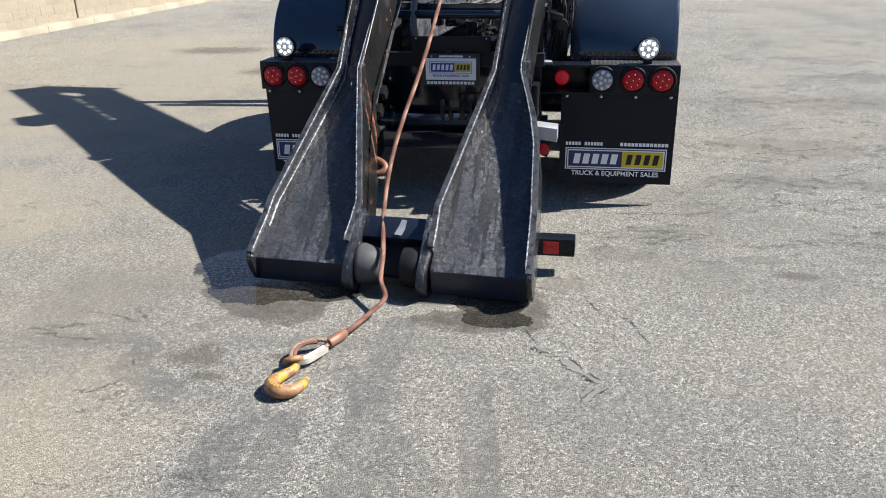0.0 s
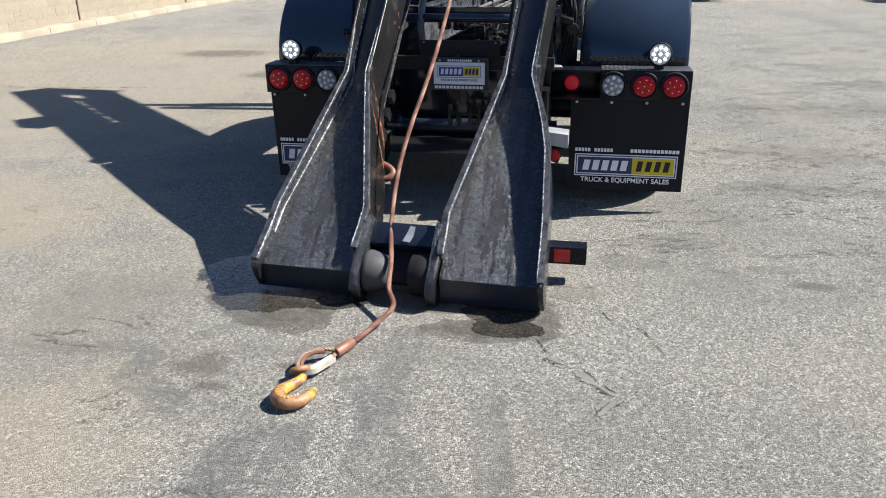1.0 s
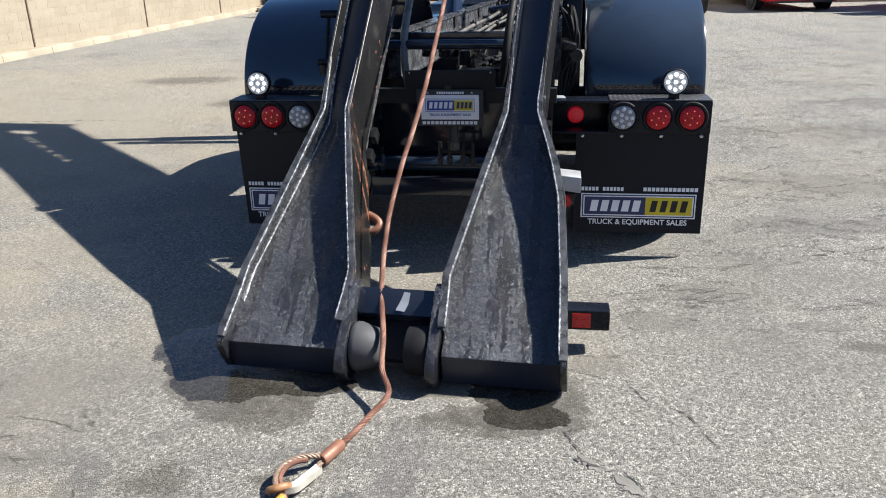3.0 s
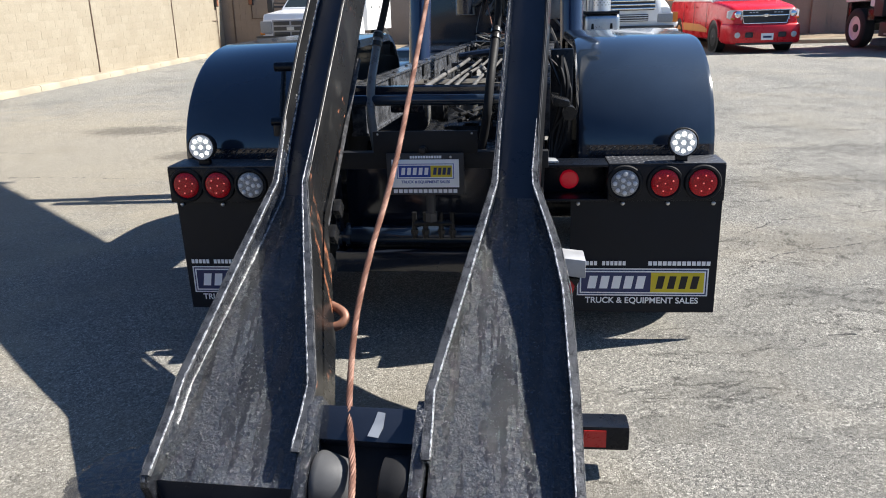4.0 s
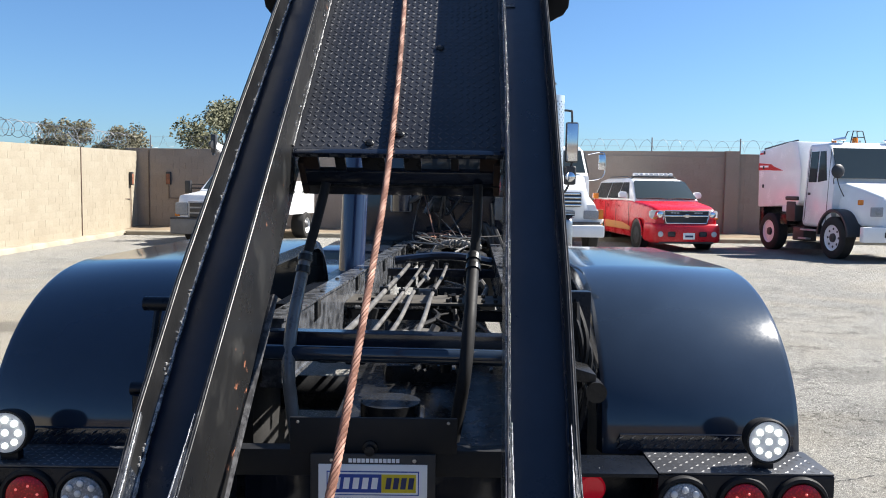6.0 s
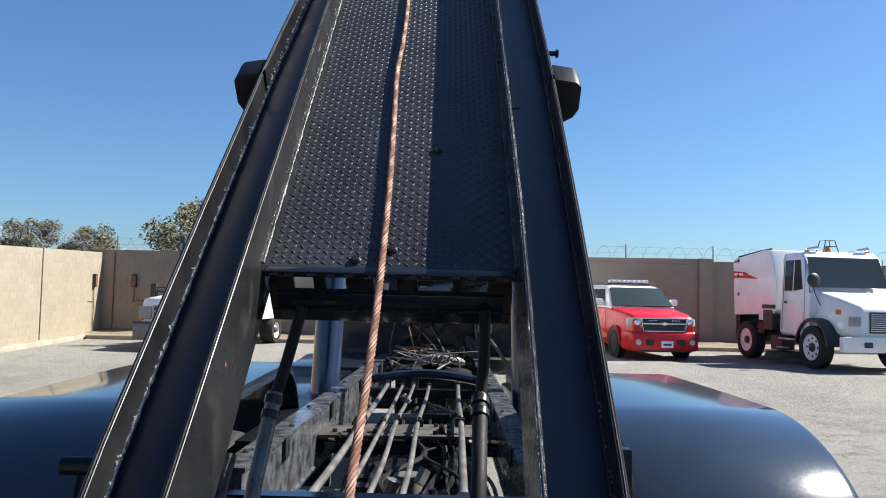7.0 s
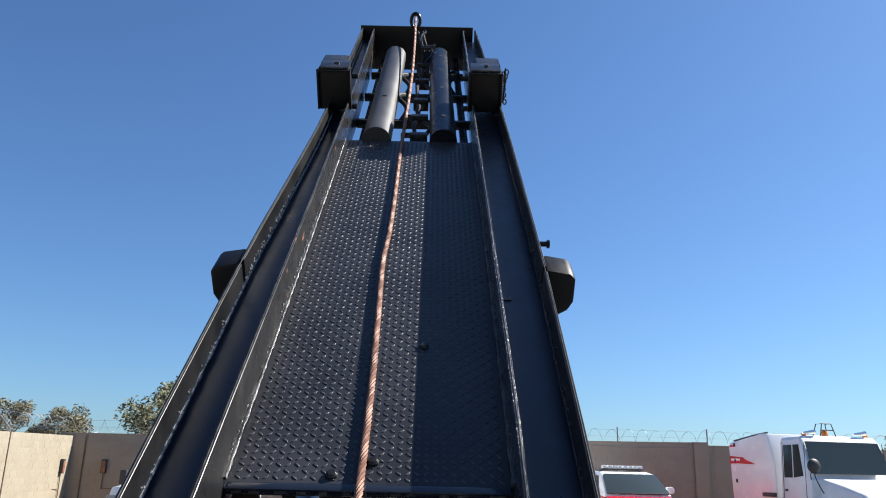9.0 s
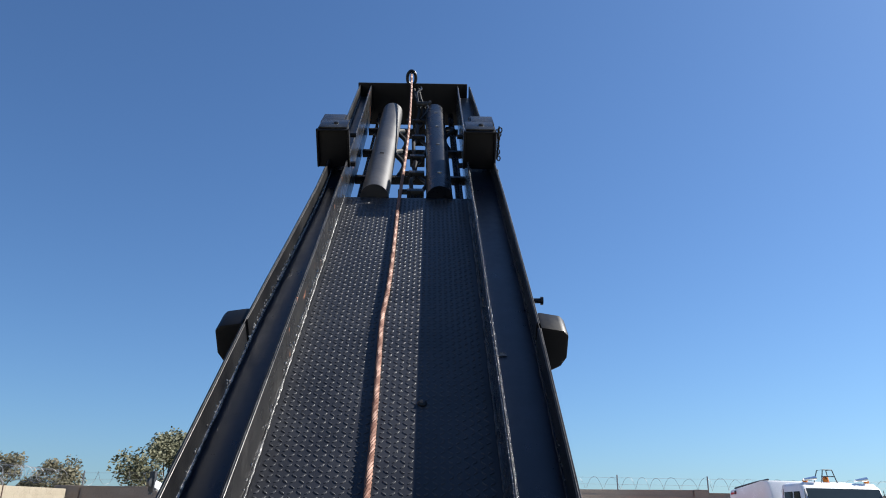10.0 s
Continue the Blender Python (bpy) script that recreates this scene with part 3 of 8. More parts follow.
def geom_bevel(bm, verts, r, seg=2):
    if r > 0:
        edges = list({e for v in verts for e in v.link_edges})
        bmesh.ops.bevel(bm, geom=edges, offset=r, segments=seg, affect='EDGES', profile=0.6)


def box(bm, c, size, m=None, bevel=0.0, seg=2):
    r = bmesh.ops.create_cube(bm, size=1.0)
    vs = r["verts"]
    for v in vs:
        v.co = Vector((v.co.x * size[0], v.co.y * size[1], v.co.z * size[2]))
    t = Matrix.Translation(c)
    mm = (m @ t) if m is not None else t
    bmesh.ops.transform(bm, matrix=mm, verts=vs)
    geom_bevel(bm, vs, bevel, seg)
    return bm


def frame_axes(d):
    d = d.normalized()
    a = Vector((0, 0, 1)) if abs(d.z) < 0.9 else Vector((1, 0, 0))
    x = d.cross(a).normalized()
    return x, d.cross(x).normalized()


def tube(bm, pts, r, seg=8, caps=True, closed=False):
    """A round bar of radius r (a number or one for each point) along points."""
    pts = [Vector(p) for p in pts]
    n = len(pts)
    rings, x0 = [], None
    for i, p in enumerate(pts):
        if closed:
            d = pts[(i + 1) % n] - pts[i - 1]
        else:
            d = pts[min(i + 1, n - 1)] - pts[max(i - 1, 0)]
        d.normalize()
        if x0 is None:
            x, y = frame_axes(d)
        else:
            x = (x0 - d * x0.dot(d)).normalized()
            y = d.cross(x)
        x0 = x
        rr = r[i] if isinstance(r, (list, tuple)) else r
        rings.append([bm.verts.new(p + rr * (math.cos(2 * math.pi * k / seg) * x + math.sin(2 * math.pi * k / seg) * y)) for k in range(seg)])
    m = n if closed else n - 1
    for i in range(m):
        a, b = rings[i], rings[(i + 1) % n]
        for k in range(seg):
            bm.faces.new((a[k], a[(k + 1) % seg], b[(k + 1) % seg], b[k]))
    if caps and not closed:
        bm.faces.new(rings[0][::-1])
        bm.faces.new(rings[-1])
    return bm


def cyl(bm, p0, p1, r0, r1=None, seg=20):
    return tube(bm, [p0, p1], [r0, r0 if r1 is None else r1], seg)


def lathe(bm, profile, c, axis, seg=28):
    """Turns a profile of (distance along the axis, radius) round an axis through c."""
    axis = Vector(axis).normalized()
    x, y = frame_axes(axis)
    c = Vector(c)
    rings = []
    for a, r in profile:
        rings.append([bm.verts.new(c + axis * a + max(r, 1e-5) * (math.cos(2 * math.pi * k / seg) * x + math.sin(2 * math.pi * k / seg) * y)) for k in range(seg)])
    for a, b in zip(rings, rings[1:]):
        for k in range(seg):
            bm.faces.new((a[k], a[(k + 1) % seg], b[(k + 1) % seg], b[k]))
    bm.faces.new(rings[0][::-1])
    bm.faces.new(rings[-1])
    return bm


def loft(bm, rings, caps=True):
    """A skin over rings of equally many points."""
    vs = [[bm.verts.new(p) for p in ring] for ring in rings]
    for a, b in zip(vs, vs[1:]):
        n = len(a)
        for k in range(n):
            bm.faces.new((a[k], a[(k + 1) % n], b[(k + 1) % n], b[k]))
    if caps:
        bm.faces.new(vs[0][::-1])
        bm.faces.new(vs[-1])
    return bm


def prism(bm, outline, put, t0, t1, bevel=0.0):
    """An outline of (a, b) given thickness from t0 to t1; put(a, b, t) gives the place."""
    lo = [bm.verts.new(put(a, b, t0)) for a, b in outline]
    hi = [bm.verts.new(put(a, b, t1)) for a, b in outline]
    n = len(outline)
    bm.faces.new(lo[::-1])
    bm.faces.new(hi)
    for k in range(n):
        bm.faces.new((lo[k], lo[(k + 1) % n], hi[(k + 1) % n], hi[k]))
    geom_bevel(bm, lo + hi, bevel, 2)
    return bm


def smooth_path(keys, n):
    """n points on a curve through the keys."""
    keys = [Vector(k) for k in keys]
    out = []
    m = len(keys) - 1
    for i in range(n):
        f = i / (n - 1) * m
        k = min(int(f), m - 1)
        t = f - k
        p0, p1, p2, p3 = keys[max(k - 1, 0)], keys[k], keys[k + 1], keys[min(k + 2, m)]
        out.append(0.5 * ((2 * p1) + (p2 - p0) * t + (2 * p0 - 5 * p1 + 4 * p2 - p3) * t * t + (3 * p1 - p0 - 3 * p2 + p3) * t ** 3))
    return out


def lettering(bm, text, size, m):
    """Adds the words, centred, in the plane of m (x along the line, y up)."""
    cu = bpy.data.curves.new("words", "FONT")
    cu.body, cu.size, cu.align_x, cu.align_y, cu.extrude = text, size, "CENTER", "CENTER", 0.0006
    cu.offset = 0.018 * size
    ob = bpy.data.objects.new("words", cu)
    scene.collection.objects.link(ob)
    me = bpy.data.meshes.new_from_object(ob.evaluated_get(bpy.context.evaluated_depsgraph_get()))
    k = len(bm.verts)
    bm.from_mesh(me)
    bm.verts.ensure_lookup_table()
    bmesh.ops.transform(bm, matrix=m, verts=bm.verts[k:])
    bpy.data.objects.remove(ob)
    bpy.data.meshes.remove(me)
    return bm


B = bmesh.new

# ---- ground ----
def ground():
    bm = B()
    xs = [-400, -120, -50, -24, -12] + [-9 + i * 1.0 for i in range(25)] + [18, 26, 50, 120, 400]
    ys = [-400, -100, -30, -12] + [-7 + i * 1.0 for i in range(36)] + [34, 50, 120, 500]
    grid = [[bm.verts.new((x, y, 0.0)) for x in xs] for y in ys]
    for a, b in zip(grid, grid[1:]):
        for k in range(len(xs) - 1):
            bm.faces.new((a[k], a[k + 1], b[k + 1], b[k]))
    g = part("ground", bm, M_ASPHALT, smooth=False)
    return tagged(g, "weathered light grey asphalt yard with cracks and wet stains", "ground", kind="structure")


ground()


def strip(bm, pts, width, z, rng, step=0.035, ragged=0.5, taper=True, gaps=0.0):
    """A ragged-edged low strip along points on the ground."""
    path = []
    pts = [Vector((x, y, 0)) for x, y in pts]
    for a, b in zip(pts, pts[1:]):
        n = max(2, int((b - a).length / step))
        path += [a.lerp(b, i / n) for i in range(n)]
    path.append(pts[-1])
    n = len(path)
    left, right, drift = [], [], 0.0
    for i, p in enumerate(path):
        d = path[min(i + 1, n - 1)] - path[max(i - 1, 0)]
        side = Vector((-d.y, d.x, 0)).normalized()
        drift = drift * 0.85 + rng.uniform(-1, 1) * width * ragged * 0.8
        f = min(1, 3 * min(i, n - 1 - i) / n + 0.05) if taper else 1
        w = width * f
        c = p + side * drift
        left.append(bm.verts.new(c + side * w * (1 + rng.uniform(-ragged, ragged)) + Vector((0, 0, z))))
        right.append(bm.verts.new(c - side * w * (1 + rng.uniform(-ragged, ragged)) + Vector((0, 0, z))))
    skip = 0
    for i in range(n - 1):
        if gaps and skip == 0 and rng.random() < gaps:
            skip = rng.randrange(2, 7)
        if skip:
            skip -= 1
            continue
        bm.faces.new((left[i], left[i + 1], right[i + 1], right[i]))
    bmesh.ops.delete(bm, geom=[v for v in bm.verts if not v.link_faces], context="VERTS")


def cracks():
    rng = random.Random(5)
    lines = [
        ([(0.53, -1.66), (0.59, -1.78)], 0.006),
        ([(0.72, -1.22), (0.75, -1.285), (0.82, -1.436), (0.95, -1.51), (1.04, -1.77)], 0.005),
        ([(1.3, -0.15), (1.6, 0.05), (1.95, 0.10), (2.4, 0.32), (3.1, 0.36)], 0.009),
        ([(1.25, 0.55), (1.55, 0.9), (1.9, 1.25), (2.5, 1.5), (3.2, 1.7)], 0.010),
        ([(1.3, 1.4), (1.7, 1.55), (2.1, 2.0), (3.0, 2.3), (4.2, 2.2)], 0.012),
        ([(1.5, 4.4), (2.4, 4.5), (3.4, 4.4), (4.6, 4.55)], 0.016),
        ([(2.2, 5.6), (3.4, 5.9), (5.0, 5.7)], 0.016),
        ([(2.6, 3.0), (3.4, 3.15), (4.4, 2.9), (5.4, 3.2)], 0.014),
        ([(-2.7, 3.4), (-4.2, 3.55), (-5.6, 3.4), (-7.5, 3.6)], 0.018),
        ([(-4.5, 4.9), (-5.2, 4.8), (-6.0, 5.0)], 0.014),
        ([(-2.0, 6.6), (-3.3, 6.5), (-4.5, 6.7)], 0.014),
    ]
    for pts, w in lines:
        bm = B()
        strip(bm, pts, w * 0.42, 0.003, rng, ragged=1.6, step=0.014, gaps=0.16)
        tagged(part("pavement_crack", bm, M_CRACK, smooth=False), "dark ragged crack in the grey asphalt", "crack", "cracks in the asphalt", "structure")
    # crumbling filler in the wide crack beside the foot
    for pts, w in (([(0.575, -1.785), (0.63, -1.825), (0.68, -1.85)], 0.020), ([(0.69, -1.87), (0.735, -1.94), (0.76, -1.97)], 0.024), ([(0.77, -1.97), (0.83, -2.035)], 0.018), ([(0.84, -2.06), (0.79, -2.12), (0.78, -2.165)], 0.024)):
        bm = B()
        strip(bm, pts, w, 0.0025, rng, ragged=0.5, step=0.011)
        patch = tagged(part("pavement_patch", bm, M_PATCH, smooth=False), "old grey filler crumbling in an asphalt crack", "patch", "", "structure")
        bm = B()
        strip(bm, [(x - w * 0.9, y - w * 0.45) for x, y in pts], 0.0042, 0.0045, rng, ragged=1.3, step=0.010, gaps=0.12)
        strip(bm, [(x + w * 0.9, y + w * 0.4) for x, y in pts], 0.0030, 0.0045, rng, ragged=1.3, step=0.010, gaps=0.30)
        part("crack_edge", bm, M_CRACK, patch, smooth=False)


cracks()


# ---- walls, kerbs, dirt strip ----
def left_line(y):
    return -8.62 - 0.047 * y


def wall_top(y):
    return 2.474 + 0.0245 * (y - 14.55)


Y_LEFT = (1.0, 24.2)


def left_wall():
    core = B()
    y0, y1 = Y_LEFT
    xs = lambda y: left_line(y) - 0.24
    rings = []
    for y in (y0, y1):
        x = xs(y) - 0.002
        rings.append([Vector((x, y, 0)), Vector((x, y, wall_top(y) - 0.01)), Vector((x - 0.18, y, wall_top(y) - 0.01)), Vector((x - 0.18, y, 0))])
    loft(core, rings)
    w = tagged(part("wall_left", core, M_MORTAR, smooth=False), "tall buff split-face concrete block wall in full sun", "wall", kind="structure")
    rng = random.Random(11)
    shapes = []
    for k in range(4):
        bm = B()
        nu, nv = 4, 3
        g = [[bm.verts.new((0.0032 * rng.random() if 0 < i < nv and 0 < j < nu else 0.0, (j / nu - 0.5) * 0.3965, (i / nv - 0.5) * 0.1700)) for j in range(nu + 1)] for i in range(nv + 1)]
        for a, b in zip(g, g[1:]):
            for j in range(nu):
                bm.faces.new((a[j], a[j + 1], b[j + 1], b[j]))
        rim = g[0] + [r[-1] for r in g[1:]] + g[-1][-2::-1] + [r[0] for r in g[-2:0:-1]]
        back = [bm.verts.new((-0.03, v.co.y, v.co.z)) for v in rim]
        n = len(rim)
        for j in range(n):
            bm.faces.new((rim[j], rim[(j + 1) % n], back[(j + 1) % n], back[j]))
        bmesh.ops.recalc_face_normals(bm, faces=bm.faces)
        me = bpy.data.meshes.new("brick")
        bm.to_mesh(me)
        bm.free()
        me.materials.append(M_BLOCK)
        shapes.append(me)
    rows = 13
    joined = B()
    count = 0
    base = ORIGIN[w]
    turn = math.atan(0.047)
    for i in range(rows):
        off = 0.2 if i % 2 else 0.0
        y = y0 + 0.2 + off
        while y < y1 - 0.2:
            z = 0.09 + (i + 0.5) * (wall_top(y) - 0.10) / rows
            hs = (wall_top(y) - 0.10) / rows / 0.1735
            p = Vector((xs(y) + rng.uniform(-0.0012, 0.0012), y, z))
            me = shapes[rng.randrange(4)]
            if 8.4 < y < 16.9 and count < 300:
                count += 1
                ob = new("brick", me)
                ob.parent = w
                ob.matrix_local = Matrix.LocRotScale(p - base, Euler((0, 0, turn)), (1, 1, hs))
            else:
                k = len(joined.verts)
                joined.from_mesh(me)
                joined.verts.ensure_lookup_table()
                bmesh.ops.transform(joined, matrix=Matrix.LocRotScale(p, Euler((0, 0, turn)), (1, 1, hs)), verts=joined.verts[k:])
            y += 0.4
    part("brickwork", joined, M_BLOCK, w, kind="stuff", smooth=False)
    # control joints with a rusty post, an angled arm and wire
    for y in (4.95, 9.92, 14.65, 19.62):
        bm = B()
        x = xs(y)
        box(bm, (x + 0.006, y, wall_top(y) / 2), (0.035, 0.035, wall_top(y) - 0.02), bevel=0.005)
        part("joint_cover", bm, M_JOINT, w, "rusty brown joint cover strip")
    return w


left_wall()


def back_wall():
    sections = ((-10.4, 9.88, 2.76), (10.36, 15.5, 2.85), (15.5, 34.0, 2.85))
    y = 24.3
    for n, (x0, x1, h) in enumerate(sections):
        bm = B()
        box(bm, ((x0 + x1) / 2, y + 0.12, h / 2), (x1 - x0, 0.2, h))
        w = tagged(part("wall_back_%d" % (n + 1), bm, M_MORTAR2, smooth=False), "brown smooth concrete block wall closing the yard", "wall", kind="structure")
        blocks = B()
        rows = int(h / 0.2)
        for i in range(rows):
            xx = x0 + (0.2 if i % 2 else 0.0) + 0.21
            while xx < x1 - 0.2:
                rise = 0.0015
                box(blocks, (xx, y + 0.02 - rise / 2, (i + 0.5) * h / rows), (0.396, rise + 0.02, h / rows - 0.004))
                xx += 0.4
        part("brickwork", blocks, M_BLOCK2, w, kind="stuff", smooth=False)
        cap = B()
        box(cap, ((x0 + x1) / 2, y + 0.12, h + 0.02), (x1 - x0 + 0.002, 0.24, 0.05), bevel=0.008)
        part("coping", cap, M_MORTAR2, w)
    bm = B()
    box(bm, (10.12, y + 0.08, 1.495), (0.47, 0.30, 2.99), bevel=0.01)
    tagged(part("wall_pier", bm, M_BLOCK2, smooth=False), "brown block pier between wall panels", "wall", kind="structure")
    bm = B()
    box(bm, (-0.06, y + 0.12, 2.88), (19.86, 0.20, 0.2), bevel=0.008)
    for v in bm.verts:
        if v.co.x < 0 and v.co.z > 2.9:
            v.co.z -= 0.19
    tagged(part("wall_coping", bm, M_BLOCK2, smooth=False), "sloping top course of the brown block wall", "wall", kind="structure")
    # closing walls behind the camera and beyond the yard
    for name, c, s in (("wall_right", (34.0, 5.0, 1.4), (0.2, 38.4, 2.8)), ("wall_front", (12.4, -14.0, 1.4), (43.0, 0.2, 2.8))):
        bm = B()
        box(bm, c, s)
        tagged(part(name, bm, M_MORTAR2, smooth=False), "plain brown block wall closing the yard", "wall", kind="structure")
    bm = B()
    box(bm, (-8.75, -6.4, 1.15), (0.2, 14.8, 2.3))
    tagged(part("wall_left_rear", bm, M_MORTAR, smooth=False), "plain buff block wall closing the yard", "wall", kind="structure")


back_wall()


def kerbs():
    y = 1.0
    while y < 24.0:
        y2 = min(y + 1.52, 24.0)
        bm = B()
        ring = []
        for yy in (y + 0.006, y2 - 0.006):
            x = left_line(yy)
            ring.append([Vector((x, yy, -0.05)), Vector((x - 0.008, yy, 0.095)), Vector((x - 0.035, yy, 0.125)), Vector((x - 0.26, yy, 0.13)), Vector((x - 0.26, yy, -0.05))])
        loft(bm, ring)
        tagged(part("kerb", bm, M_KERB), "pale worn concrete kerb at the wall foot", "kerb", "kerb stones", "structure")
        y = y2
    x = -9.6
    while x < 24:
        bm = B()
        ring = []
        for xx in (x + 0.008, x + 1.99):
            ring.append([Vector((xx, 22.2, -0.05)), Vector((xx, 22.21, 0.11)), Vector((xx, 22.24, 0.14)), Vector((xx, 22.40, 0.145)), Vector((xx, 22.40, -0.05))])
        loft(bm, ring)
        tagged(part("kerb", bm, M_KERB), "pale worn concrete kerb before a dirt strip", "kerb", "kerb stones", "structure")
        x += 2.0
    bm = B()
    xs = [-10.0 + i * 0.35 for i in range(100)]
    rows = []
    for j, yy in enumerate((22.39, 22.8, 23.2, 23.6, 24.0, 24.35)):
        rows.append([bm.verts.new((xx, yy, 0.12 + 0.02 * j + 0.07 * noise.noise(Vector((xx * 0.8, yy * 1.3, 2.0))) * (0 if j == 0 else 1))) for xx in xs])
    for a, b in zip(rows, rows[1:]):
        for k in range(len(xs) - 1):
            bm.faces.new((a[k], a[k + 1], b[k + 1], b[k]))
    tagged(part("dirt_strip", bm, M_DIRT), "strip of dry brown dirt between kerb and wall", "dirt", kind="structure")


kerbs()


def razor_wire():
    """Posts on the wall tops with coils of wire."""
    def coil(start, end, r, turns, thin):
        a, b = Vector(start), Vector(end)
        d = (b - a).normalized()
        x, y = frame_axes(d)
        rng = random.Random(int(abs(a.x) * 10 + turns))
        n = turns * 14
        pts = []
        for i in range(n + 1):
            t = i / n
            w = 2 * math.pi * turns * t
            rr = r * (1 + 0.12 * math.sin(3.1 * w / 7) + 0.06 * rng.uniform(-1, 1))
            sway = 0.06 * math.sin(w / 5.3)
            pts.append(a.lerp(b, t) + d * sway + rr * (math.cos(w) * x + math.sin(w) * y))
        bm = B()
        tube(bm, pts, thin, 3)
        for zz in (-r * 0.2, r * 0.9):
            tube(bm, [a + Vector((0, 0, zz)), b + Vector((0, 0, zz))], thin * 0.7, 3)
        return bm
    stops = [4.95, 9.92, 14.65, 19.62, 24.2]
    for y, y2 in zip(stops, stops[1:]):
        x, x2 = left_line(y) - 0.50, left_line(y2) - 0.50
        bm = coil((x, y, wall_top(y) + 0.34), (x2, y2, wall_top(y2) + 0.34), 0.20, int((y2 - y) / 0.36), 0.0075)
        tagged(part("razor_wire", bm, M_WIRE), "loose coil of grey razor wire on the buff wall", "razor wire", "wire coils")
    for y in stops[:4]:
        x = left_line(y) - 0.26
        bm = B()
        tube(bm, [(x, y, wall_top(y) - 0.1), (x, y, wall_top(y) + 0.06), (x - 0.30, y - 0.03, wall_top(y) + 0.40)], 0.022, 6)
        tagged(part("wire_post", bm, M_WIRE), "bent grey steel post carrying razor wire", "post", "wire posts")
    for x in (-9.6, -6.2, -3.0, 0.4, 4.2, 7.4, 10.42, 14.5, 19.0):
        h = 2.80 if x < 0 else 2.96
        bm = B()
        tube(bm, [(x, 24.42, h - 0.3), (x, 24.42, h + 0.46)], 0.022, 6)
        tagged(part("wire_post", bm, M_WIRE), "upright grey steel post carrying razor wire", "post", "wire posts")
    xs = [-9.6, -3.0, 4.2, 10.42, 19.0]
    for a, b in zip(xs, xs[1:]):
        za, zb = (3.02, 3.12) if a < -4 else (3.16, 3.16)
        bm = coil((a, 24.42, za), (b, 24.42, zb), 0.19, int((b - a) / 0.50), 0.0055)
        tagged(part("razor_wire", bm, M_WIRE), "loose coil of grey razor wire on the brown wall", "razor wire", "wire coils")


razor_wire()


def wall_boxes():
    spots = ((pose(left_line(23.5) - 0.235, 23.5, 1.77, 0, 0, -90 - 2.7), "rusty brown electrical box on the buff wall", -1.62),
             (pose(-8.95, 24.30, 1.80, 0, 0, 180), "rusty brown electrical box on the brown wall", -0.68))
    for m, label, low in spots:
        e = thing("electrical_box", m, label, "electrical box", "boxes on the wall")
        bm = B()
        box(bm, (0, 0.045, 0), (0.15, 0.11, 0.42), bevel=0.008)
        case = part("case", bm, M_DARKPL, e)
        bm = B()
        box(bm, (0, 0.105, -0.02), (0.12, 0.012, 0.34), bevel=0.004)
        part("cover", bm, M_RUST, case, "rusty brown cover")
        bm = B()
        tube(bm, [(0.0, 0.03, -0.20), (0.0, 0.03, low)], 0.016, 6)
        part("conduit", bm, M_JOINT, e)
        bm = B()
        tube(bm, [(0.0, 0.03, -0.66), (0.55 if low < -1 else -0.85, 0.03, -0.66)], 0.013, 6)
        part("conduit", bm, M_JOINT, e)
    bm = B()
    tube(bm, [(-9.62, 24.28, 0.2), (-9.62, 24.28, 2.74)], 0.02, 6)
    tagged(part("wall_conduit", bm, M_JOINT), "rusty upright conduit on the brown block wall", "conduit")


wall_boxes()


# ---- the roll-off truck ----
# the raised frame runs along HD; below the bend its feet drop a little steeper, along FD
HD = Vector((0.0423213, 0.74247901, 0.6685311))
FD = Vector((0.04137928, 0.72595237, 0.68649903))
HR = Vector((0.99837945, -0.05690763, 0.0))
HN, FN = HR.cross(HD), HR.cross(FD)
HO = Vector((-0.0792, -0.6, 0.87))


def hp(u, s, h):
    """A place on the tilted hoist: across, along from the bend, and above the rail tops."""
    if s > 0:
        return HO + HR * (u - 0.0019 * s * s) + HD * s + HN * h
    return HO + HR * (u - 0.015 * s) + FD * s + FN * h


def cp(x, y, z):
    """A place on the chassis, which points a little to the right."""
    return Vector((-0.045 + x * 0.9984 + y * 0.057, -x * 0.057 + y * 0.9984, z))


TRUCK = thing("roll_off_truck", pose(0, 0, 0), "black roll-off hoist truck with its tilt frame raised", "truck")


def hbox(bm, u0, u1, s0, s1, h0, h1, bevel=0.0):
    vs = [bm.verts.new(hp(u, s, h)) for h in (h0, h1) for s in (s0, s1) for u in (u0, u1)]
    for f in ((0, 1, 3, 2), (4, 6, 7, 5), (0, 4, 5, 1), (2, 3, 7, 6), (0, 2, 6, 4), (1, 5, 7, 3)):
        bm.faces.new([vs[i] for i in f])
    geom_bevel(bm, vs, bevel, 2)
    return bm


S_TOP = 6.93
S_KEYS = [-1.10, -1.0, -0.9, -0.80, -0.76, -0.5, -0.35, -0.25, -0.15, -0.07, 0.0, 0.05, 0.3, 0.7] + [1.1 + 0.4 * i for i in range(15)] + [S_TOP]


def lerp_keys(s, keys):
    for (a, va), (b, vb) in zip(keys, keys[1:]):
        if s <= b:
            t = max(0.0, min(1.0, (s - a) / (b - a)))
            return va + (vb - va) * t
    return keys[-1][1]


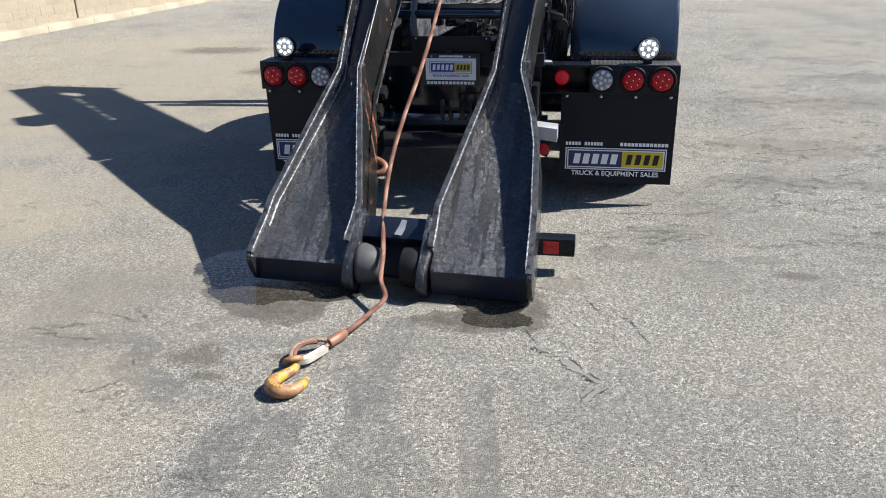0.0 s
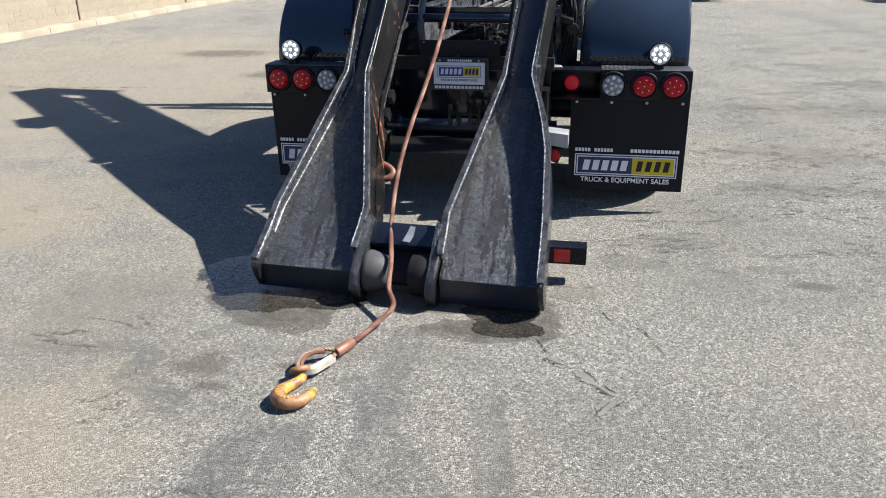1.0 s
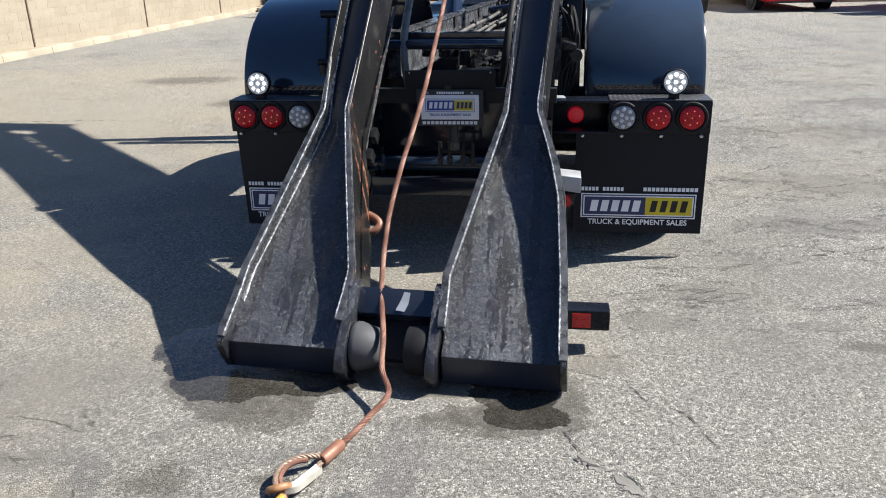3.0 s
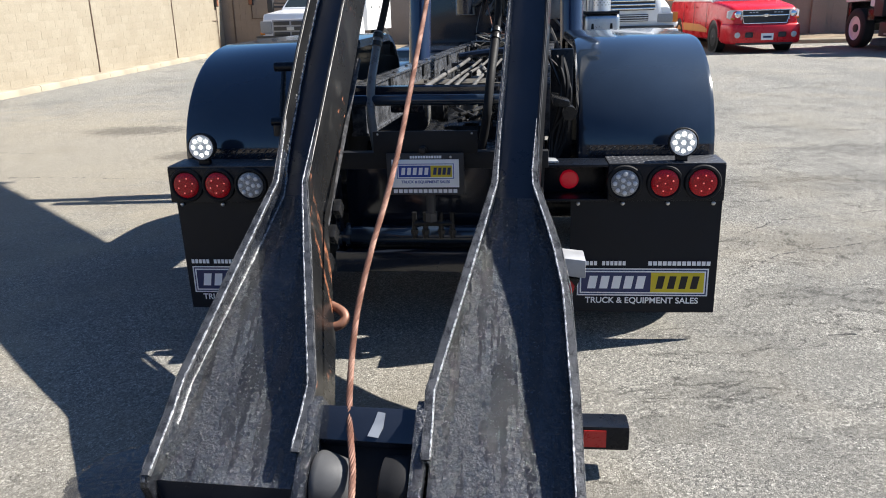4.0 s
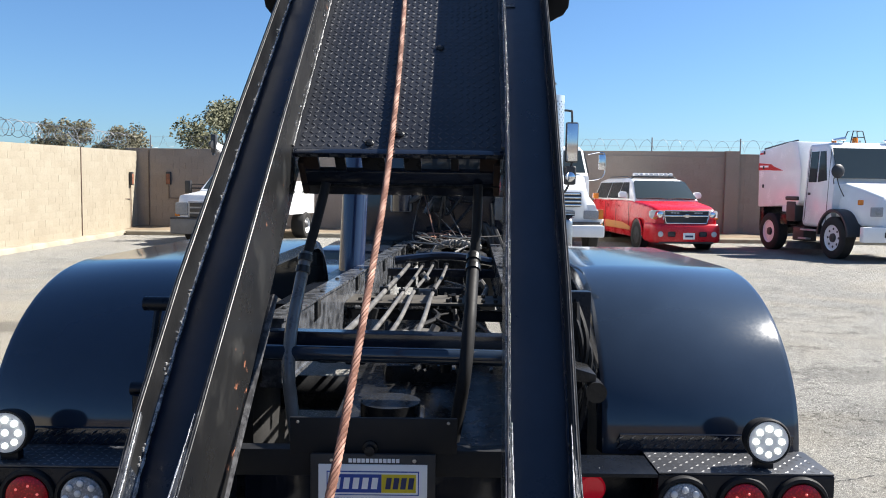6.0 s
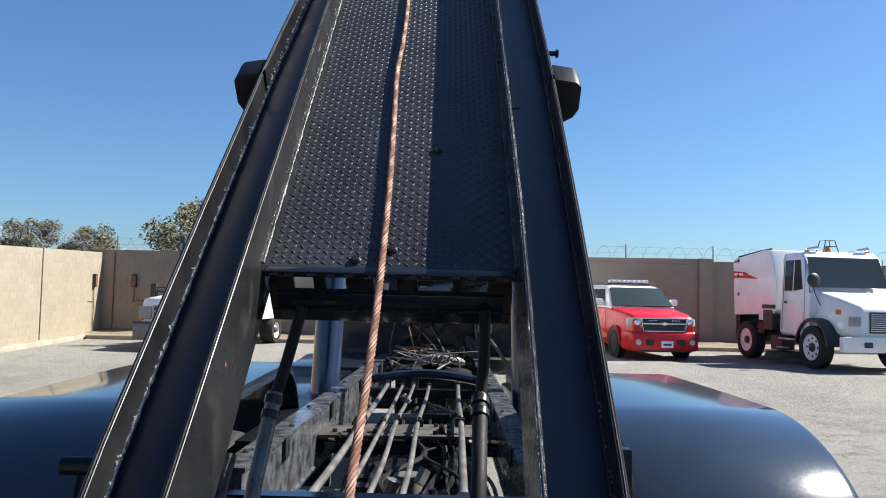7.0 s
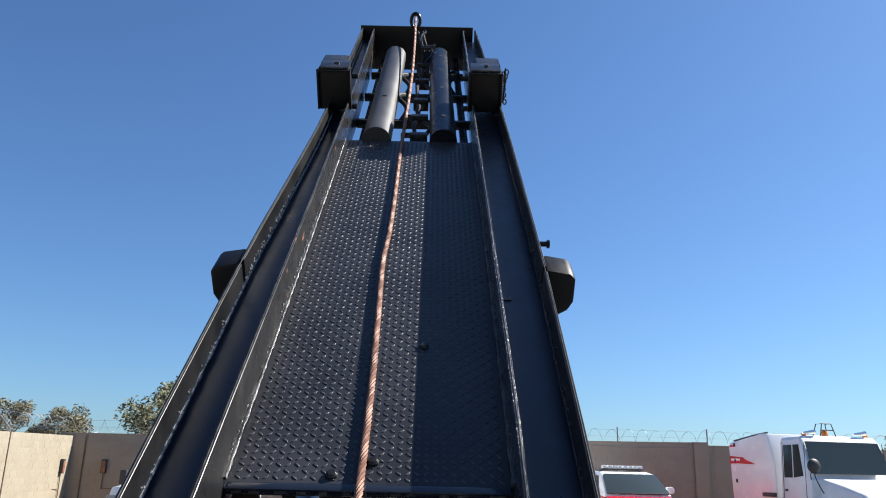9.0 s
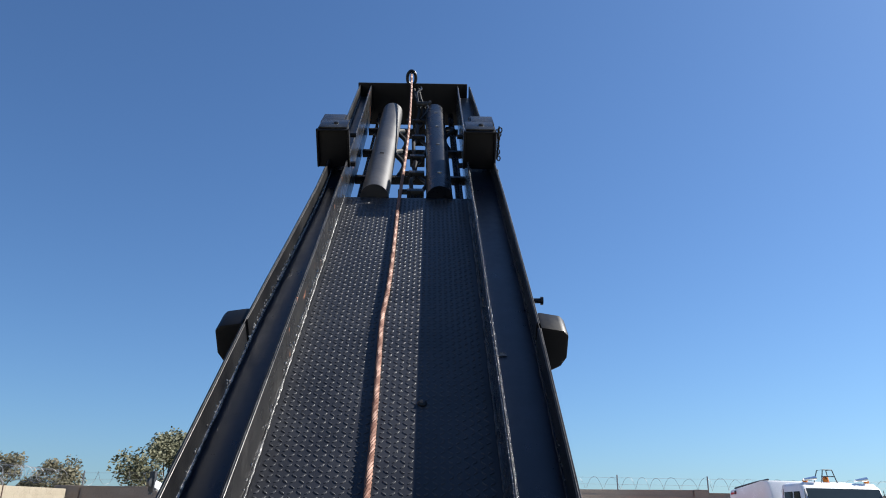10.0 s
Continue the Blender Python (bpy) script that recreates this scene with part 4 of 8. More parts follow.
def u_out(s, sg):
    foot = [(-1.1, 0.648), (-0.78, 0.637)]
    if sg < 0:
        return lerp_keys(s, foot + [(0.0, 0.474), (0.3, 0.500), (0.7, 0.518), (1.4, 0.528), (2.475, 0.530), (3.2, 0.512), (4.0, 0.495), (7.0, 0.505)])
    return lerp_keys(s, foot + [(-0.418, 0.611), (-0.274, 0.583), (-0.157, 0.551), (-0.067, 0.523), (0.0, 0.503), (0.06, 0.498), (0.3, 0.503), (0.7, 0.514), (1.4, 0.524), (2.4, 0.532), (3.9, 0.526), (7.0, 0.494)])


def u_in(s, sg=-1):
    if sg > 0:
        return lerp_keys(s, [(-1.1, 0.190), (-0.78, 0.178), (0.0, 0.338), (0.25, 0.340), (0.7, 0.346), (1.4, 0.356), (2.3, 0.352), (3.2, 0.350), (4.2, 0.346), (7.0, 0.376)])
    return lerp_keys(s, [(-1.1, 0.190), (-0.78, 0.178), (0.0, 0.340), (0.7, 0.350), (1.4, 0.360), (2.3, 0.366), (4.2, 0.372), (7.0, 0.392)])


def h_web(s):
    return lerp_keys(s, [(-1.1, 0.020), (-0.9, -0.028), (-0.7, -0.050), (-0.1, -0.092), (0.3, -0.104), (7.0, -0.104)])


def h_top(s):
    return lerp_keys(s, [(-1.1, 0.080), (-0.9, 0.042), (-0.75, 0.028), (0.0, 0.0), (7.0, 0.0)])


def h_low(s):
    return lerp_keys(s, [(-1.1, -0.075), (-0.6, -0.30), (0.0, -0.30), (0.8, -0.26), (7.0, -0.26)])


def flange(bm, sg, edge, t, s_from, s_to, low, rise=0.0):
    """An upright plate along a rail's edge, with a rounded top; t > 0 grows outwards from the edge."""
    keys = sorted({s_from, s_to, *[s for s in S_KEYS if s_from < s < s_to]})
    rings = []
    for s in keys:
        u, lo, top = edge(s), low(s), h_top(s) + rise
        lo = min(lo, top - 0.02)
        q = 0.0013
        prof = [(0, lo), (t, lo), (t, top - q), (t * 0.90, top), (t * 0.10, top), (0, top - q)]
        rings.append([hp(sg * (u + a), s, b) for a, b in prof])
    return loft(bm, rings)


def bead(bm, place, s0, s1, r, rng, step=0.018):
    """A lumpy line of weld, thinning out at its upper end."""
    n = int((s1 - s0) / step)
    pts = [place(s0 + (s1 - s0) * i / n) + Vector([rng.uniform(-0.1, 0.1) * r for _ in range(3)]) for i in range(n + 1)]
    tube(bm, pts, [r * rng.uniform(0.55, 1.15) * min(1.0, 0.25 + (n - i) * step / 0.4) for i in range(n + 1)], 6)


def rails():
    rng = random.Random(21)
    for sg in (-1, 1):
        bm = B()
        rings = []
        for s in S_KEYS:
            a, b, w, lo = u_in(s, sg) + 0.012, u_out(s, sg) - 0.012, h_web(s), h_low(s)
            if s == S_KEYS[0]:
                rings.append([hp(sg * a, s, w), hp(sg * b, s, w), hp(sg * b, -1.165, -0.075), hp(sg * a, -1.165, -0.075)])
            else:
                rings.append([hp(sg * a, s, w), hp(sg * b, s, w), hp(sg * b, s, lo), hp(sg * a, s, lo)])
        loft(bm, rings)
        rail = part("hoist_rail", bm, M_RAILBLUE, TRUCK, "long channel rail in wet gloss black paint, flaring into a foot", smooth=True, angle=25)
        bm = B()
        keys = [k for k in S_KEYS if k <= 0.0]
        def web_ring(k):
            a, b, w = u_in(k, sg) + 0.012, u_out(k, sg) - 0.012, h_web(k)
            return [hp(sg * (a + (b - a) * i / 6), k, w + 0.003) for i in range(7)] + [hp(sg * (b - (b - a) * i / 6), k, w - 0.004) for i in range(7)]
        loft(bm, [web_ring(k) for k in keys])
        part("foot_plate", bm, M_RAIL, rail, "pitted foot plate, wet black paint with runs and painted-in sparkle")
        # outer flange in two lengths, with the notch at the guide
        for s0, s1, mat in ((-1.12, 0.18, M_RAIL), (0.18, 2.32, M_FLANGE), (2.355, S_TOP, M_FLANGE)):
            bm = B()
            flange(bm, sg, lambda s: u_out(s, sg) - 0.013, 0.013, s0, s1, lambda s: h_low(s) + 0.004)
            part("outer_flange", bm, mat, rail)
        bm = B()
        flange(bm, sg, lambda s: u_in(s, sg), 0.013, -1.0, S_TOP, lambda s: h_low(s) - 0.004)
        part("inner_flange", bm, M_RUSTSIDE if sg < 0 else M_RAIL, rail, "scuffed inner side with rust spots")
        # rubbed steel with painted glint along the flange tops, widening into a flat rim at the foot
        for edge, off, first in ((lambda s: u_out(s, sg) - 0.0065, -1, 0), (lambda s: u_in(s, sg) + 0.0065, 1, 1)):
            bm = B()
            tube(bm, [hp(sg * edge(s), s, h_top(s) + 0.0005) for s in S_KEYS if s > -0.1], 0.0016, 6)
            part("edge_strip", bm, M_EDGE, rail, "rubbed steel edge with its glint painted in")
            bm = B()
            rings = []
            for s in [k for k in S_KEYS[first:] if k <= 0.3]:
                w = lerp_keys(s, [(-0.3, 0.0145), (0.3, 0.004)])
                prof = [(-w, -0.012), (w, -0.012), (w, 0.002), (w - 0.003, 0.006), (-w + 0.003, 0.006), (-w, 0.002)]
                sink = lerp_keys(s, [(-0.05, 0.0), (0.3, 0.008)])
                rings.append([hp(sg * (edge(s) + off * 0.004 + a), s, h_top(s) + b - sink) for a, b in prof])
            loft(bm, rings)
            part("foot_rim", bm, M_RIM, rail, "smooth dark grey steel rim")
            for d, r in ((-0.014, 0.0024), (0.012, 0.0040)):
                bm = B()
                bead(bm, lambda s: hp(sg * (edge(s) + off * (0.004 + d * lerp_keys(s, [(-0.3, 1.0), (0.3, 0.45)]))), s, h_top(s) + 0.004 - lerp_keys(s, [(-0.05, 0.0), (0.3, 0.007)])), -1.08 + 0.09 * first, 0.3, r, rng, 0.008)
                part("weld_bead", bm, M_BEAD if d > 0 else M_RIM, rail, "lumpy weld with painted-in glint" if d > 0 else "")
        for k, (f, s0, s1) in enumerate(((lambda s: hp(sg * (u_out(s, sg) - 0.0145), s, h_web(s) + (0.003 if s < 0.1 else 0.020)), -1.08, 6.85), (lambda s: hp(sg * (u_in(s, sg) - 0.003), s, -0.132), 1.42, 4.17))):
            bm = B()
            bead(bm, f, s0, s1, (0.005, 0.006)[k], rng)
            # web bead: painted glint on the left rail, plain dark on the right
            part("weld_bead", bm, M_BEAD if sg < 0 and not k else M_DULLBEAD if k else M_RAILBLUE, rail)
        # spatter and flakes along the weld seams, with glint put into the left rail's colour
        bm = B()
        for k in range(420):
            a = rng.uniform(0.2, 6.4) if k % 2 else rng.gauss(2.9, 0.35)
            inner_seam = k % 3 == 0 and a > 1.45
            d = abs(rng.gauss(0, 0.012))
            q = hp(sg * (u_in(a, sg) - 0.0018), a, -0.118 + d) if inner_seam else hp(sg * (u_out(a, sg) - 0.0145), a, h_web(a) + 0.022 + d)
            box(bm, q, (0.003, rng.uniform(0.004, 0.012), rng.uniform(0.003, 0.007)))
        part("weld_spatter", bm, M_BEAD if sg < 0 else M_DULLBEAD, rail, "weld spatter, pale where its glints are painted", kind="stuff", smooth=False)
        # rounded outer end of the foot
        bm = B()
        outline = [(-1.10, 0.082), (-1.135, 0.06), (-1.158, 0.0), (-1.17, -0.06), (-1.15, -0.092), (-1.11, -0.105), (-0.95, -0.15), (-0.90, 0.04)]
        prism(bm, outline, lambda a, b, t: hp(sg * (u_out(a, sg) + t), a, b), -0.020, 0.006, bevel=0.006)
        part("end_cheek", bm, M_RAIL, rail)
        # the thick end plates at the foot
        bm = B()
        outline = [(-1.185, -0.10), (-1.20, -0.05), (-1.19, 0.035), (-1.14, 0.058), (-0.85, 0.045), (-0.81, 0.02), (-0.81, -0.20), (-0.98, -0.19)]
        prism(bm, outline, lambda a, b, t: hp(sg * t, a, b), 0.150, 0.190, bevel=0.008)
        part("end_plate", bm, M_RAIL, rail)
        # the roller between the feet
        bm = B()
        c = hp(sg * 0.148, -1.06, -0.045)
        axis = -sg * HR
        lathe(bm, [(0, 0.088), (0.010, 0.095), (0.022, 0.095), (0.055, 0.086), (0.090, 0.074), (0.104, 0.064), (0.110, 0.048), (0.112, 0.0)] if sg < 0 else
              [(0, 0.088), (0.012, 0.094), (0.055, 0.092), (0.085, 0.088), (0.095, 0.06), (0.096, 0.0)], c, axis, 36)
        part("foot_roller", bm, M_GREYRUB if sg < 0 else M_RUBBER, TRUCK, "grey domed rubber roller" if sg < 0 else "black rubber roller")
        # side guide beside the notch
        bm = B()
        outline = [(0.0, 0.0), (0.085, -0.014), (0.104, -0.034), (0.104, -0.125), (0.085, -0.16), (0.02, -0.20), (0.0, -0.20)]
        prism(bm, outline, lambda a, b, t: hp(sg * (u_out(2.3, sg) + 0.001 + a), t, b - 0.005), 2.335, 2.46, bevel=0.012)
        part("side_guide", bm, M_MATTE, TRUCK, "black steel side guide with rounded corner")
        # boxed container stop on the rail: open front frame, body behind, scuffed cap
        e = 0.460 if sg < 0 else 0.424
        s0, w, top = 4.45, 0.099, 0.192
        bm = B()
        hbox(bm, sg * e - w, sg * e + w, s0, s0 + 0.012, -0.04, top - 0.010, 0.004)
        for x in (-w, w - 0.012):
            hbox(bm, sg * e + x, sg * e + x + 0.012, s0 - 0.022, s0 + 0.014, -0.04, top, 0.004)
        hbox(bm, sg * e - w, sg * e + w, s0 - 0.022, s0 + 0.014, top - 0.010, top, 0.004)
        stop = part("stop_block", bm, M_MATTE, TRUCK, "black boxed container stop on the rail")
        bm = B()
        hbox(bm, sg * e - 0.078 + 0.026 * sg, sg * e + 0.078 + 0.026 * sg, s0 + 0.012, s0 + 0.46, -0.05, top - 0.014, 0.012)
        part("stop_body", bm, M_MATTE, stop)
        bm = B()
        hbox(bm, sg * e - 0.085, sg * e + 0.085, s0, s0 + 0.20, top + 0.001, top + 0.012, 0.003)
        hbox(bm, sg * e - 0.070 + 0.03 * sg, sg * e + 0.070 + 0.03 * sg, s0 + 0.20, s0 + 0.42, top - 0.013, top - 0.004, 0.003)
        part("cap_plate", bm, M_DUSTY, stop, "scuffed cap plate")
        bm = B()
        lathe(bm, [(0, 0.016), (0.006, 0.015), (0.010, 0.008), (0.011, 0.0)], hp(sg * e + 0.01, s0 + 0.1, top + 0.012), HN, 12)
        part("bolt_head", bm, M_GREASY, stop)
        bm = B()
        cyl(bm, hp(sg * (e - w), s0 + 0.06, 0.14), hp(sg * (e - w - 0.036), s0 + 0.06, 0.14), 0.014, seg=12)
        part("pin", bm, M_MATTE, stop)
        bm = B()
        cyl(bm, hp(sg * (e - w), s0 + 0.02, -0.03), hp(sg * (e - w - 0.03), s0 + 0.02, -0.03), 0.016, seg=6)
        part("bolt", bm, M_MATTE, stop)
    # chain looped over the kerb-side stop, with a bright strap end below it
    e = 0.420 + 0.094 + 0.026
    for k in range(24):
        bm = B()
        f = k / 23
        c = hp(e + 0.012 + 0.010 * math.sin(k * 1.7), 4.62 + 0.10 * math.sin(2.4 * f) - 0.02 * f, 0.165 - 0.20 * f)
        x, y = (HR, HN) if k % 2 else (HD, HN)
        tube(bm, [c + x * 0.010 * math.cos(a) + y * 0.016 * math.sin(a) for a in [2 * math.pi * i / 10 for i in range(10)]], 0.0042, 5, closed=True)
        part("chain_link", bm, M_DUSTY, TRUCK)
    bm = B()
    tube(bm, [hp(e + 0.004, 4.50, -0.06), hp(e + 0.004, 4.44, -0.20)], 0.006, 6)
    part("strap_end", bm, M_STEEL, TRUCK)
    bm = B()
    cyl(bm, hp(0.52, 2.60, -0.03), hp(0.565, 2.60, -0.03), 0.010, seg=10)
    cyl(bm, hp(0.565, 2.60, -0.03), hp(0.575, 2.60, -0.03), 0.016, seg=10)
    part("latch_pin", bm, M_SATIN, TRUCK)
    # small bright tab where the flange was cut and patched
    bm = B()
    hbox(bm, u_in(2.33, 1) + 0.012, u_in(2.33, 1) + 0.060, 2.29, 2.315, h_web(2.3) + 0.003, h_web(2.3) + 0.005)
    part("scratched_tab", bm, M_RIM, TRUCK)


rails()


def deck():
    """The tread-plate deck between the rails, and the beams under it."""
    D0, D1, DH = 1.425, 4.18, -0.146
    bm = B()
    rings = []
    for s in (D0, 1.9, 2.4, 3.0, 3.6, D1):
        a, b = u_in(s) - 0.001, u_in(s, 1) - 0.001
        rings.append([hp(-a, s, DH), hp(b, s, DH), hp(b, s, DH - 0.012), hp(-a, s, DH - 0.012)])
    loft(bm, rings)
    plate = part("deck_plate", bm, M_DECK, TRUCK, "black diamond tread plate deck, worn grey along the middle", smooth=False)
    bm = B()
    pitch = 0.0235
    n = int((D1 - 0.01 - D0) / pitch)
    rng = random.Random(12)
    for i in range(n):
        s = D0 + 0.018 + i * pitch
        a0, b0 = u_in(s) - 0.016, u_in(s, 1) - 0.016
        for j in range(int((a0 + b0) / pitch)):
            u = -a0 + (j + 0.5) * pitch
            a = radians(45 if (i + j) % 2 else -45) + rng.uniform(-0.05, 0.05)
            cu, su = math.cos(a), math.sin(a)
            l, w, t = 0.0104, 0.0036, 0.0022
            base = [(l, 0), (0.35 * l, w), (-0.35 * l, w), (-l, 0), (-0.35 * l, -w), (0.35 * l, -w)]
            v = [bm.verts.new(hp(u + p * cu - q * su, s + p * su + q * cu, DH + 0.0002)) for p, q in base]
            tp = [bm.verts.new(hp(u + 0.82 * p * cu - 0.45 * q * su, s + 0.82 * p * su + 0.45 * q * cu, DH + t)) for p, q in base]
            for k in range(6):
                bm.faces.new((v[k], v[(k + 1) % 6], tp[(k + 1) % 6], tp[k]))
            bm.faces.new(tp)
    rub = [hp(u, a, DH) for u, a in ((-0.085, 2.30), (-0.075, 2.62), (-0.06, 2.05))]
    lug = stained("rust_rubbed_lugs", M_LUG, [(p.x, p.y, 0.050, 0.20) for p in rub], (0.26, 0.095, 0.040))
    part("tread_pattern", bm, lug, plate, "lugs rubbed rusty beside the cable", kind="stuff", smooth=False)
    bm = B()
    hbox(bm, -0.358, 0.354, D0 - 0.024, D0, DH - 0.020, DH + 0.001, 0.004)
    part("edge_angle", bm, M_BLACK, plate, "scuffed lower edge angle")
    for k in range(13):
        bm = B()
        u = -0.34 + 0.68 * k / 12 + rng.uniform(-0.02, 0.02)
        hbox(bm, u - rng.uniform(0.006, 0.02), u + rng.uniform(0.004, 0.016), D0 - 0.0245, D0 - 0.022, DH - 0.014, DH - 0.005)
        part("scuff_mark", bm, M_RIM, plate)
    for u, s in ((0.0, 1.505), (-0.10, 1.455), (0.115, 2.05)):
        bm = B()
        lathe(bm, [(0, 0.016), (0.006, 0.016), (0.012, 0.010), (0.013, 0.0)], hp(u, s, DH), HN, 12)
        part("bolt_head", bm, M_GREASY, plate)
    # cross beam hung under the deck on short standoffs
    bm = B()
    hbox(bm, -0.352, 0.348, 1.415, 1.440, -0.348, -0.238, 0.006)
    hbox(bm, -0.350, 0.346, 1.436, 1.50, -0.345, -0.300, 0.008)
    beam = part("cross_beam", bm, M_BLACK, TRUCK, "greasy black cross beam under the deck edge")
    bm = B()
    hbox(bm, -0.350, 0.346, 1.408, 1.416, -0.300, -0.292, 0.002)
    part("beam_lip", bm, M_GREASY, beam)
    for u, w in ((-0.31, 0.030), (-0.205, 0.018), (-0.09, 0.040), (0.045, 0.030), (0.19, 0.014), (0.305, 0.030)):
        bm = B()
        hbox(bm, u - w, u + w, 1.425, 1.440, -0.242, -0.158, 0.002)
        part("standoff", bm, M_RUSTBLACK if abs(u) > 0.25 else M_GREASY, beam)
    for u in (-0.340, 0.334):
        bm = B()
        hbox(bm, u - 0.011, u + 0.011, 1.41, 1.45, -0.34, -0.20, 0.004)
        part("gusset", bm, M_RUSTBLACK, beam, "rust-stained gusset")
    # bars and pipes across the open top bay
    for s in (4.20, 4.82, 5.48, 6.15):
        bm = B()
        hbox(bm, -0.375, 0.360, s, s + 0.04, -0.27, -0.215, 0.004)
        part("cross_bar", bm, M_GREASY, TRUCK)
    for u in (-0.315, 0.300, 0.325):
        bm = B()
        tube(bm, [hp(u, 4.19, -0.25), hp(u * 1.02, 6.9, -0.25)], 0.013, 8)
        part("hydraulic_line", bm, M_GREASY, TRUCK)
    # winch cylinders lying in the top bay
    # left tube coloured as lit, right one darker as shaded
    for u, r, mat in ((-0.198, 0.083, M_TUBEDARK), (0.182, 0.078, M_SATIN)):
        a, b = hp(u, 4.19, -0.150), hp(u * 0.93, 6.36, -0.122)
        bm = B()
        tube(bm, [a, b], r, 32, caps=False)
        tube(bm, [a, b], r - 0.010, 32, caps=False)
        lathe(bm, [(-0.006, r - 0.011), (-0.006, r + 0.001), (0.004, r + 0.001), (0.004, r - 0.011)], a, b - a, 32)
        c = part("winch_cylinder", bm, mat, TRUCK, "large dark grey steel tube lying in the top bay")
        # recessed piston in matte black paints the dark hollow of the tube
        bm = B()
        cyl(bm, a.lerp(b, 0.25), a.lerp(b, 0.995), r - 0.013, seg=24)
        part("piston", bm, M_MATTE, c)
        d = (b - a).normalized()
        side = HR - d * HR.dot(d)
        for f in (0.12, 0.42, 0.65, 0.86) if u > 0 else (0.30,):
            bm = B()
            m = a.lerp(b, f)
            up = d.cross(side).normalized() * -1
            tube(bm, [m + (side * math.sin(t) + up * math.cos(t)) * (r + 0.002) for t in [-0.1 + 0.11 * i for i in range(4)]], 0.0045, 5)
            part("clip", bm, M_STEEL if u > 0 else mat, c)
    # top plate, rope eye and hoses
    bm = B()
    outline = [(-0.515, -0.36), (0.470, -0.36), (0.470, 0.02), (-0.515, 0.02)]
    prism(bm, outline, lambda a, b, t: hp(a, t, b), S_TOP + 0.002, S_TOP + 0.024, bevel=0.004)
    part("top_plate", bm, M_MATTE, TRUCK, "black end plate closing the hoist frame")
    c = hp(-0.034, S_TOP + 0.04, 0.062)
    bm = B()
    tube(bm, [c + HR * 0.038 * math.cos(a) + (HN * 0.062 + HD * 0.015) * math.sin(a) for a in [2 * math.pi * i / 24 for i in range(24)]], 0.015, 8, closed=True)
    sheave = part("sheave", bm, M_SATIN, TRUCK, "black rope eye at the hoist top")
    bm = B()
    prism(bm, [(-0.05, -0.12), (0.05, -0.12), (0.04, 0.0), (-0.04, 0.0)], lambda a, b, t: hp(-0.034 + a, S_TOP + 0.035 + t, 0.02 + b), -0.010, 0.010, bevel=0.003)
    part("cheek", bm, M_SATIN, sheave)
    # two hoses down the middle of the bay, looping between their clamps
    clamps = (4.28, 4.66, 5.05, 5.62, 6.15)
    for k, u in enumerate((0.020, 0.060)):
        bm = B()
        keys = [hp(u, 4.20, -0.20)]
        for i, (p, q) in enumerate(zip(clamps, clamps[1:])):
            keys += [hp(u, p, -0.17), hp(u + (0.045 if k else -0.012) * (-1) ** i, (p + q) / 2, -0.13 - 0.02 * k)]
        keys += [hp(u, clamps[-1], -0.17), hp(u + 0.02, 6.4, -0.10), hp(u - 0.01, 6.62, -0.05), hp(u - 0.03, 6.88, -0.02)]
        tube(bm, smooth_path(keys, 90), 0.0125, 8)
        part("hydraulic_hose", bm, M_RUBBER, TRUCK)
    for s in clamps:
        bm = B()
        hbox(bm, -0.012, 0.090, s, s + 0.055, -0.215, -0.135, 0.008)
        for ds, l in ((0.005, 0.050), (0.045, 0.040)):
            cyl(bm, hp(-0.012 - l, s + ds, -0.15), hp(-0.010, s + ds, -0.15), 0.011, seg=8)
            cyl(bm, hp(-0.014 - l, s + ds, -0.15), hp(-0.002 - l, s + ds, -0.15), 0.021, seg=6)
        part("hose_clamp", bm, M_GREASY, TRUCK)
    # valve with its elbow near the top
    bm = B()
    cyl(bm, hp(0.02, 6.42, -0.06), hp(0.13, 6.42, -0.06), 0.022, seg=12)
    cyl(bm, hp(0.12, 6.42, -0.06), hp(0.14, 6.42, -0.06), 0.032, seg=6)
    valve = part("valve", bm, M_DUSTY, TRUCK)
    for keys in ([hp(0.10, 6.42, -0.06), hp(0.115, 6.30, -0.07), hp(0.085, 6.20, -0.10), hp(0.05, 6.16, -0.13)], [hp(0.03, 6.44, -0.05), hp(0.02, 6.60, 0.0), hp(0.055, 6.70, 0.01), hp(0.05, 6.86, 0.0)]):
        bm = B()
        tube(bm, smooth_path(keys, 20), 0.009, 8)
        part("fitting", bm, M_DUSTY, valve)
    for u, s, sg in ((-0.10, 5.05, 1), (0.285, 5.75, -1), (-0.10, 5.65, 1)):
        bm = B()
        tube(bm, smooth_path([hp(u, s - 0.22, -0.24), hp(u + 0.05 * sg, s - 0.10, -0.17), hp(u - 0.02 * sg, s + 0.05, -0.13), hp(u + 0.02 * sg, s + 0.22, -0.16)], 18), 0.017, 8)
        part("hose_bend", bm, M_RUBBER, TRUCK)


deck()


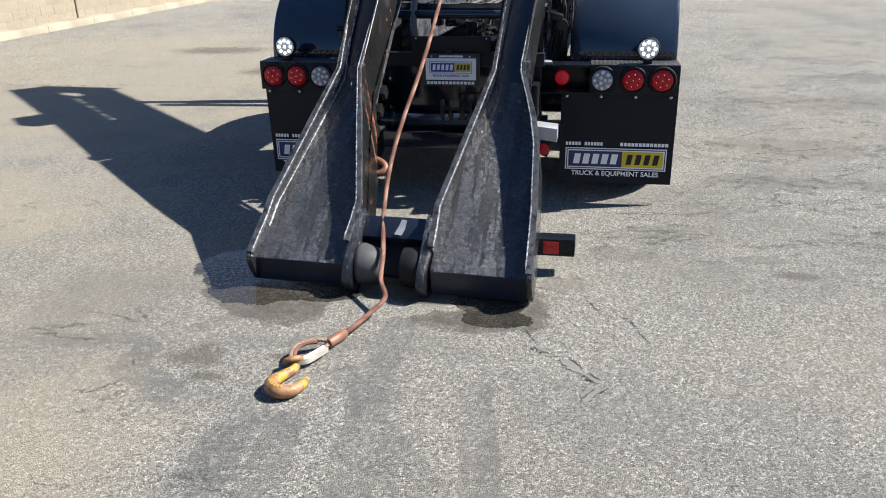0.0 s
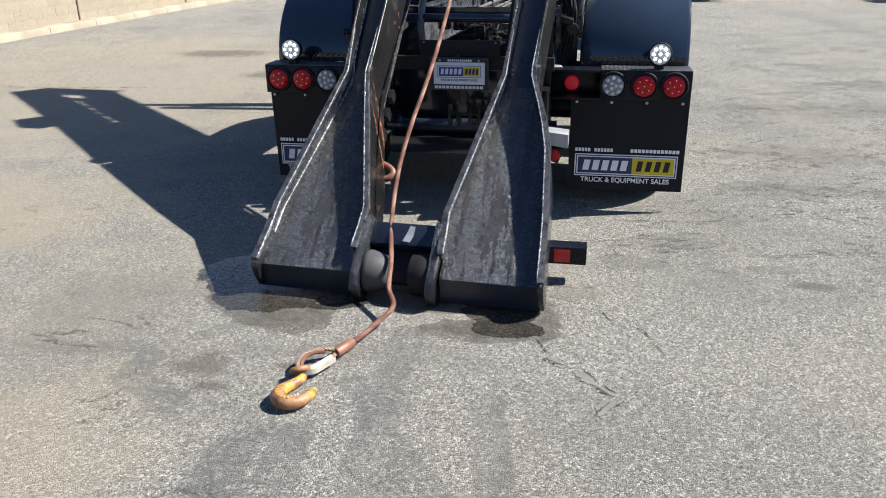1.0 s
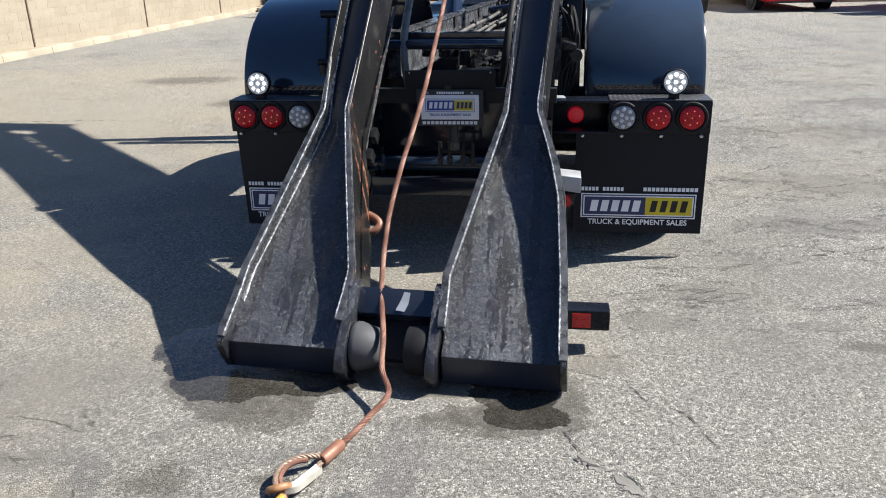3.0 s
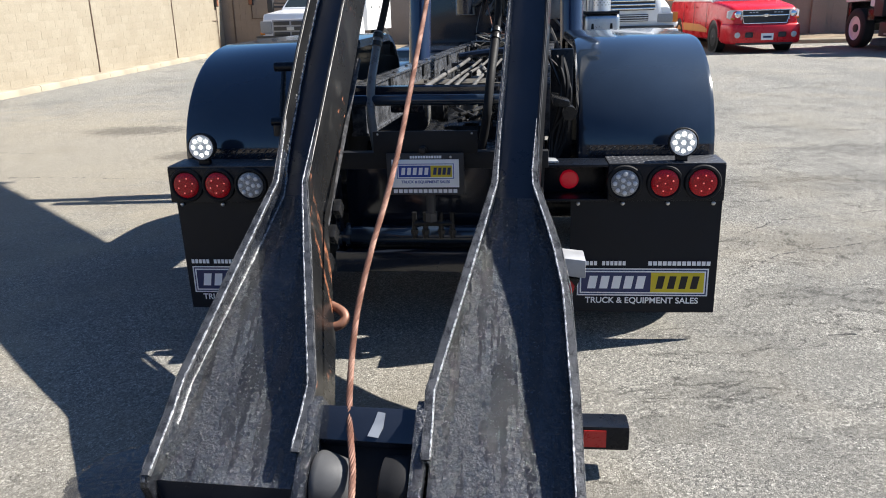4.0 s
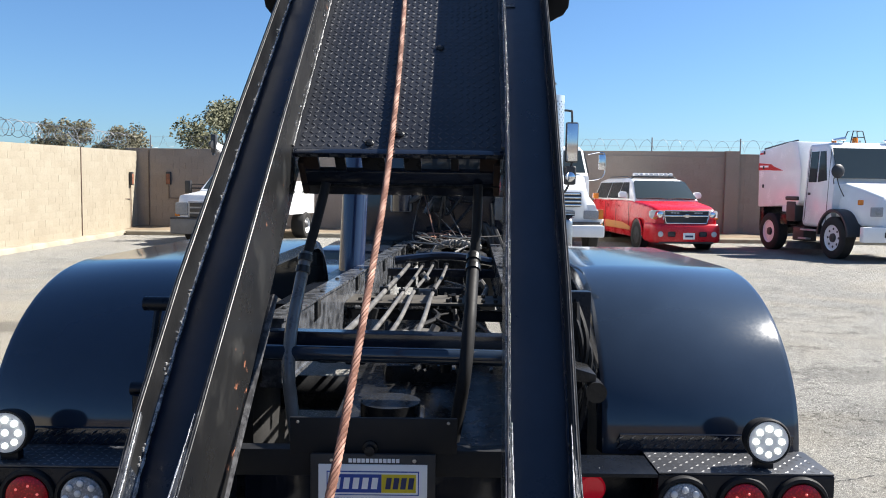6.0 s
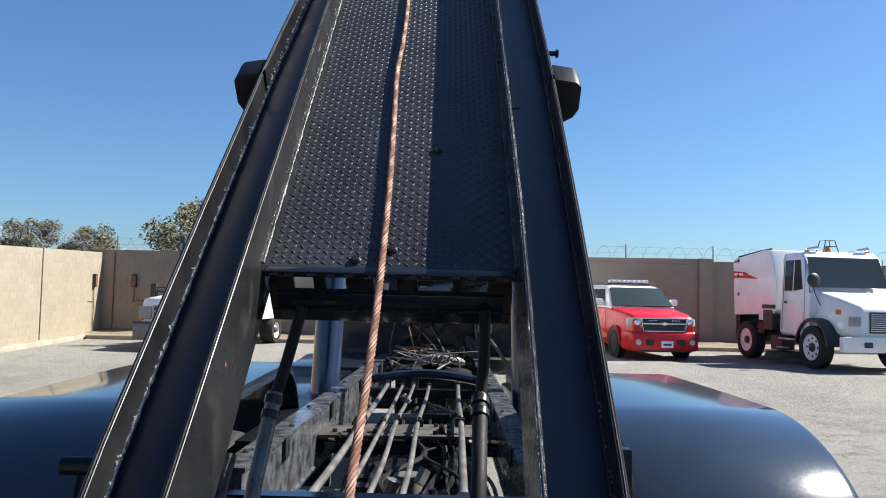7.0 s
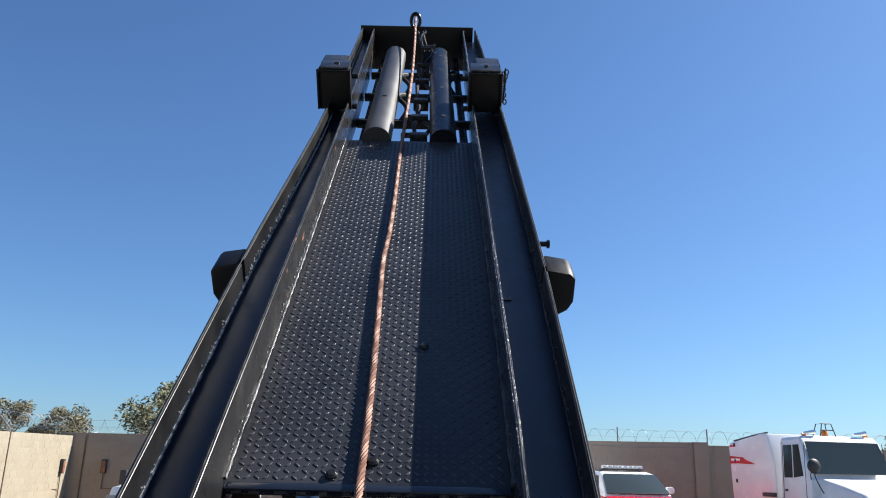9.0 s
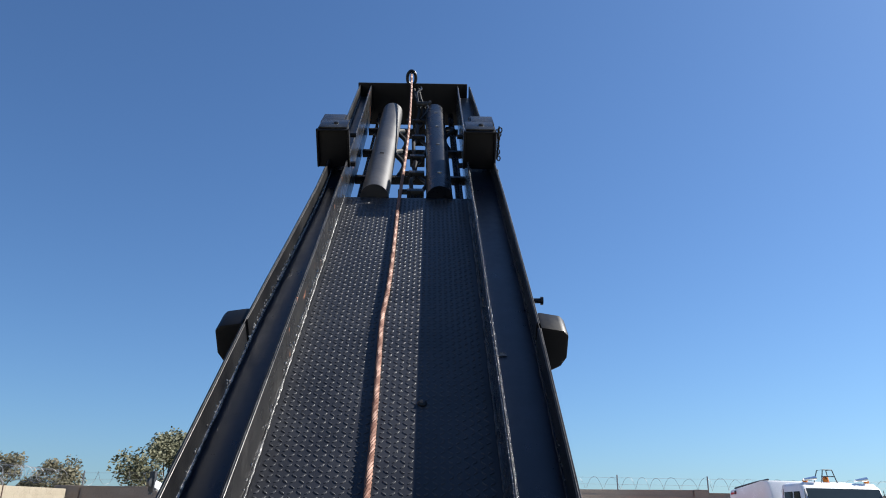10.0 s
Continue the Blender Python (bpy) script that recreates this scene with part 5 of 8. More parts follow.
def foot_details():
    # cross member and bumper bar between and beside the feet
    bm = B()
    hbox(bm, -0.175, 0.175, -0.945, -0.825, -0.10, 0.0, 0.03)
    bar = part("foot_cross_member", bm, M_BLACK, TRUCK, "black cross member between the feet")
    # raised pale patch that paints the curved highlight on the cross member
    bm = B()
    outline = [(0.002, -0.924), (0.036, -0.928), (0.048, -0.895), (0.050, -0.850), (0.026, -0.847), (0.018, -0.880)]
    prism(bm, outline, lambda a, b, t: hp(a, b, t), 0.0006, 0.0028)
    part("tape", bm, M_GALV, bar, "pale curved highlight painted on the cross member")
    bm = B()
    hbox(bm, -0.155, 0.155, -1.10, -0.90, -0.10, -0.055, 0.01)
    part("foot_shaft", bm, M_RUBBER, TRUCK)
    bm = B()
    box(bm, (0.1, -1.04, 0.135), (1.22, 0.09, 0.085), bevel=0.008)
    bar = part("bumper_bar", bm, M_SATIN, TRUCK, "black square bumper bar behind the feet")
    bm = B()
    box(bm, (0.60, -1.0865, 0.135), (0.072, 0.003, 0.060))
    part("reflective_tape", bm, M_REDTAPE, bar, "red reflective tape")
    # pale bracket with a red side lamp beside the kerb-side rail
    bm = B()
    prism(bm, [(0.46, 0.615), (0.592, 0.600), (0.592, 0.532), (0.50, 0.545), (0.46, 0.56)], lambda a, b, t: Vector((a, t, b)), -0.67, -0.55, bevel=0.004)
    br = part("lamp_bracket", bm, M_BRACKET, TRUCK, "pale grey steel lamp bracket")
    bm = B()
    prism(bm, [(0.515, 0.53), (0.575, 0.525), (0.545, 0.45), (0.515, 0.46)], lambda a, b, t: Vector((a, t, b)), -0.655, -0.60, bevel=0.003)
    part("housing", bm, M_GREASY, br)
    bm = B()
    lathe(bm, [(0, 0.03), (0.012, 0.028), (0.016, 0.0)], (0.525, -0.658, 0.495), (0, -1, 0), 20)
    part("lens", bm, M_REDLENS, br, "red round lens")
    # rusty latch hook inside the street-side rail
    bm = B()
    keys = [hp(-0.345, -0.33, -0.29), hp(-0.29, -0.35, -0.30), hp(-0.235, -0.375, -0.30), hp(-0.211, -0.406, -0.30), hp(-0.231, -0.437, -0.30), hp(-0.282, -0.450, -0.30)]
    tube(bm, smooth_path(keys, 26), 0.018, 10)
    part("latch_hook", bm, M_FERRULE, TRUCK, "rusty bent latch hook")
    for k in range(4):
        bm = B()
        hbox(bm, -0.335, -0.305, -0.32 + 0.13 * k, -0.26 + 0.13 * k, -0.36, -0.30, 0.006)
        part("bracket", bm, M_GREASY, TRUCK)
    bm = B()
    tube(bm, [hp(-0.352, -0.2, -0.305), hp(-0.352, 0.9, -0.305)], 0.013, 8)
    part("side_bar", bm, M_EDGE, TRUCK, "rubbed round bar along the rail's lower edge")


foot_details()


# ---- rear of the truck: lamp boxes, fenders, flaps ----
def round_lamp(x, z, y, kind):
    bm = B()
    lathe(bm, [(-0.01, 0.076), (0.004, 0.078), (0.012, 0.074), (0.014, 0.066), (0.008, 0.060), (0.004, 0.058)], (x, y, z), (0, -1, 0), 36)
    lamp = part("tail_lamp", bm, M_RUBBER, TRUCK, {"red": "round red tail lamp in a rubber ring", "clear": "round clear reversing lamp in a rubber ring"}[kind])
    bm = B()
    lathe(bm, [(0.0, 0.0585), (0.010, 0.058), (0.015, 0.050), (0.018, 0.030), (0.019, 0.0)], (x, y, z), (0, -1, 0), 36)
    part("lens", bm, M_REDLENS if kind == "red" else M_LENSGREY, lamp)
    spots = [(0, 0)] + [(0.034 * math.cos(a), 0.034 * math.sin(a)) for a in [math.pi * i / 3 + 0.3 for i in range(6)]] if kind == "red" else \
        [(0.016 * math.cos(a), 0.016 * math.sin(a)) for a in [2 * math.pi * i / 3 for i in range(3)]] + [(0.042 * math.cos(a), 0.042 * math.sin(a)) for a in [2 * math.pi * i / 8 for i in range(8)]]
    for dx, dz in spots:
        bm = B()
        rr = 0.0036 if kind == "red" else 0.0100
        lathe(bm, [(0.012, rr), (0.0195, rr), (0.0215, rr * 0.6), (0.022, 0)], (x + dx, y, z + dz), (0, -1, 0), 10)
        part("led", bm, M_LEDRED if kind == "red" else M_LED, lamp)


def work_lamp(x, y, z):
    bm = B()
    lathe(bm, [(-0.055, 0.040), (-0.05, 0.055), (-0.02, 0.062), (0.0, 0.0635), (0.004, 0.060), (0.002, 0.056)], (x, y, z), (0, -1, 0.05), 32)
    lamp = part("work_lamp", bm, M_RUBBER, TRUCK, "round white LED work lamp, switched on")
    bm = B()
    lathe(bm, [(0.0, 0.056), (0.003, 0.055), (0.004, 0.0)], (x, y, z), (0, -1, 0.05), 32)
    part("reflector", bm, M_LED, lamp)
    spots = [(0, 0)] + [(0.036 * math.cos(a), 0.036 * math.sin(a)) for a in [2 * math.pi * i / 8 for i in range(8)]]
    for dx, dz in spots:
        bm = B()
        lathe(bm, [(0.003, 0.0092), (0.008, 0.008), (0.009, 0)], (x + dx, y, z + dz), (0, -1, 0.05), 12)
        part("led", bm, M_LIT, lamp)
    bm = B()
    box(bm, (x, y + 0.03, z - 0.075), (0.05, 0.03, 0.03), bevel=0.004)
    cyl(bm, (x, y + 0.03, z - 0.06), (x, y + 0.03, z - 0.10), 0.010, seg=10)
    part("mount", bm, M_SATIN, lamp)


def tread_top(bm, x0, x1, y0, y1, z):
    p = 0.0235
    for i in range(int((y1 - y0) / p)):
        for j in range(int((x1 - x0) / p)):
            x, y = x0 + (j + 0.5) * p, y0 + (i + 0.5) * p
            a = radians(45 if (i + j) % 2 else -45)
            ca, sa = math.cos(a), math.sin(a)
            v = [bm.verts.new((x + q * ca - r * sa, y + q * sa + r * ca, z)) for q, r in ((0.0115, 0), (0, 0.0045), (-0.0115, 0), (0, -0.0045))]
            t = bm.verts.new((x, y, z + 0.0022))
            for k in range(4):
                bm.faces.new((v[k], v[(k + 1) % 4], t))


def lamp_boxes():
    for x0, x1, lamps in ((-1.225, -0.60, ((-1.140, "red"), (-0.992, "red"), (-0.842, "clear"))), (0.735, 1.225, ((0.805, "clear"), (0.973, "red"), (1.131, "red")))):
        bm = B()
        box(bm, ((x0 + x1) / 2, 0.09, 0.728), (x1 - x0, 0.19, 0.160), bevel=0.006)
        b = part("lamp_box", bm, M_SATIN, TRUCK, "black steel rear lamp box with a tread-plate top")
        bm = B()
        box(bm, ((x0 + x1) / 2, 0.09, 0.811), (x1 - x0 - 0.004, 0.186, 0.005), bevel=0.001)
        part("top_plate", bm, M_LUG, b)
        bm = B()
        tread_top(bm, x0, x1, 0.0, 0.185, 0.8132)
        part("tread_pattern", bm, M_TREAD, b, kind="stuff", smooth=False)
        for x, kind in lamps:
            round_lamp(x, 0.730, -0.006, kind)
    # recessed bracket with the small red lamp
    bm = B()
    box(bm, (0.60, 0.145, 0.728), (0.27, 0.02, 0.158), bevel=0.004)
    box(bm, (0.60, 0.07, 0.653), (0.27, 0.15, 0.012), bevel=0.003)
    box(bm, (0.60, 0.07, 0.804), (0.27, 0.15, 0.012), bevel=0.003)
    br = part("recessed_bracket", bm, M_SATIN, TRUCK)
    bm = B()
    lathe(bm, [(-0.02, 0.042), (0.008, 0.042), (0.014, 0.036), (0.016, 0.0)], (0.578, 0.128, 0.718), (0, -1, 0), 28)
    part("marker_lamp", bm, M_LITRED, br, "small round red marker lamp, lit")
    bm = B()
    prism(bm, [(0.46, 0.02), (0.525, 0.02), (0.515, 0.09), (0.46, 0.11)], lambda a, b, t: Vector((a, b, t)), 0.812, 0.822, bevel=0.002)
    part("gusset_plate", bm, M_GALV, TRUCK, "pale bare steel gusset")
    work_lamp(1.046, 0.02, 0.897)
    work_lamp(-1.064, 0.02, 0.897)
    for x0, x1 in ((-1.05, -0.64), (0.66, 1.2)):
        bm = B()
        box(bm, ((x0 + x1) / 2 if x0 > 0 else -0.92, 0.180, 0.838), (0.52, 0.010, 0.050), bevel=0.002)
        part("tread_kick_plate", bm, M_BLACK, TRUCK)
        bm = B()
        for j in range(15):
            x = (0.67 if x0 > 0 else -1.17) + j * 0.035
            for s in (-1, 1):
                v = [bm.verts.new((x + a, 0.1748, 0.838 + s * 0.011 + c)) for a, c in ((0.013, 0.010), (-0.002, 0.004), (-0.013, -0.010), (0.002, -0.004))]
                t = bm.verts.new((x, 0.1670, 0.841 + s * 0.011))
                for k in range(4):
                    bm.faces.new((v[k], v[(k + 1) % 4], t))
        part("tread_pattern", bm, M_TREAD, TRUCK, kind="stuff", smooth=False)


lamp_boxes()


def fender(x0, x1, front):
    """A long tandem fender: quarter-round rear end, flat top, turned edges."""
    arc = [(0.185 + 0.66 * (1 - math.cos(a)), 0.80 + 0.505 * math.sin(a)) for a in [math.pi / 2 * i / 22 for i in range(23)]]
    arc += [(1.2, 1.305), (front * 0.5 + 0.6, 1.304), (front, 1.300)]
    arc += [(front + 0.55 * math.sin(a), 0.80 + 0.50 * math.cos(a)) for a in [math.pi / 2 * i / 10 for i in range(1, 11)]]
    rings = []
    t = 0.006
    for i, (y, z) in enumerate(arc):
        a, b = arc[max(i - 1, 0)], arc[min(i + 1, len(arc) - 1)]
        d = Vector((0, b[0] - a[0], b[1] - a[1])).normalized()
        n = Vector((0, -d.z, d.y))
        p = Vector((0, y, z))
        r = 0.028
        prof = [(x0, -0.05), (x0 + 0.003, -r), (x0 + 0.3 * r, -0.3 * r), (x0 + r, 0), (x1 - r, 0), (x1 - 0.3 * r, -0.3 * r), (x1 - 0.003, -r), (x1, -0.05),
                (x1 - t, -0.05), (x1 - t - 0.004, -r), (x1 - r, -t), (x0 + r, -t), (x0 + t + 0.004, -r), (x0 + t, -0.05)]
        rings.append([p + n * h + Vector((x + 0.012 * y, 0, 0)) for x, h in prof])
    bm = B()
    loft(bm, rings)
    return part("fender", bm, M_FENDER, TRUCK, "polished black steel wheel fender, tinted blue for the reflected sky", angle=50)


fender(0.612, 1.222, 1.86)
fender(-1.222, -0.56, 2.12)


def flap_print(x0, x1, flap, y):
    """The print on a flap: bars for the lines that are not set, the logo as plain shapes, and the trade line."""
    cx = (x0 + x1) / 2
    w = x1 - x0
    def plate(a, b, c, d, mat, lift, name="print", lean=0.0):
        bm = B()
        prism(bm, [(a, c), (b, c), (b + lean, d), (a + lean, d)], lambda p, q, t: Vector((p, t, q)), y - lift, y - lift + 0.0006)
        part(name, bm, mat, flap)
    plate(x0, x1, 0.203, 0.333, M_INK, 0.0012, "logo_border")
    plate(x0 + 0.006, x1 - 0.006, 0.209, 0.327, M_DARKBLUE, 0.0020, "logo_border")
    plate(x0 + 0.012, x1 - 0.012, 0.215, 0.321, M_INK, 0.0028, "logo_border")
    split = x0 + 0.565 * w
    plate(x0 + 0.018, split, 0.221, 0.315, M_DARKBLUE, 0.0036, "logo_field")
    plate(split, x1 - 0.018, 0.221, 0.315, M_YELLOWINK, 0.0036, "logo_field")
    for k in range(5):
        a = x0 + 0.045 + k * 0.053
        plate(a, a + 0.036, 0.238, 0.298, M_INK, 0.0044, "logo_bar", 0.010)
    for k in range(4):
        a = split + 0.022 + k * 0.050
        plate(a, a + 0.030, 0.238, 0.298, M_BLACKINK, 0.0044, "logo_bar", 0.010)
    for a, n, ww in ((x0, 12, 0.0135), (x0 + 0.54 * w, 13, 0.0165)):
        for k in range(n):
            if k == 5 and n == 12:
                continue
            p = a + k * (ww + 0.0045)
            plate(p, p + ww, 0.347, 0.367, M_INK, 0.0016, "print_bar")
    bm = B()
    lettering(bm, "TRUCK & EQUIPMENT SALES", 0.0392, pose(cx, y - 0.0018, 0.180, 90, 0, 0))
    part("lettering", bm, M_INK, flap, "white words TRUCK & EQUIPMENT SALES", smooth=False)


def mud_flaps():
    for x0, x1 in ((0.582, 1.228), (-1.215, -0.570)):
        bm = B()
        nx, nz = 10, 12
        def place(i, j, back):
            x = x0 + (x1 - x0) * i / nx + (0.012 * (1 - j / nz) if x0 < 0 else 0.0)
            z = 0.122 + (0.648 - 0.122) * j / nz
            curl = 0.006 * math.sin(3.2 * i / nx) * (1 - j / nz)
            return Vector((x, 0.030 - curl + back, z))
        front = [[bm.verts.new(place(i, j, 0)) for i in range(nx + 1)] for j in range(nz + 1)]
        rear = [[bm.verts.new(place(i, j, 0.012)) for i in range(nx + 1)] for j in range(nz + 1)]
        for g in (front, rear):
            for a, b in zip(g, g[1:]):
                for k in range(nx):
                    bm.faces.new((a[k], a[k + 1], b[k + 1], b[k]))
        rim = lambda g: g[0] + [r[-1] for r in g[1:]] + g[-1][-2::-1] + [r[0] for r in g[-2:0:-1]]
        f, r = rim(front), rim(rear)
        for k in range(len(f)):
            bm.faces.new((f[k], f[(k + 1) % len(f)], r[(k + 1) % len(f)], r[k]))
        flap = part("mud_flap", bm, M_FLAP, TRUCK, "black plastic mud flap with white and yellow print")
        for k in range(4):
            bm = B()
            x = x0 + 0.03 + k * (x1 - x0 - 0.07) / 3
            lathe(bm, [(0, 0.009), (0.006, 0.009), (0.009, 0.005), (0.0095, 0)], (x, 0.022, 0.633), (0, -1, 0), 10)
            part("bolt", bm, M_STEEL, flap)
        px = 0.618 if x0 > 0 else -1.178
        flap_print(px, px + 0.575, flap, 0.0225)


mud_flaps()


def licence_sign():
    y = -0.062
    bm = B()
    box(bm, (-0.045, y + 0.004, 0.786), (0.334, 0.012, 0.182), bevel=0.004)
    s = part("plate_frame", bm, M_DARKPL, TRUCK, "dealer plate in a black plastic frame with white print")
    bm = B()
    box(bm, (-0.045, y - 0.0035, 0.789), (0.290, 0.003, 0.122), bevel=0.001)
    part("plate", bm, M_INK, s, "white plate with blue and yellow logo")
    def plate(a, b, c, d, mat, lift, name, lean=0.0):
        m = B()
        prism(m, [(a, c), (b, c), (b + lean, d), (a + lean, d)], lambda p, q, t: Vector((p, t, q)), y - 0.005 - lift, y - 0.0045 - lift)
        part(name, m, mat, s)
    plate(-0.168, 0.078, 0.766, 0.832, M_BLUEINK, 0.0006, "logo_border")
    plate(-0.165, 0.075, 0.769, 0.829, M_INK, 0.0014, "logo_border")
    plate(-0.160, -0.022, 0.774, 0.824, M_BLUEINK, 0.0022, "logo_field")
    plate(-0.022, 0.070, 0.774, 0.824, M_YELLOWINK, 0.0022, "logo_field")
    for k in range(5):
        plate(-0.150 + k * 0.025, -0.134 + k * 0.025, 0.784, 0.815, M_INK, 0.003, "logo_bar", 0.004)
    for k in range(4):
        plate(-0.012 + k * 0.020, 0.002 + k * 0.020, 0.784, 0.815, M_DARKBLUE, 0.003, "logo_bar", 0.004)
    for k in range(12):
        plate(-0.110 + k * 0.0115, -0.101 + k * 0.0115, 0.855, 0.866, M_INK, 0.0, "print_bar")
    for k in range(13):
        plate(-0.185 + k * 0.0216, -0.168 + k * 0.0216, 0.704, 0.720, M_INK, 0.0, "print_bar")
    bm = B()
    lettering(bm, "TRUCK & EQUIPMENT SALES", 0.0165, pose(-0.045, y - 0.0056, 0.752, 90, 0, 0))
    part("lettering", bm, M_BLUEINK, s, "blue words TRUCK & EQUIPMENT SALES", smooth=False)
    for x in (-0.155, 0.065):
        bm = B()
        lathe(bm, [(0, 0.006), (0.003, 0.005), (0.004, 0)], (x, y - 0.003, 0.860), (0, -1, 0), 8)
        part("screw", bm, M_STEEL, s)


licence_sign()


def chassis():
    # plates and bars across the rear
    def crossbox(name, c, size, mat, label="", bevel=0.006):
        bm = B()
        box(bm, c, size, bevel=bevel)
        return part(name, bm, mat, TRUCK, label)
    crossbox("rear_cross_bar", (0.0, 0.0, 0.838), (0.96, 0.05, 0.075), M_KHAKI, "brownish black cross bar")
    p = crossbox("winch_guard_plate", (-0.046, -0.032, 0.918), (0.45, 0.010, 0.098), M_KHAKI, "brownish black guard plate", 0.002)
    bm = B()
    lathe(bm, [(0, 0.022), (0.010, 0.022), (0.012, 0.014), (0.030, 0.014), (0.032, 0)], (-0.055, -0.037, 0.885), (0, -1, 0), 12)
    part("bolt", bm, M_GREASY, p)
    for x in (-0.25, 0.155):
        bm = B()
        lathe(bm, [(0, 0.005), (0.003, 0.004), (0.004, 0)], (x, -0.037, 0.955), (0, -1, 0), 8)
        part("rivet", bm, M_STEEL, p)
    bm = B()
    cyl(bm, (-0.55, 0.2, 0.435), (0.5, 0.2, 0.435), 0.045, seg=20)
    for x in (-0.50, -0.46, 0.28):
        cyl(bm, (x, 0.2, 0.435), (x + 0.02, 0.2, 0.435), 0.062, seg=20)
    part("pivot_tube", bm, M_FENDER, TRUCK, "black pivot tube low across the chassis")
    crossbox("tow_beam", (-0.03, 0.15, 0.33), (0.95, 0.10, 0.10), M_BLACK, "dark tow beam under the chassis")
    # apron plate, carried lower to stand in for the shade under the chassis
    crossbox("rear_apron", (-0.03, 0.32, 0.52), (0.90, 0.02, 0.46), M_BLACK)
    bm = B()
    cyl(bm, (-0.03, -0.02, 0.60), (-0.03, -0.02, 0.70), 0.020, seg=14)
    cyl(bm, (-0.03, -0.02, 0.565), (-0.03, -0.02, 0.605), 0.028, seg=6)
    part("coupling", bm, M_TUBEDARK, TRUCK, "dull steel coupling below the plate")
    bm = B()
    cyl(bm, (-0.11, 0.0, 0.55), (0.06, 0.0, 0.55), 0.014, seg=10)
    valve = part("valve_bar", bm, M_GREASY, TRUCK)
    for x in (-0.11, -0.06, 0.01, 0.06):
        bm = B()
        cyl(bm, (x, 0.0, 0.48), (x, 0.0, 0.60), 0.012, seg=8)
        cyl(bm, (x, 0.0, 0.50), (x, 0.0, 0.52), 0.018, seg=6)
        part("valve", bm, M_GREASY, valve)
    # upright posts either side of the rear opening
    for x in (-0.47, 0.47):
        crossbox("rear_post", (x - 0.03, 0.12, 0.78), (0.05, 0.16, 0.62), M_SATIN, "", 0.006)
        crossbox("hinge_lug", (x - 0.03, -0.06, 0.60), (0.04, 0.18, 0.24), M_GREASY, "", 0.012)
    # frame members
    for x0, x1 in ((-0.545, -0.430), (0.470, 0.410)):
        bm = B()
        prof = [(-0.050, 1.060), (0.050, 1.060), (0.050, 1.048), (0.040, 1.044), (0.040, 0.80), (0.050, 0.795), (0.050, 0.780), (-0.050, 0.780), (-0.050, 0.795), (-0.040, 0.80), (-0.040, 1.044), (-0.050, 1.048)]
        loft(bm, [[cp(x0 + (x1 - x0) * (y - 0.95) / 5.2 + a, y, z) for a, z in prof] for y in (0.95, 2.0, 3.0, 4.0, 5.0, 6.1)])
        r = part("frame_rail", bm, M_FRAME, TRUCK, "dusty black chassis frame rail with flaking paint")
        for y in (1.55, 2.6, 3.7, 4.8):
            bm = B()
            x = x0 + (x1 - x0) * (y - 0.95) / 5.2
            box(bm, cp(x + (0.046 if x0 < 0 else -0.046), y, 1.01), (0.012, 0.10, 0.09), bevel=0.003)
            part("splice_plate", bm, M_DUSTY, r)
        for k in range(9):
            y = 1.2 + 0.55 * k
            x = x0 + (x1 - x0) * (y - 0.95) / 5.2
            bm = B()
            c = cp(x + (0.02 if k % 2 else -0.02), y, 1.060)
            lathe(bm, [(0, 0.013), (0.006, 0.012), (0.010, 0.006), (0.011, 0)], c, (0, 0, 1), 8)
            part("rivet", bm, M_DUSTY, r)
    # outer sub-frame, deck steps beside the fenders
    for x, y0, y1, z in ((-0.66, 1.6, 4.6, 0.98), (0.66, 1.6, 4.6, 0.98)):
        bm = B()
        loft(bm, [[cp(x + a, y, z + b) for a, b in ((-0.05, 0.04), (0.05, 0.04), (0.05, -0.05), (-0.05, -0.05))] for y in (y0, y1)])
        part("side_member", bm, M_SATIN, TRUCK)
    for y, z in ((0.48, 1.075), (2.35, 0.86), (3.95, 0.93)):
        bm = B()
        loft(bm, [[cp(x, y + a, z + b) for a, b in ((-0.03, -0.03), (0.03, -0.03), (0.03, 0.026), (0.026, 0.03), (-0.026, 0.03), (-0.03, 0.026))] for x in (-0.48, 0.42)])
        part("cross_member", bm, M_BLACK, TRUCK)
    bm = B()
    tube(bm, [cp(-0.46, 0.38, 1.048), cp(0.42, 0.38, 1.048)], 0.026, 18)
    part("rear_cross_tube", bm, M_FENDER, TRUCK, "black round cross tube")
    bm = B()
    box(bm, cp(-0.01, 0.5, 0.80), (0.22, 0.18, 0.06), bevel=0.01)
    cyl(bm, cp(-0.01, 0.45, 0.62), cp(-0.01, 0.45, 0.78), 0.06, seg=20)
    cyl(bm, cp(-0.01, 0.45, 0.83), cp(-0.01, 0.45, 0.88), 0.10, seg=20)
    part("swivel", bm, M_GREASY, TRUCK, "greasy black swivel fitting")
    crossbox("under_pan", tuple(cp(0, 2.4, 0.66)), (0.74, 3.6, 0.03), M_GREASY)
    crossbox("gear_case", tuple(cp(0.0, 1.7, 0.60)), (0.36, 0.36, 0.32), M_GREASY, "greasy black axle case", 0.05)
    # hydraulic lines along the frame
    rng = random.Random(2)
    for k, (x, r) in enumerate(((-0.268, 0.0145), (-0.165, 0.0105), (-0.085, 0.0105), (0.020, 0.0115), (0.222, 0.0145))):
        z = 1.0 - 0.008 * (k % 2)
        bm = B()
        pts = [cp(x, 0.66, z), cp(x + 0.004, 1.4, z - 0.01), cp(x + rng.uniform(-0.01, 0.01), 2.3, z), cp(x, 3.2, z - 0.012), cp(x + 0.002, 3.9, z)]
        tube(bm, smooth_path(pts, 18), r, 12)
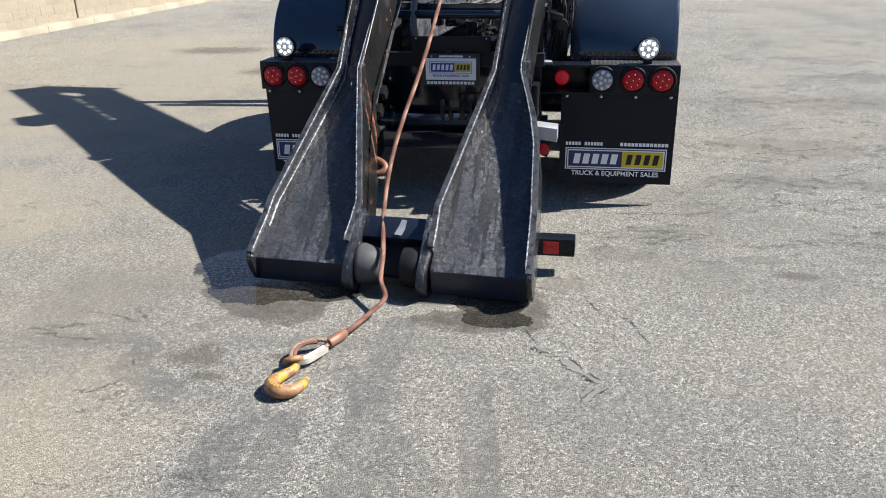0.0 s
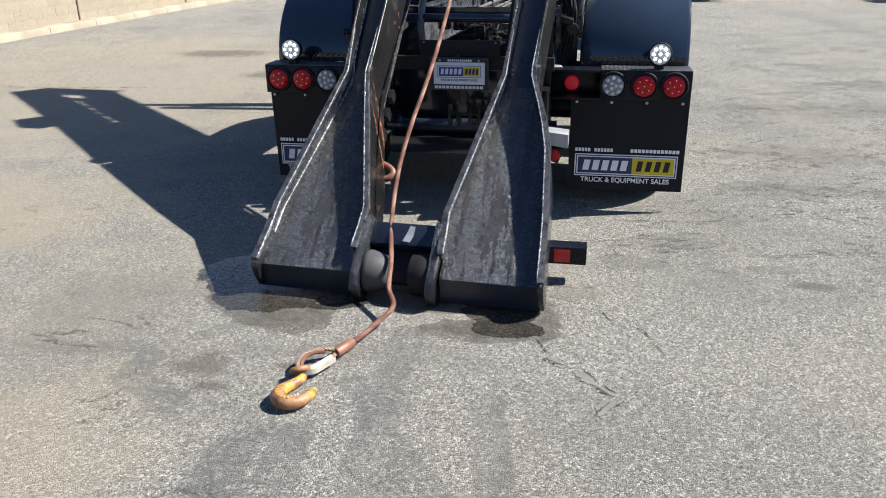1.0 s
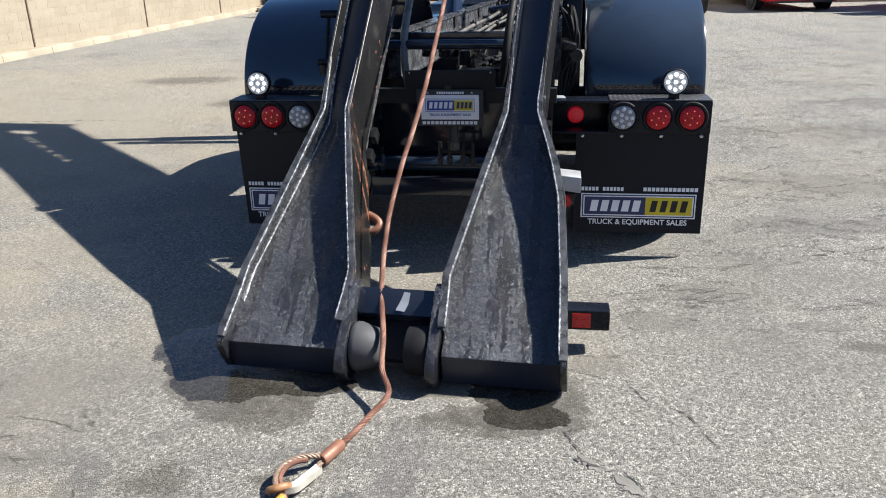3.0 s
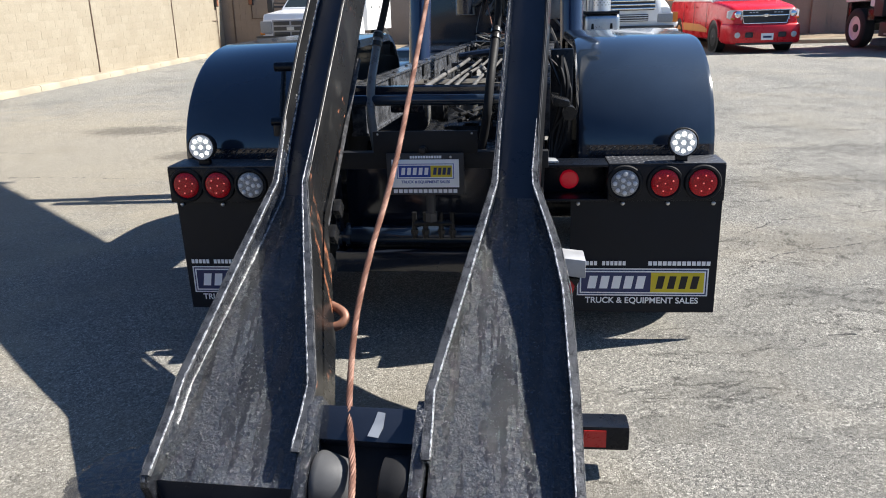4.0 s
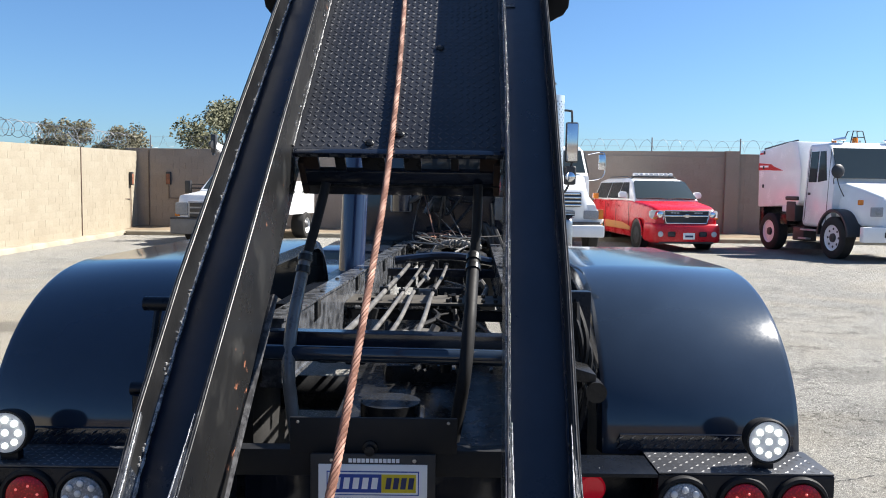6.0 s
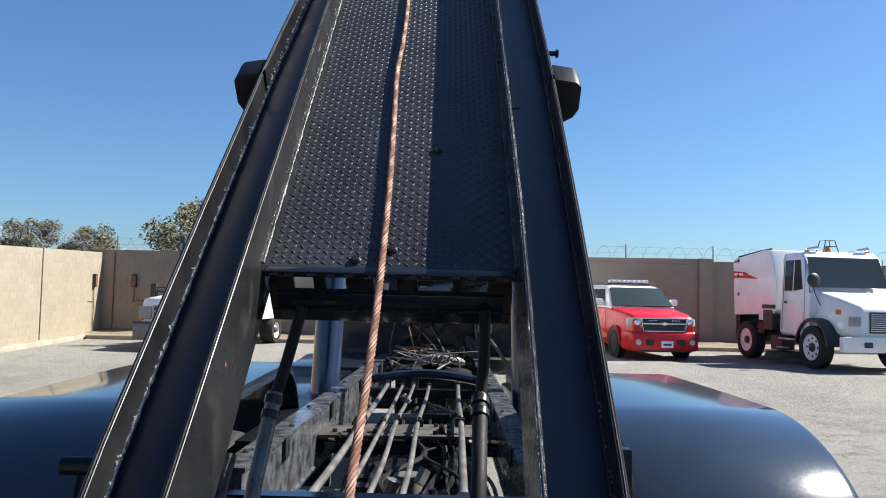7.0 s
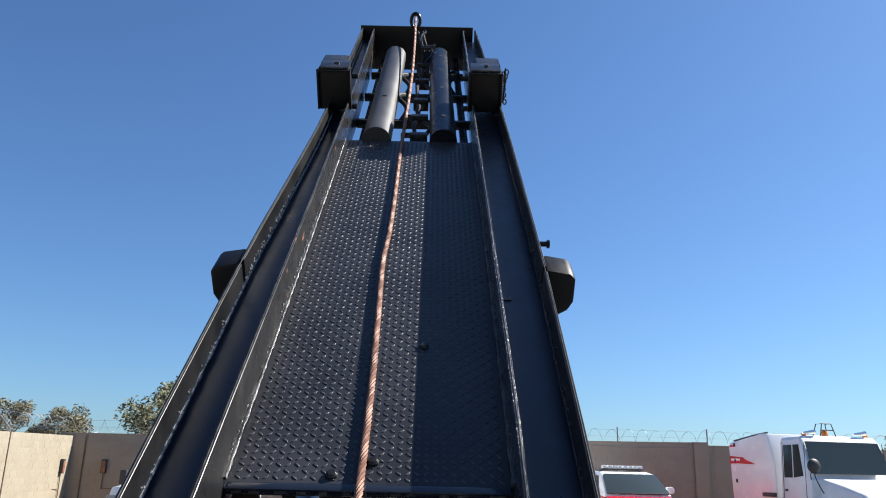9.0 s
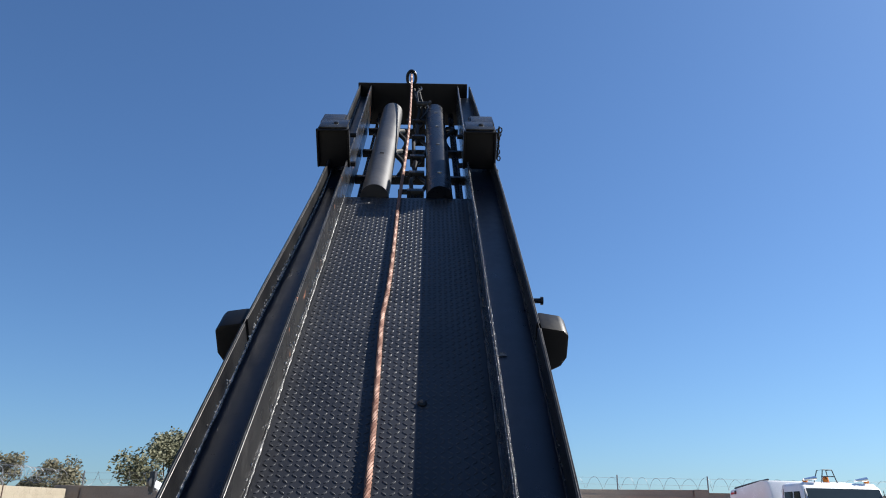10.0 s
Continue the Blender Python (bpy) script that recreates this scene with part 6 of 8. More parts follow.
        line = part("hydraulic_line", bm, M_TUBEGREY, TRUCK, "dusty grey hydraulic line")
        for y in (0.70, 2.32, 3.86):
            bm = B()
            box(bm, cp(x, y, z), (r * 3.4, 0.045, r * 3.2), bevel=0.005)
            cyl(bm, cp(x, y, z + r * 1.5), cp(x, y, z + r * 1.5 + 0.012), 0.008, seg=6)
            part("clamp", bm, M_DUSTY, line)
    bm = B()
    box(bm, cp(-0.02, 2.40, 0.935), (0.92, 0.34, 0.016), bevel=0.004)
    plate = part("mounting_plate", bm, M_DUSTPLATE, TRUCK, "dusty tan plate bolted across the frame")
    for x in (-0.40, -0.33, -0.20, 0.10, 0.17, 0.30, 0.37):
        for y in (2.29, 2.50):
            bm = B()
            c = cp(x, y, 0.943)
            cyl(bm, c, c + Vector((0, 0, 0.016)), 0.013, seg=6)
            part("bolt", bm, M_DUSTY, plate)
    for x, y in ((-0.268, 0.72), (0.222, 0.74), (-0.165, 0.70)):
        bm = B()
        box(bm, cp(x, y, 0.985), (0.075, 0.09, 0.075), bevel=0.01)
        cyl(bm, cp(x, y, 1.02), cp(x, y, 1.05), 0.022, seg=6)
        part("hose_block", bm, M_BLACK, TRUCK)
    for k in range(9):
        bm = B()
        x0 = rng.uniform(-0.3, 0.3)
        keys = [cp(x0 + rng.uniform(-0.12, 0.12), 0.9 + i * 0.55, 0.86 + 0.05 * rng.random()) for i in range(6)]
        tube(bm, smooth_path(keys, 40), rng.uniform(0.006, 0.013), 6)
        part("cable", bm, rng.choice([M_RUBBER, M_DUSTY, M_GREASY]), TRUCK)
    for k in range(14):
        bm = B()
        c = cp(rng.uniform(-0.33, 0.33), rng.uniform(1.0, 5.0), 0.86)
        if k % 2:
            cyl(bm, c - Vector((0, 0, 0.08)), c + Vector((0, 0, 0.05)), rng.uniform(0.03, 0.06), seg=14)
        else:
            box(bm, c, (rng.uniform(0.06, 0.16), rng.uniform(0.06, 0.16), rng.uniform(0.08, 0.16)), bevel=0.01)
        part("fitting", bm, rng.choice([M_DUSTY, M_GREASY, M_TUBEGREY, M_DUSTY]), TRUCK)
    # tangle of wires and air lines behind the cab, lying on a pale ribbed duct
    for k in range(21):
        bm = B()
        c = cp(rng.uniform(-0.22, 0.26), rng.uniform(4.5, 5.5), 1.06)
        keys = [c + Vector((rng.uniform(-0.24, 0.24), rng.uniform(-0.35, 0.35), rng.uniform(-0.03, 0.13))) for _ in range(6)]
        if k < 7:
            keys[-1] = cp(rng.uniform(-0.34, -0.02), 5.6, 1.34 + 0.35 * rng.random())
        tube(bm, smooth_path(keys, 34), rng.uniform(0.004, 0.008), 6)
        part("wire", bm, (M_PALEWIRE, M_RUBBER, M_TUBEGREY, M_FERRULE, M_RUBBER)[k % 5], TRUCK)
    pts = smooth_path([cp(-0.10, 4.75, 1.07), cp(0.04, 4.62, 1.12), cp(0.20, 4.70, 1.10), cp(0.26, 4.95, 1.06)], 60)
    bm = B()
    tube(bm, pts, [0.034 if i % 3 else 0.027 for i in range(60)], 12)
    part("ribbed_duct", bm, M_PALEWIRE, TRUCK, "pale ribbed duct")
    for x, y in ((-0.16, 4.55), (0.22, 4.35)):
        bm = B()
        lathe(bm, [(0, 0.11), (0.02, 0.12), (0.05, 0.11), (0.07, 0.07), (0.075, 0)], cp(x, y, 1.0), (0, 0, 1), 20)
        part("air_bag_cap", bm, M_DUSTY, TRUCK)
    bm = B()
    keys = [cp(-0.42, 4.25, 0.99), cp(-0.2, 4.25, 1.02), cp(0.0, 4.25, 1.035), cp(0.2, 4.25, 1.02), cp(0.38, 4.25, 0.99)]
    tube(bm, smooth_path(keys, 20), 0.035, 8)
    part("arched_cross_member", bm, M_BLACK, TRUCK)
    # brackets and bolts under the lines
    for k in range(16):
        bm = B()
        c = cp(rng.uniform(-0.36, 0.36), rng.uniform(0.9, 3.7), rng.uniform(0.88, 0.955))
        cyl(bm, c, c + Vector((rng.uniform(-0.05, 0.05), rng.uniform(-0.05, 0.05), 0.05)), rng.uniform(0.012, 0.03), seg=8)
        part("fitting", bm, rng.choice([M_DUSTY, M_TUBEGREY, M_GREASY]), TRUCK)
    # hanging hoses from the cross beam to the chassis
    for keys, r in (([(-0.268, 0.62, 1.60), (-0.30, 0.60, 1.46), (-0.330, 0.58, 1.345)], 0.017), ([(0.258, 0.62, 1.60), (0.255, 0.60, 1.46), (0.245, 0.58, 1.345)], 0.017)):
        bm = B()
        tube(bm, smooth_path(keys, 14), r, 12)
        part("hose_upper", bm, M_RUBBER, TRUCK)
    for keys, mat, lab in (([(-0.330, 0.58, 1.36), (-0.346, 0.53, 1.24), (-0.354, 0.43, 1.12), (-0.352, 0.37, 1.00), (-0.342, 0.36, 0.90), (-0.322, 0.34, 0.78)], M_HOSE, "thick grey sleeved hydraulic hose"), ([(0.245, 0.58, 1.36), (0.236, 0.48, 1.27), (0.224, 0.36, 1.16), (0.210, 0.29, 1.02), (0.196, 0.29, 0.92), (0.176, 0.29, 0.80)], M_RUBBER, "thick black hydraulic hose")):
        bm = B()
        tube(bm, smooth_path(keys, 28), 0.021, 14)
        h = part("hydraulic_hose", bm, mat, TRUCK, lab)
        for f in (0.02, 0.10):
            bm = B()
            a, b = Vector(keys[0]), Vector(keys[1])
            c = a.lerp(b, f * 4)
            cyl(bm, c, c + (b - a).normalized() * 0.022, 0.026, seg=16)
            part("hose_clip", bm, M_DUSTY, h)
    # lift cylinders
    for x in (-0.605, 0.64):
        bm = B()
        cyl(bm, cp(x, 3.15, 0.80), cp(x * 0.93, 3.45, 2.9), 0.088, seg=28)
        c = part("lift_cylinder", bm, M_NAVY, TRUCK, "navy-painted hydraulic lift cylinder")
        bm = B()
        cyl(bm, cp(x * 0.93, 3.45, 2.88), cp(x * 0.62, 3.70, 4.22), 0.055, seg=24)
        part("rod", bm, M_CHROME, c, "chromed piston rod")
    # wheels under the fenders
    for y in (0.62, 1.86):
        for x0, x1 in ((0.70, 0.93), (0.96, 1.19), (-0.93, -0.70), (-1.19, -0.96)):
            bm = B()
            w = x1 - x0
            lathe(bm, [(0, 0.30), (0.0, 0.46), (0.03, 0.50), (w / 2, 0.512), (w - 0.03, 0.50), (w, 0.46), (w, 0.30)], (x0 + 0.05 * y * 0.3, y, 0.51), (1, 0, 0), 36)
            wheel = part("wheel", bm, M_TYRE, TRUCK, "black dual truck tyre")
            bm = B()
            lathe(bm, [(0.02, 0.30), (0.03, 0.31), (w - 0.03, 0.31), (w - 0.02, 0.12), (w - 0.03, 0.0)], (x0 + 0.05 * y * 0.3, y, 0.51), (1, 0, 0), 24)
            part("rim", bm, M_GALV, wheel)
    bm = B()
    cyl(bm, cp(-0.95, 0.62, 0.51), cp(0.95, 0.62, 0.51), 0.09, seg=18)
    part("axle", bm, M_GREASY, TRUCK)
    bm = B()
    cyl(bm, cp(-0.95, 1.88, 0.51), cp(0.95, 1.88, 0.51), 0.09, seg=18)
    part("axle", bm, M_GREASY, TRUCK)
    # boxes added on the frame ahead of the wheels, mostly unseen, to keep light out below
    for c, size, mat, name in ((cp(-0.85, 3.7, 0.72), (0.55, 1.1, 0.55), M_BLACK, "shade_box"), (cp(-0.85, 5.1, 0.75), (0.6, 1.2, 0.6), M_BLACK, "shade_tank"), (cp(0.82, 3.7, 0.72), (0.5, 1.0, 0.55), M_BLACK, "shade_box"), (cp(0, 3.4, 0.52), (0.45, 1.6, 0.35), M_GREASY, "shade_block_mid"), (cp(0, 6.6, 0.62), (0.8, 1.6, 0.6), M_GREASY, "shade_block_front")):
        bm = B()
        box(bm, c, size, bevel=0.03)
        part(name, bm, mat, TRUCK)
    # latch frame on the street-side fender's inner end
    bm = B()
    for a, b in (((-0.725, 0.26, 1.215), (-0.735, 0.175, 0.965)), ((-0.670, 0.25, 1.215), (-0.680, 0.165, 0.965))):
        tube(bm, [a, b], 0.012, 8)
    cyl(bm, (-0.765, 0.255, 1.225), (-0.60, 0.255, 1.225), 0.022, seg=12)
    cyl(bm, (-0.775, 0.17, 0.985), (-0.60, 0.17, 0.985), 0.020, seg=12)
    cyl(bm, (-0.735, 0.15, 0.925), (-0.735, 0.15, 0.975), 0.03, seg=12)
    part("latch", bm, M_SATIN, TRUCK, "black latch on the fender's inner end")
    # brackets, cables between rail and kerb-side fender
    for k in range(7):
        bm = B()
        keys = [(0.50 + rng.uniform(-0.03, 0.05), 0.25 + rng.uniform(-0.05, 0.1), 1.25), (0.55 + rng.uniform(-0.03, 0.03), 0.20, 1.08 + rng.uniform(-0.05, 0.05)), (0.53 + rng.uniform(-0.04, 0.04), 0.22, 0.9), (0.5, 0.2, 0.75)]
        tube(bm, smooth_path(keys, 22), rng.uniform(0.006, 0.013), 6)
        part("cable", bm, rng.choice([M_RUBBER, M_GREASY, M_RUBBER]), TRUCK)
    bm = B()
    box(bm, (0.545, 0.30, 1.0), (0.10, 0.04, 0.55), bevel=0.006)
    part("side_plate", bm, M_SATIN, TRUCK)
    bm = B()
    prism(bm, [(0.50, 1.09), (0.57, 1.07), (0.57, 1.045), (0.50, 1.05)], lambda a, b, t: Vector((a, t, b)), 0.06, 0.30, bevel=0.003)
    cyl(bm, (0.57, 0.05, 1.02), (0.57, 0.12, 1.02), 0.03, seg=14)
    part("bracket", bm, M_GREASY, TRUCK)


chassis()


def cab():
    """Rear of the cab with its stack, mirror and air filter, seen past the hoist."""
    def c3(x, y, z):
        return cp(x, y, z)
    bm = B()
    ring = lambda y, w, z0, z1: [c3(-w, y, z0), c3(w, y, z0), c3(w, y, z1 - 0.12), c3(w - 0.12, y, z1), c3(-w + 0.12, y, z1), c3(-w, y, z1 - 0.12)]
    loft(bm, [ring(5.75, 0.94, 1.05, 2.5), ring(5.80, 0.97, 1.02, 2.62), ring(7.0, 0.97, 1.0, 2.66), ring(7.6, 0.95, 1.0, 2.3)])
    loft(bm, [ring(7.55, 0.90, 0.7, 1.75), ring(9.2, 0.70, 0.7, 1.55)])
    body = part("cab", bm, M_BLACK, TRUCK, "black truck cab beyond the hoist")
    bm = B()
    prism(bm, [(-0.5, 1.75), (0.5, 1.75), (0.5, 2.2), (-0.5, 2.2)], lambda a, b, t: c3(a, t, b), 5.735, 5.747, bevel=0.003)
    part("rear_window", bm, M_WINDOW, body)
    bm = B()
    prism(bm, [(-0.62, 1.35), (-0.42, 1.35), (-0.42, 1.60), (-0.62, 1.60)], lambda a, b, t: c3(a, t, b), 5.60, 5.73, bevel=0.01)
    part("battery_box", bm, M_GALV, body, "pale grey box on the cab back")
    bm = B()
    cyl(bm, c3(-0.50, 5.45, 1.36), c3(-0.50, 5.45, 1.62), 0.085, seg=24)
    f = part("air_filter", bm, M_BLACK, TRUCK, "gloss black filter canister")
    bm = B()
    cyl(bm, c3(-0.50, 5.45, 1.63), c3(-0.50, 5.45, 1.72), 0.09, seg=24)
    part("filter_head", bm, M_DARKPL, f)
    rng = random.Random(77)
    for k in range(18):
        bm = B()
        c = c3(rng.uniform(-0.35, 0.5), 5.35 + rng.uniform(0, 0.25), rng.uniform(1.05, 1.75))
        if k % 3 == 0:
            keys = [c + Vector((rng.uniform(-0.25, 0.25), 0, rng.uniform(-0.25, 0.25))) for _ in range(5)]
            tube(bm, smooth_path(keys, 24), rng.uniform(0.012, 0.03), 8)
        elif k % 3 == 1:
            cyl(bm, c - Vector((0.08, 0, 0)), c + Vector((0.1, 0, 0.02)), rng.uniform(0.04, 0.08), seg=16)
        else:
            box(bm, c, (rng.uniform(0.08, 0.2), 0.15, rng.uniform(0.08, 0.22)), bevel=0.015)
        part("engine_fitting", bm, rng.choice([M_GREASY, M_DARKPL, M_GREASY, M_DUSTY, M_HOSE]), TRUCK)
    # exhaust stack with its perforated guard
    x, y = 1.205, 5.3
    bm = B()
    tube(bm, smooth_path([(x - 0.115, y, 0.75), (x - 0.115, y, 1.4), (x - 0.115, y, 2.30), (x - 0.10, y - 0.01, 2.45), (x - 0.055, y - 0.04, 2.56), (x - 0.015, y - 0.06, 2.60)], 34), 0.042, 18, caps=False)
    tube(bm, smooth_path([(x - 0.10, y - 0.01, 2.45), (x - 0.055, y - 0.04, 2.56), (x - 0.015, y - 0.06, 2.60)], 12), 0.038, 18, caps=False)
    cyl(bm, (x, y, 0.8), (x, y, 2.44), 0.075, seg=24)
    st = part("exhaust_pipe", bm, M_STEEL, TRUCK, "bright steel exhaust stack with a chromed perforated guard")
    bm = B()
    seg, rows = 30, 46
    rings = [[Vector((x + 0.100 * math.cos(2 * math.pi * k / seg), y + 0.100 * math.sin(2 * math.pi * k / seg), 1.36 + 1.11 * i / rows)) for k in range(seg)] for i in range(rows + 1)]
    vs = [[bm.verts.new(p) for p in r] for r in rings]
    for i in range(rows):
        for k in range(seg):
            q = [vs[i][k], vs[i][(k + 1) % seg], vs[i + 1][(k + 1) % seg], vs[i + 1][k]]
            if 1 < i < rows - 2 and (i + k) % 2 == 0:
                c = sum((v.co for v in q), Vector()) / 4
                inner = [bm.verts.new(c + (v.co - c) * 0.55) for v in q]
                for a in range(4):
                    bm.faces.new((q[a], q[(a + 1) % 4], inner[(a + 1) % 4], inner[a]))
            else:
                bm.faces.new(q)
    part("heat_guard", bm, M_GUARD, st, "chromed perforated heat guard")
    # bright box and brackets below the stack
    bm = B()
    box(bm, (1.205, 5.35, 1.10), (0.36, 0.50, 0.46), bevel=0.05, seg=3)
    t = part("battery_box", bm, M_STEEL, TRUCK, "bright metal box below the stack")
    for dx in (-0.10, 0.09):
        bm = B()
        prism(bm, [(-0.04, 0.90), (0.04, 0.90), (0.010, 1.24), (-0.010, 1.24)], lambda a, b, t: Vector((1.205 + dx + a, t, b)), 5.088, 5.098)
        part("gusset", bm, M_SATIN, t, "black triangular bracket")
    bm = B()
    box(bm, (1.205, 5.30, 1.345), (0.34, 0.40, 0.03), bevel=0.008)
    part("mount_plate", bm, M_SATIN, t)
    # mirror on the kerb side
    bm = B()
    tube(bm, smooth_path([(1.22, 5.9, 2.38), (1.42, 5.75, 2.38), (1.450, 5.7, 2.30), (1.450, 5.7, 1.75), (1.38, 5.75, 1.55), (1.22, 5.9, 1.5)], 30), 0.011, 8)
    mi = part("mirror_arm", bm, M_DARKPL, TRUCK)
    bm = B()
    box(bm, (1.448, 5.68, 2.06), (0.125, 0.06, 0.40), bevel=0.02)
    part("mirror_head", bm, M_DARKPL, mi)
    bm = B()
    box(bm, (1.448, 5.648, 2.06), (0.105, 0.004, 0.37), bevel=0.001)
    part("mirror_glass", bm, M_CHROME, mi, "mirror glass")
    bm = B()
    box(bm, (1.440, 5.69, 1.735), (0.120, 0.05, 0.19), bevel=0.024, seg=3)
    part("wide_angle_mirror", bm, M_DARKPL, mi)
    bm = B()
    lathe(bm, [(0, 0.048), (0.006, 0.040), (0.010, 0)], (1.440, 5.664, 1.72), (0, -1, 0), 18)
    part("wide_angle_glass", bm, M_CHROME, mi, "small round mirror glass")
    # pale cabinet door side of the cab seen past the stack
    bm = B()
    box(bm, (1.10, 5.60, 1.95), (0.20, 0.10, 1.25), bevel=0.02)
    part("side_locker", bm, M_INK, TRUCK, "white side locker behind the stack")


cab()


# ---- winch cable with its hook ----
def winch_cable():
    e = thing("winch_cable", pose(0, 0, 0), "rusty steel winch cable with a yellow hook lying on the asphalt", "cable")
    keys = [hp(-0.034, 6.98, 0.10), hp(-0.030, 6.5, 0.03), hp(-0.028, 5.7, -0.03), hp(-0.034, 5.0, -0.08), hp(-0.045, 4.35, -0.115), hp(-0.050, 3.9, -0.128), hp(-0.046, 3.3, -0.130), hp(-0.047, 2.9, -0.130), hp(-0.055, 2.62, -0.130),
            hp(-0.042, 2.2, -0.130), hp(-0.030, 1.8, -0.130), hp(-0.024, 1.42, -0.130), hp(-0.020, 1.1, -0.112), hp(-0.022, 0.75, -0.085), hp(-0.024, 0.45, -0.06), hp(-0.030, 0.18, -0.045), hp(-0.048, -0.05, -0.04),
            hp(-0.078, -0.27, -0.04), hp(-0.096, -0.52, -0.04), hp(-0.076, -0.80, -0.02), hp(-0.024, -1.03, 0.03), hp(-0.002, -1.17, 0.055)]
    low = [(-0.068, -1.60, 0.075), (-0.112, -1.70, 0.045), (-0.150, -1.79, 0.030), (-0.180, -1.855, 0.026)]
    path = smooth_path(keys + [Vector(p) for p in low], 640)
    tangents = [(path[min(i + 1, len(path) - 1)] - path[max(i - 1, 0)]).normalized() for i in range(len(path))]
    lay, w, x = 0.105, 0.0, None
    frames = []
    for i, (p, d) in enumerate(zip(path, tangents)):
        if i:
            w += 2 * math.pi * (p - path[i - 1]).length / lay
        x = frame_axes(d)[0] if x is None else (x - d * x.dot(d)).normalized()
        frames.append((p, x, d.cross(x), w))
    bm = B()
    for k in range(6):
        ph = math.pi / 3 * k
        tube(bm, [p + 0.0068 * (math.cos(a + ph) * xx + math.sin(a + ph) * yy) for p, xx, yy, a in frames], 0.0044, 5)
    tube(bm, path[::4], 0.005, 5)
    part("wire_rope", bm, M_ROPE, e, "twisted rusty wire rope")
    # ferrule, eye, thimble
    a, b = Vector((-0.174, -1.842, 0.026)), Vector((-0.212, -1.936, 0.026))
    bm = B()
    tube(bm, [a, a.lerp(b, 0.06), a.lerp(b, 0.94), b], [0.017, 0.021, 0.021, 0.018], 18)
    part("ferrule", bm, M_FERRULE, e, "copper-brown pressed ferrule")
    eye = [Vector(p) for p in ((-0.212, -1.926, 0.034), (-0.245, -1.942, 0.044), (-0.284, -1.966, 0.048), (-0.312, -2.004, 0.046), (-0.316, -2.056, 0.040), (-0.296, -2.094, 0.030), (-0.262, -2.086, 0.022), (-0.232, -2.022, 0.020), (-0.212, -1.940, 0.022))]
    bm = B()
    pts = smooth_path(eye, 70)
    for k in range(4):
        ph = math.pi / 2 * k
        q = []
        for i, p in enumerate(pts):
            t = (pts[min(i + 1, 69)] - pts[max(i - 1, 0)]).normalized()
            xx, yy = frame_axes(t)
            q.append(p + 0.0055 * (math.cos(i * 0.55 + ph) * xx + math.sin(i * 0.55 + ph) * yy))
        tube(bm, q, 0.0047, 6)
    part("rope_eye", bm, M_EYE, e, "rubbed pale strands of the eye")
    bm = B()
    liner = smooth_path([Vector(p) for p in ((-0.205, -1.982, 0.030), (-0.226, -2.030, 0.030), (-0.252, -2.080, 0.030), (-0.282, -2.098, 0.034))], 18)
    loft(bm, [[p + Vector((0.80 * a, 0.45 * -a, c)) for a, c in ((-0.014, 0.012), (-0.008, 0.005), (0.008, 0.005), (0.014, 0.012), (0.014, -0.010), (-0.014, -0.010))] for p in liner])
    part("thimble", bm, M_THIMBLE, e, "worn pale galvanised thimble", angle=30)
    bm = B()
    cen = Vector((-0.268, -2.022, 0.036))
    tube(bm, [cen + (p - cen) * 0.78 for p in pts[8:50]], 0.0085, 8)
    part("thimble_lip", bm, M_ROPE, e)
    # hook: eye, shank, bowl and tip
    ring = Vector((-0.294, -2.094, 0.036))
    bm = B()
    tube(bm, [ring + 0.027 * (math.cos(t) * Vector((0.95, 0.20, 0.25)) + math.sin(t) * Vector((-0.20, -0.80, 0.50))) for t in [2 * math.pi * i / 24 for i in range(24)]], 0.0115, 12, closed=True)
    part("hook_eye", bm, M_HOOK, e, "rusty forged eye of the hook")
    bm = B()
    bowl = [Vector(p) for p in ((-0.272, -2.118, 0.026), (-0.280, -2.150, 0.025), (-0.300, -2.186, 0.025), (-0.316, -2.228, 0.027), (-0.312, -2.270, 0.029), (-0.274, -2.299, 0.029), (-0.232, -2.283, 0.027), (-0.212, -2.234, 0.023), (-0.207, -2.190, 0.021))]
    fine = smooth_path(bowl, 60)
    prof = [(0.0, 0.014), (0.12, 0.016), (0.25, 0.019), (0.42, 0.024), (0.6, 0.026), (0.75, 0.022), (0.88, 0.017), (0.96, 0.013), (1.0, 0.009)]
    tube(bm, fine, [lerp_keys(i / 59, prof) for i in range(60)], 16)
    hook = part("hook", bm, M_HOOK, e, "rusty steel hook with worn yellow paint")
    # yellow paint left on the shank and the tip
    for i0, i1, lift in ((2, 26, 0.0007), (50, 60, 0.0007)):
        bm = B()
        tube(bm, fine[i0:i1], [lerp_keys(i / 59, prof) + lift for i in range(i0, i1)], 16)
        part("paint_remnant", bm, M_HOOKPAINT, hook, "chipped yellow paint")
    # worn raised marks on the bowl
    bm = B()
    for k in range(7):
        p, q = fine[27 + k * 2], fine[28 + k * 2]
        d = (q - p).normalized()
        c = p + Vector((0, 0, 0.0250))
        box(bm, (0, 0, 0), (0.007, 0.016, 0.002), Matrix.Translation(c) @ d.to_track_quat("X", "Z").to_matrix().to_4x4(), bevel=0.0006, seg=1)
    part("raised_mark", bm, M_YELLOWWORN, hook, "worn yellow raised marks")


winch_cable()


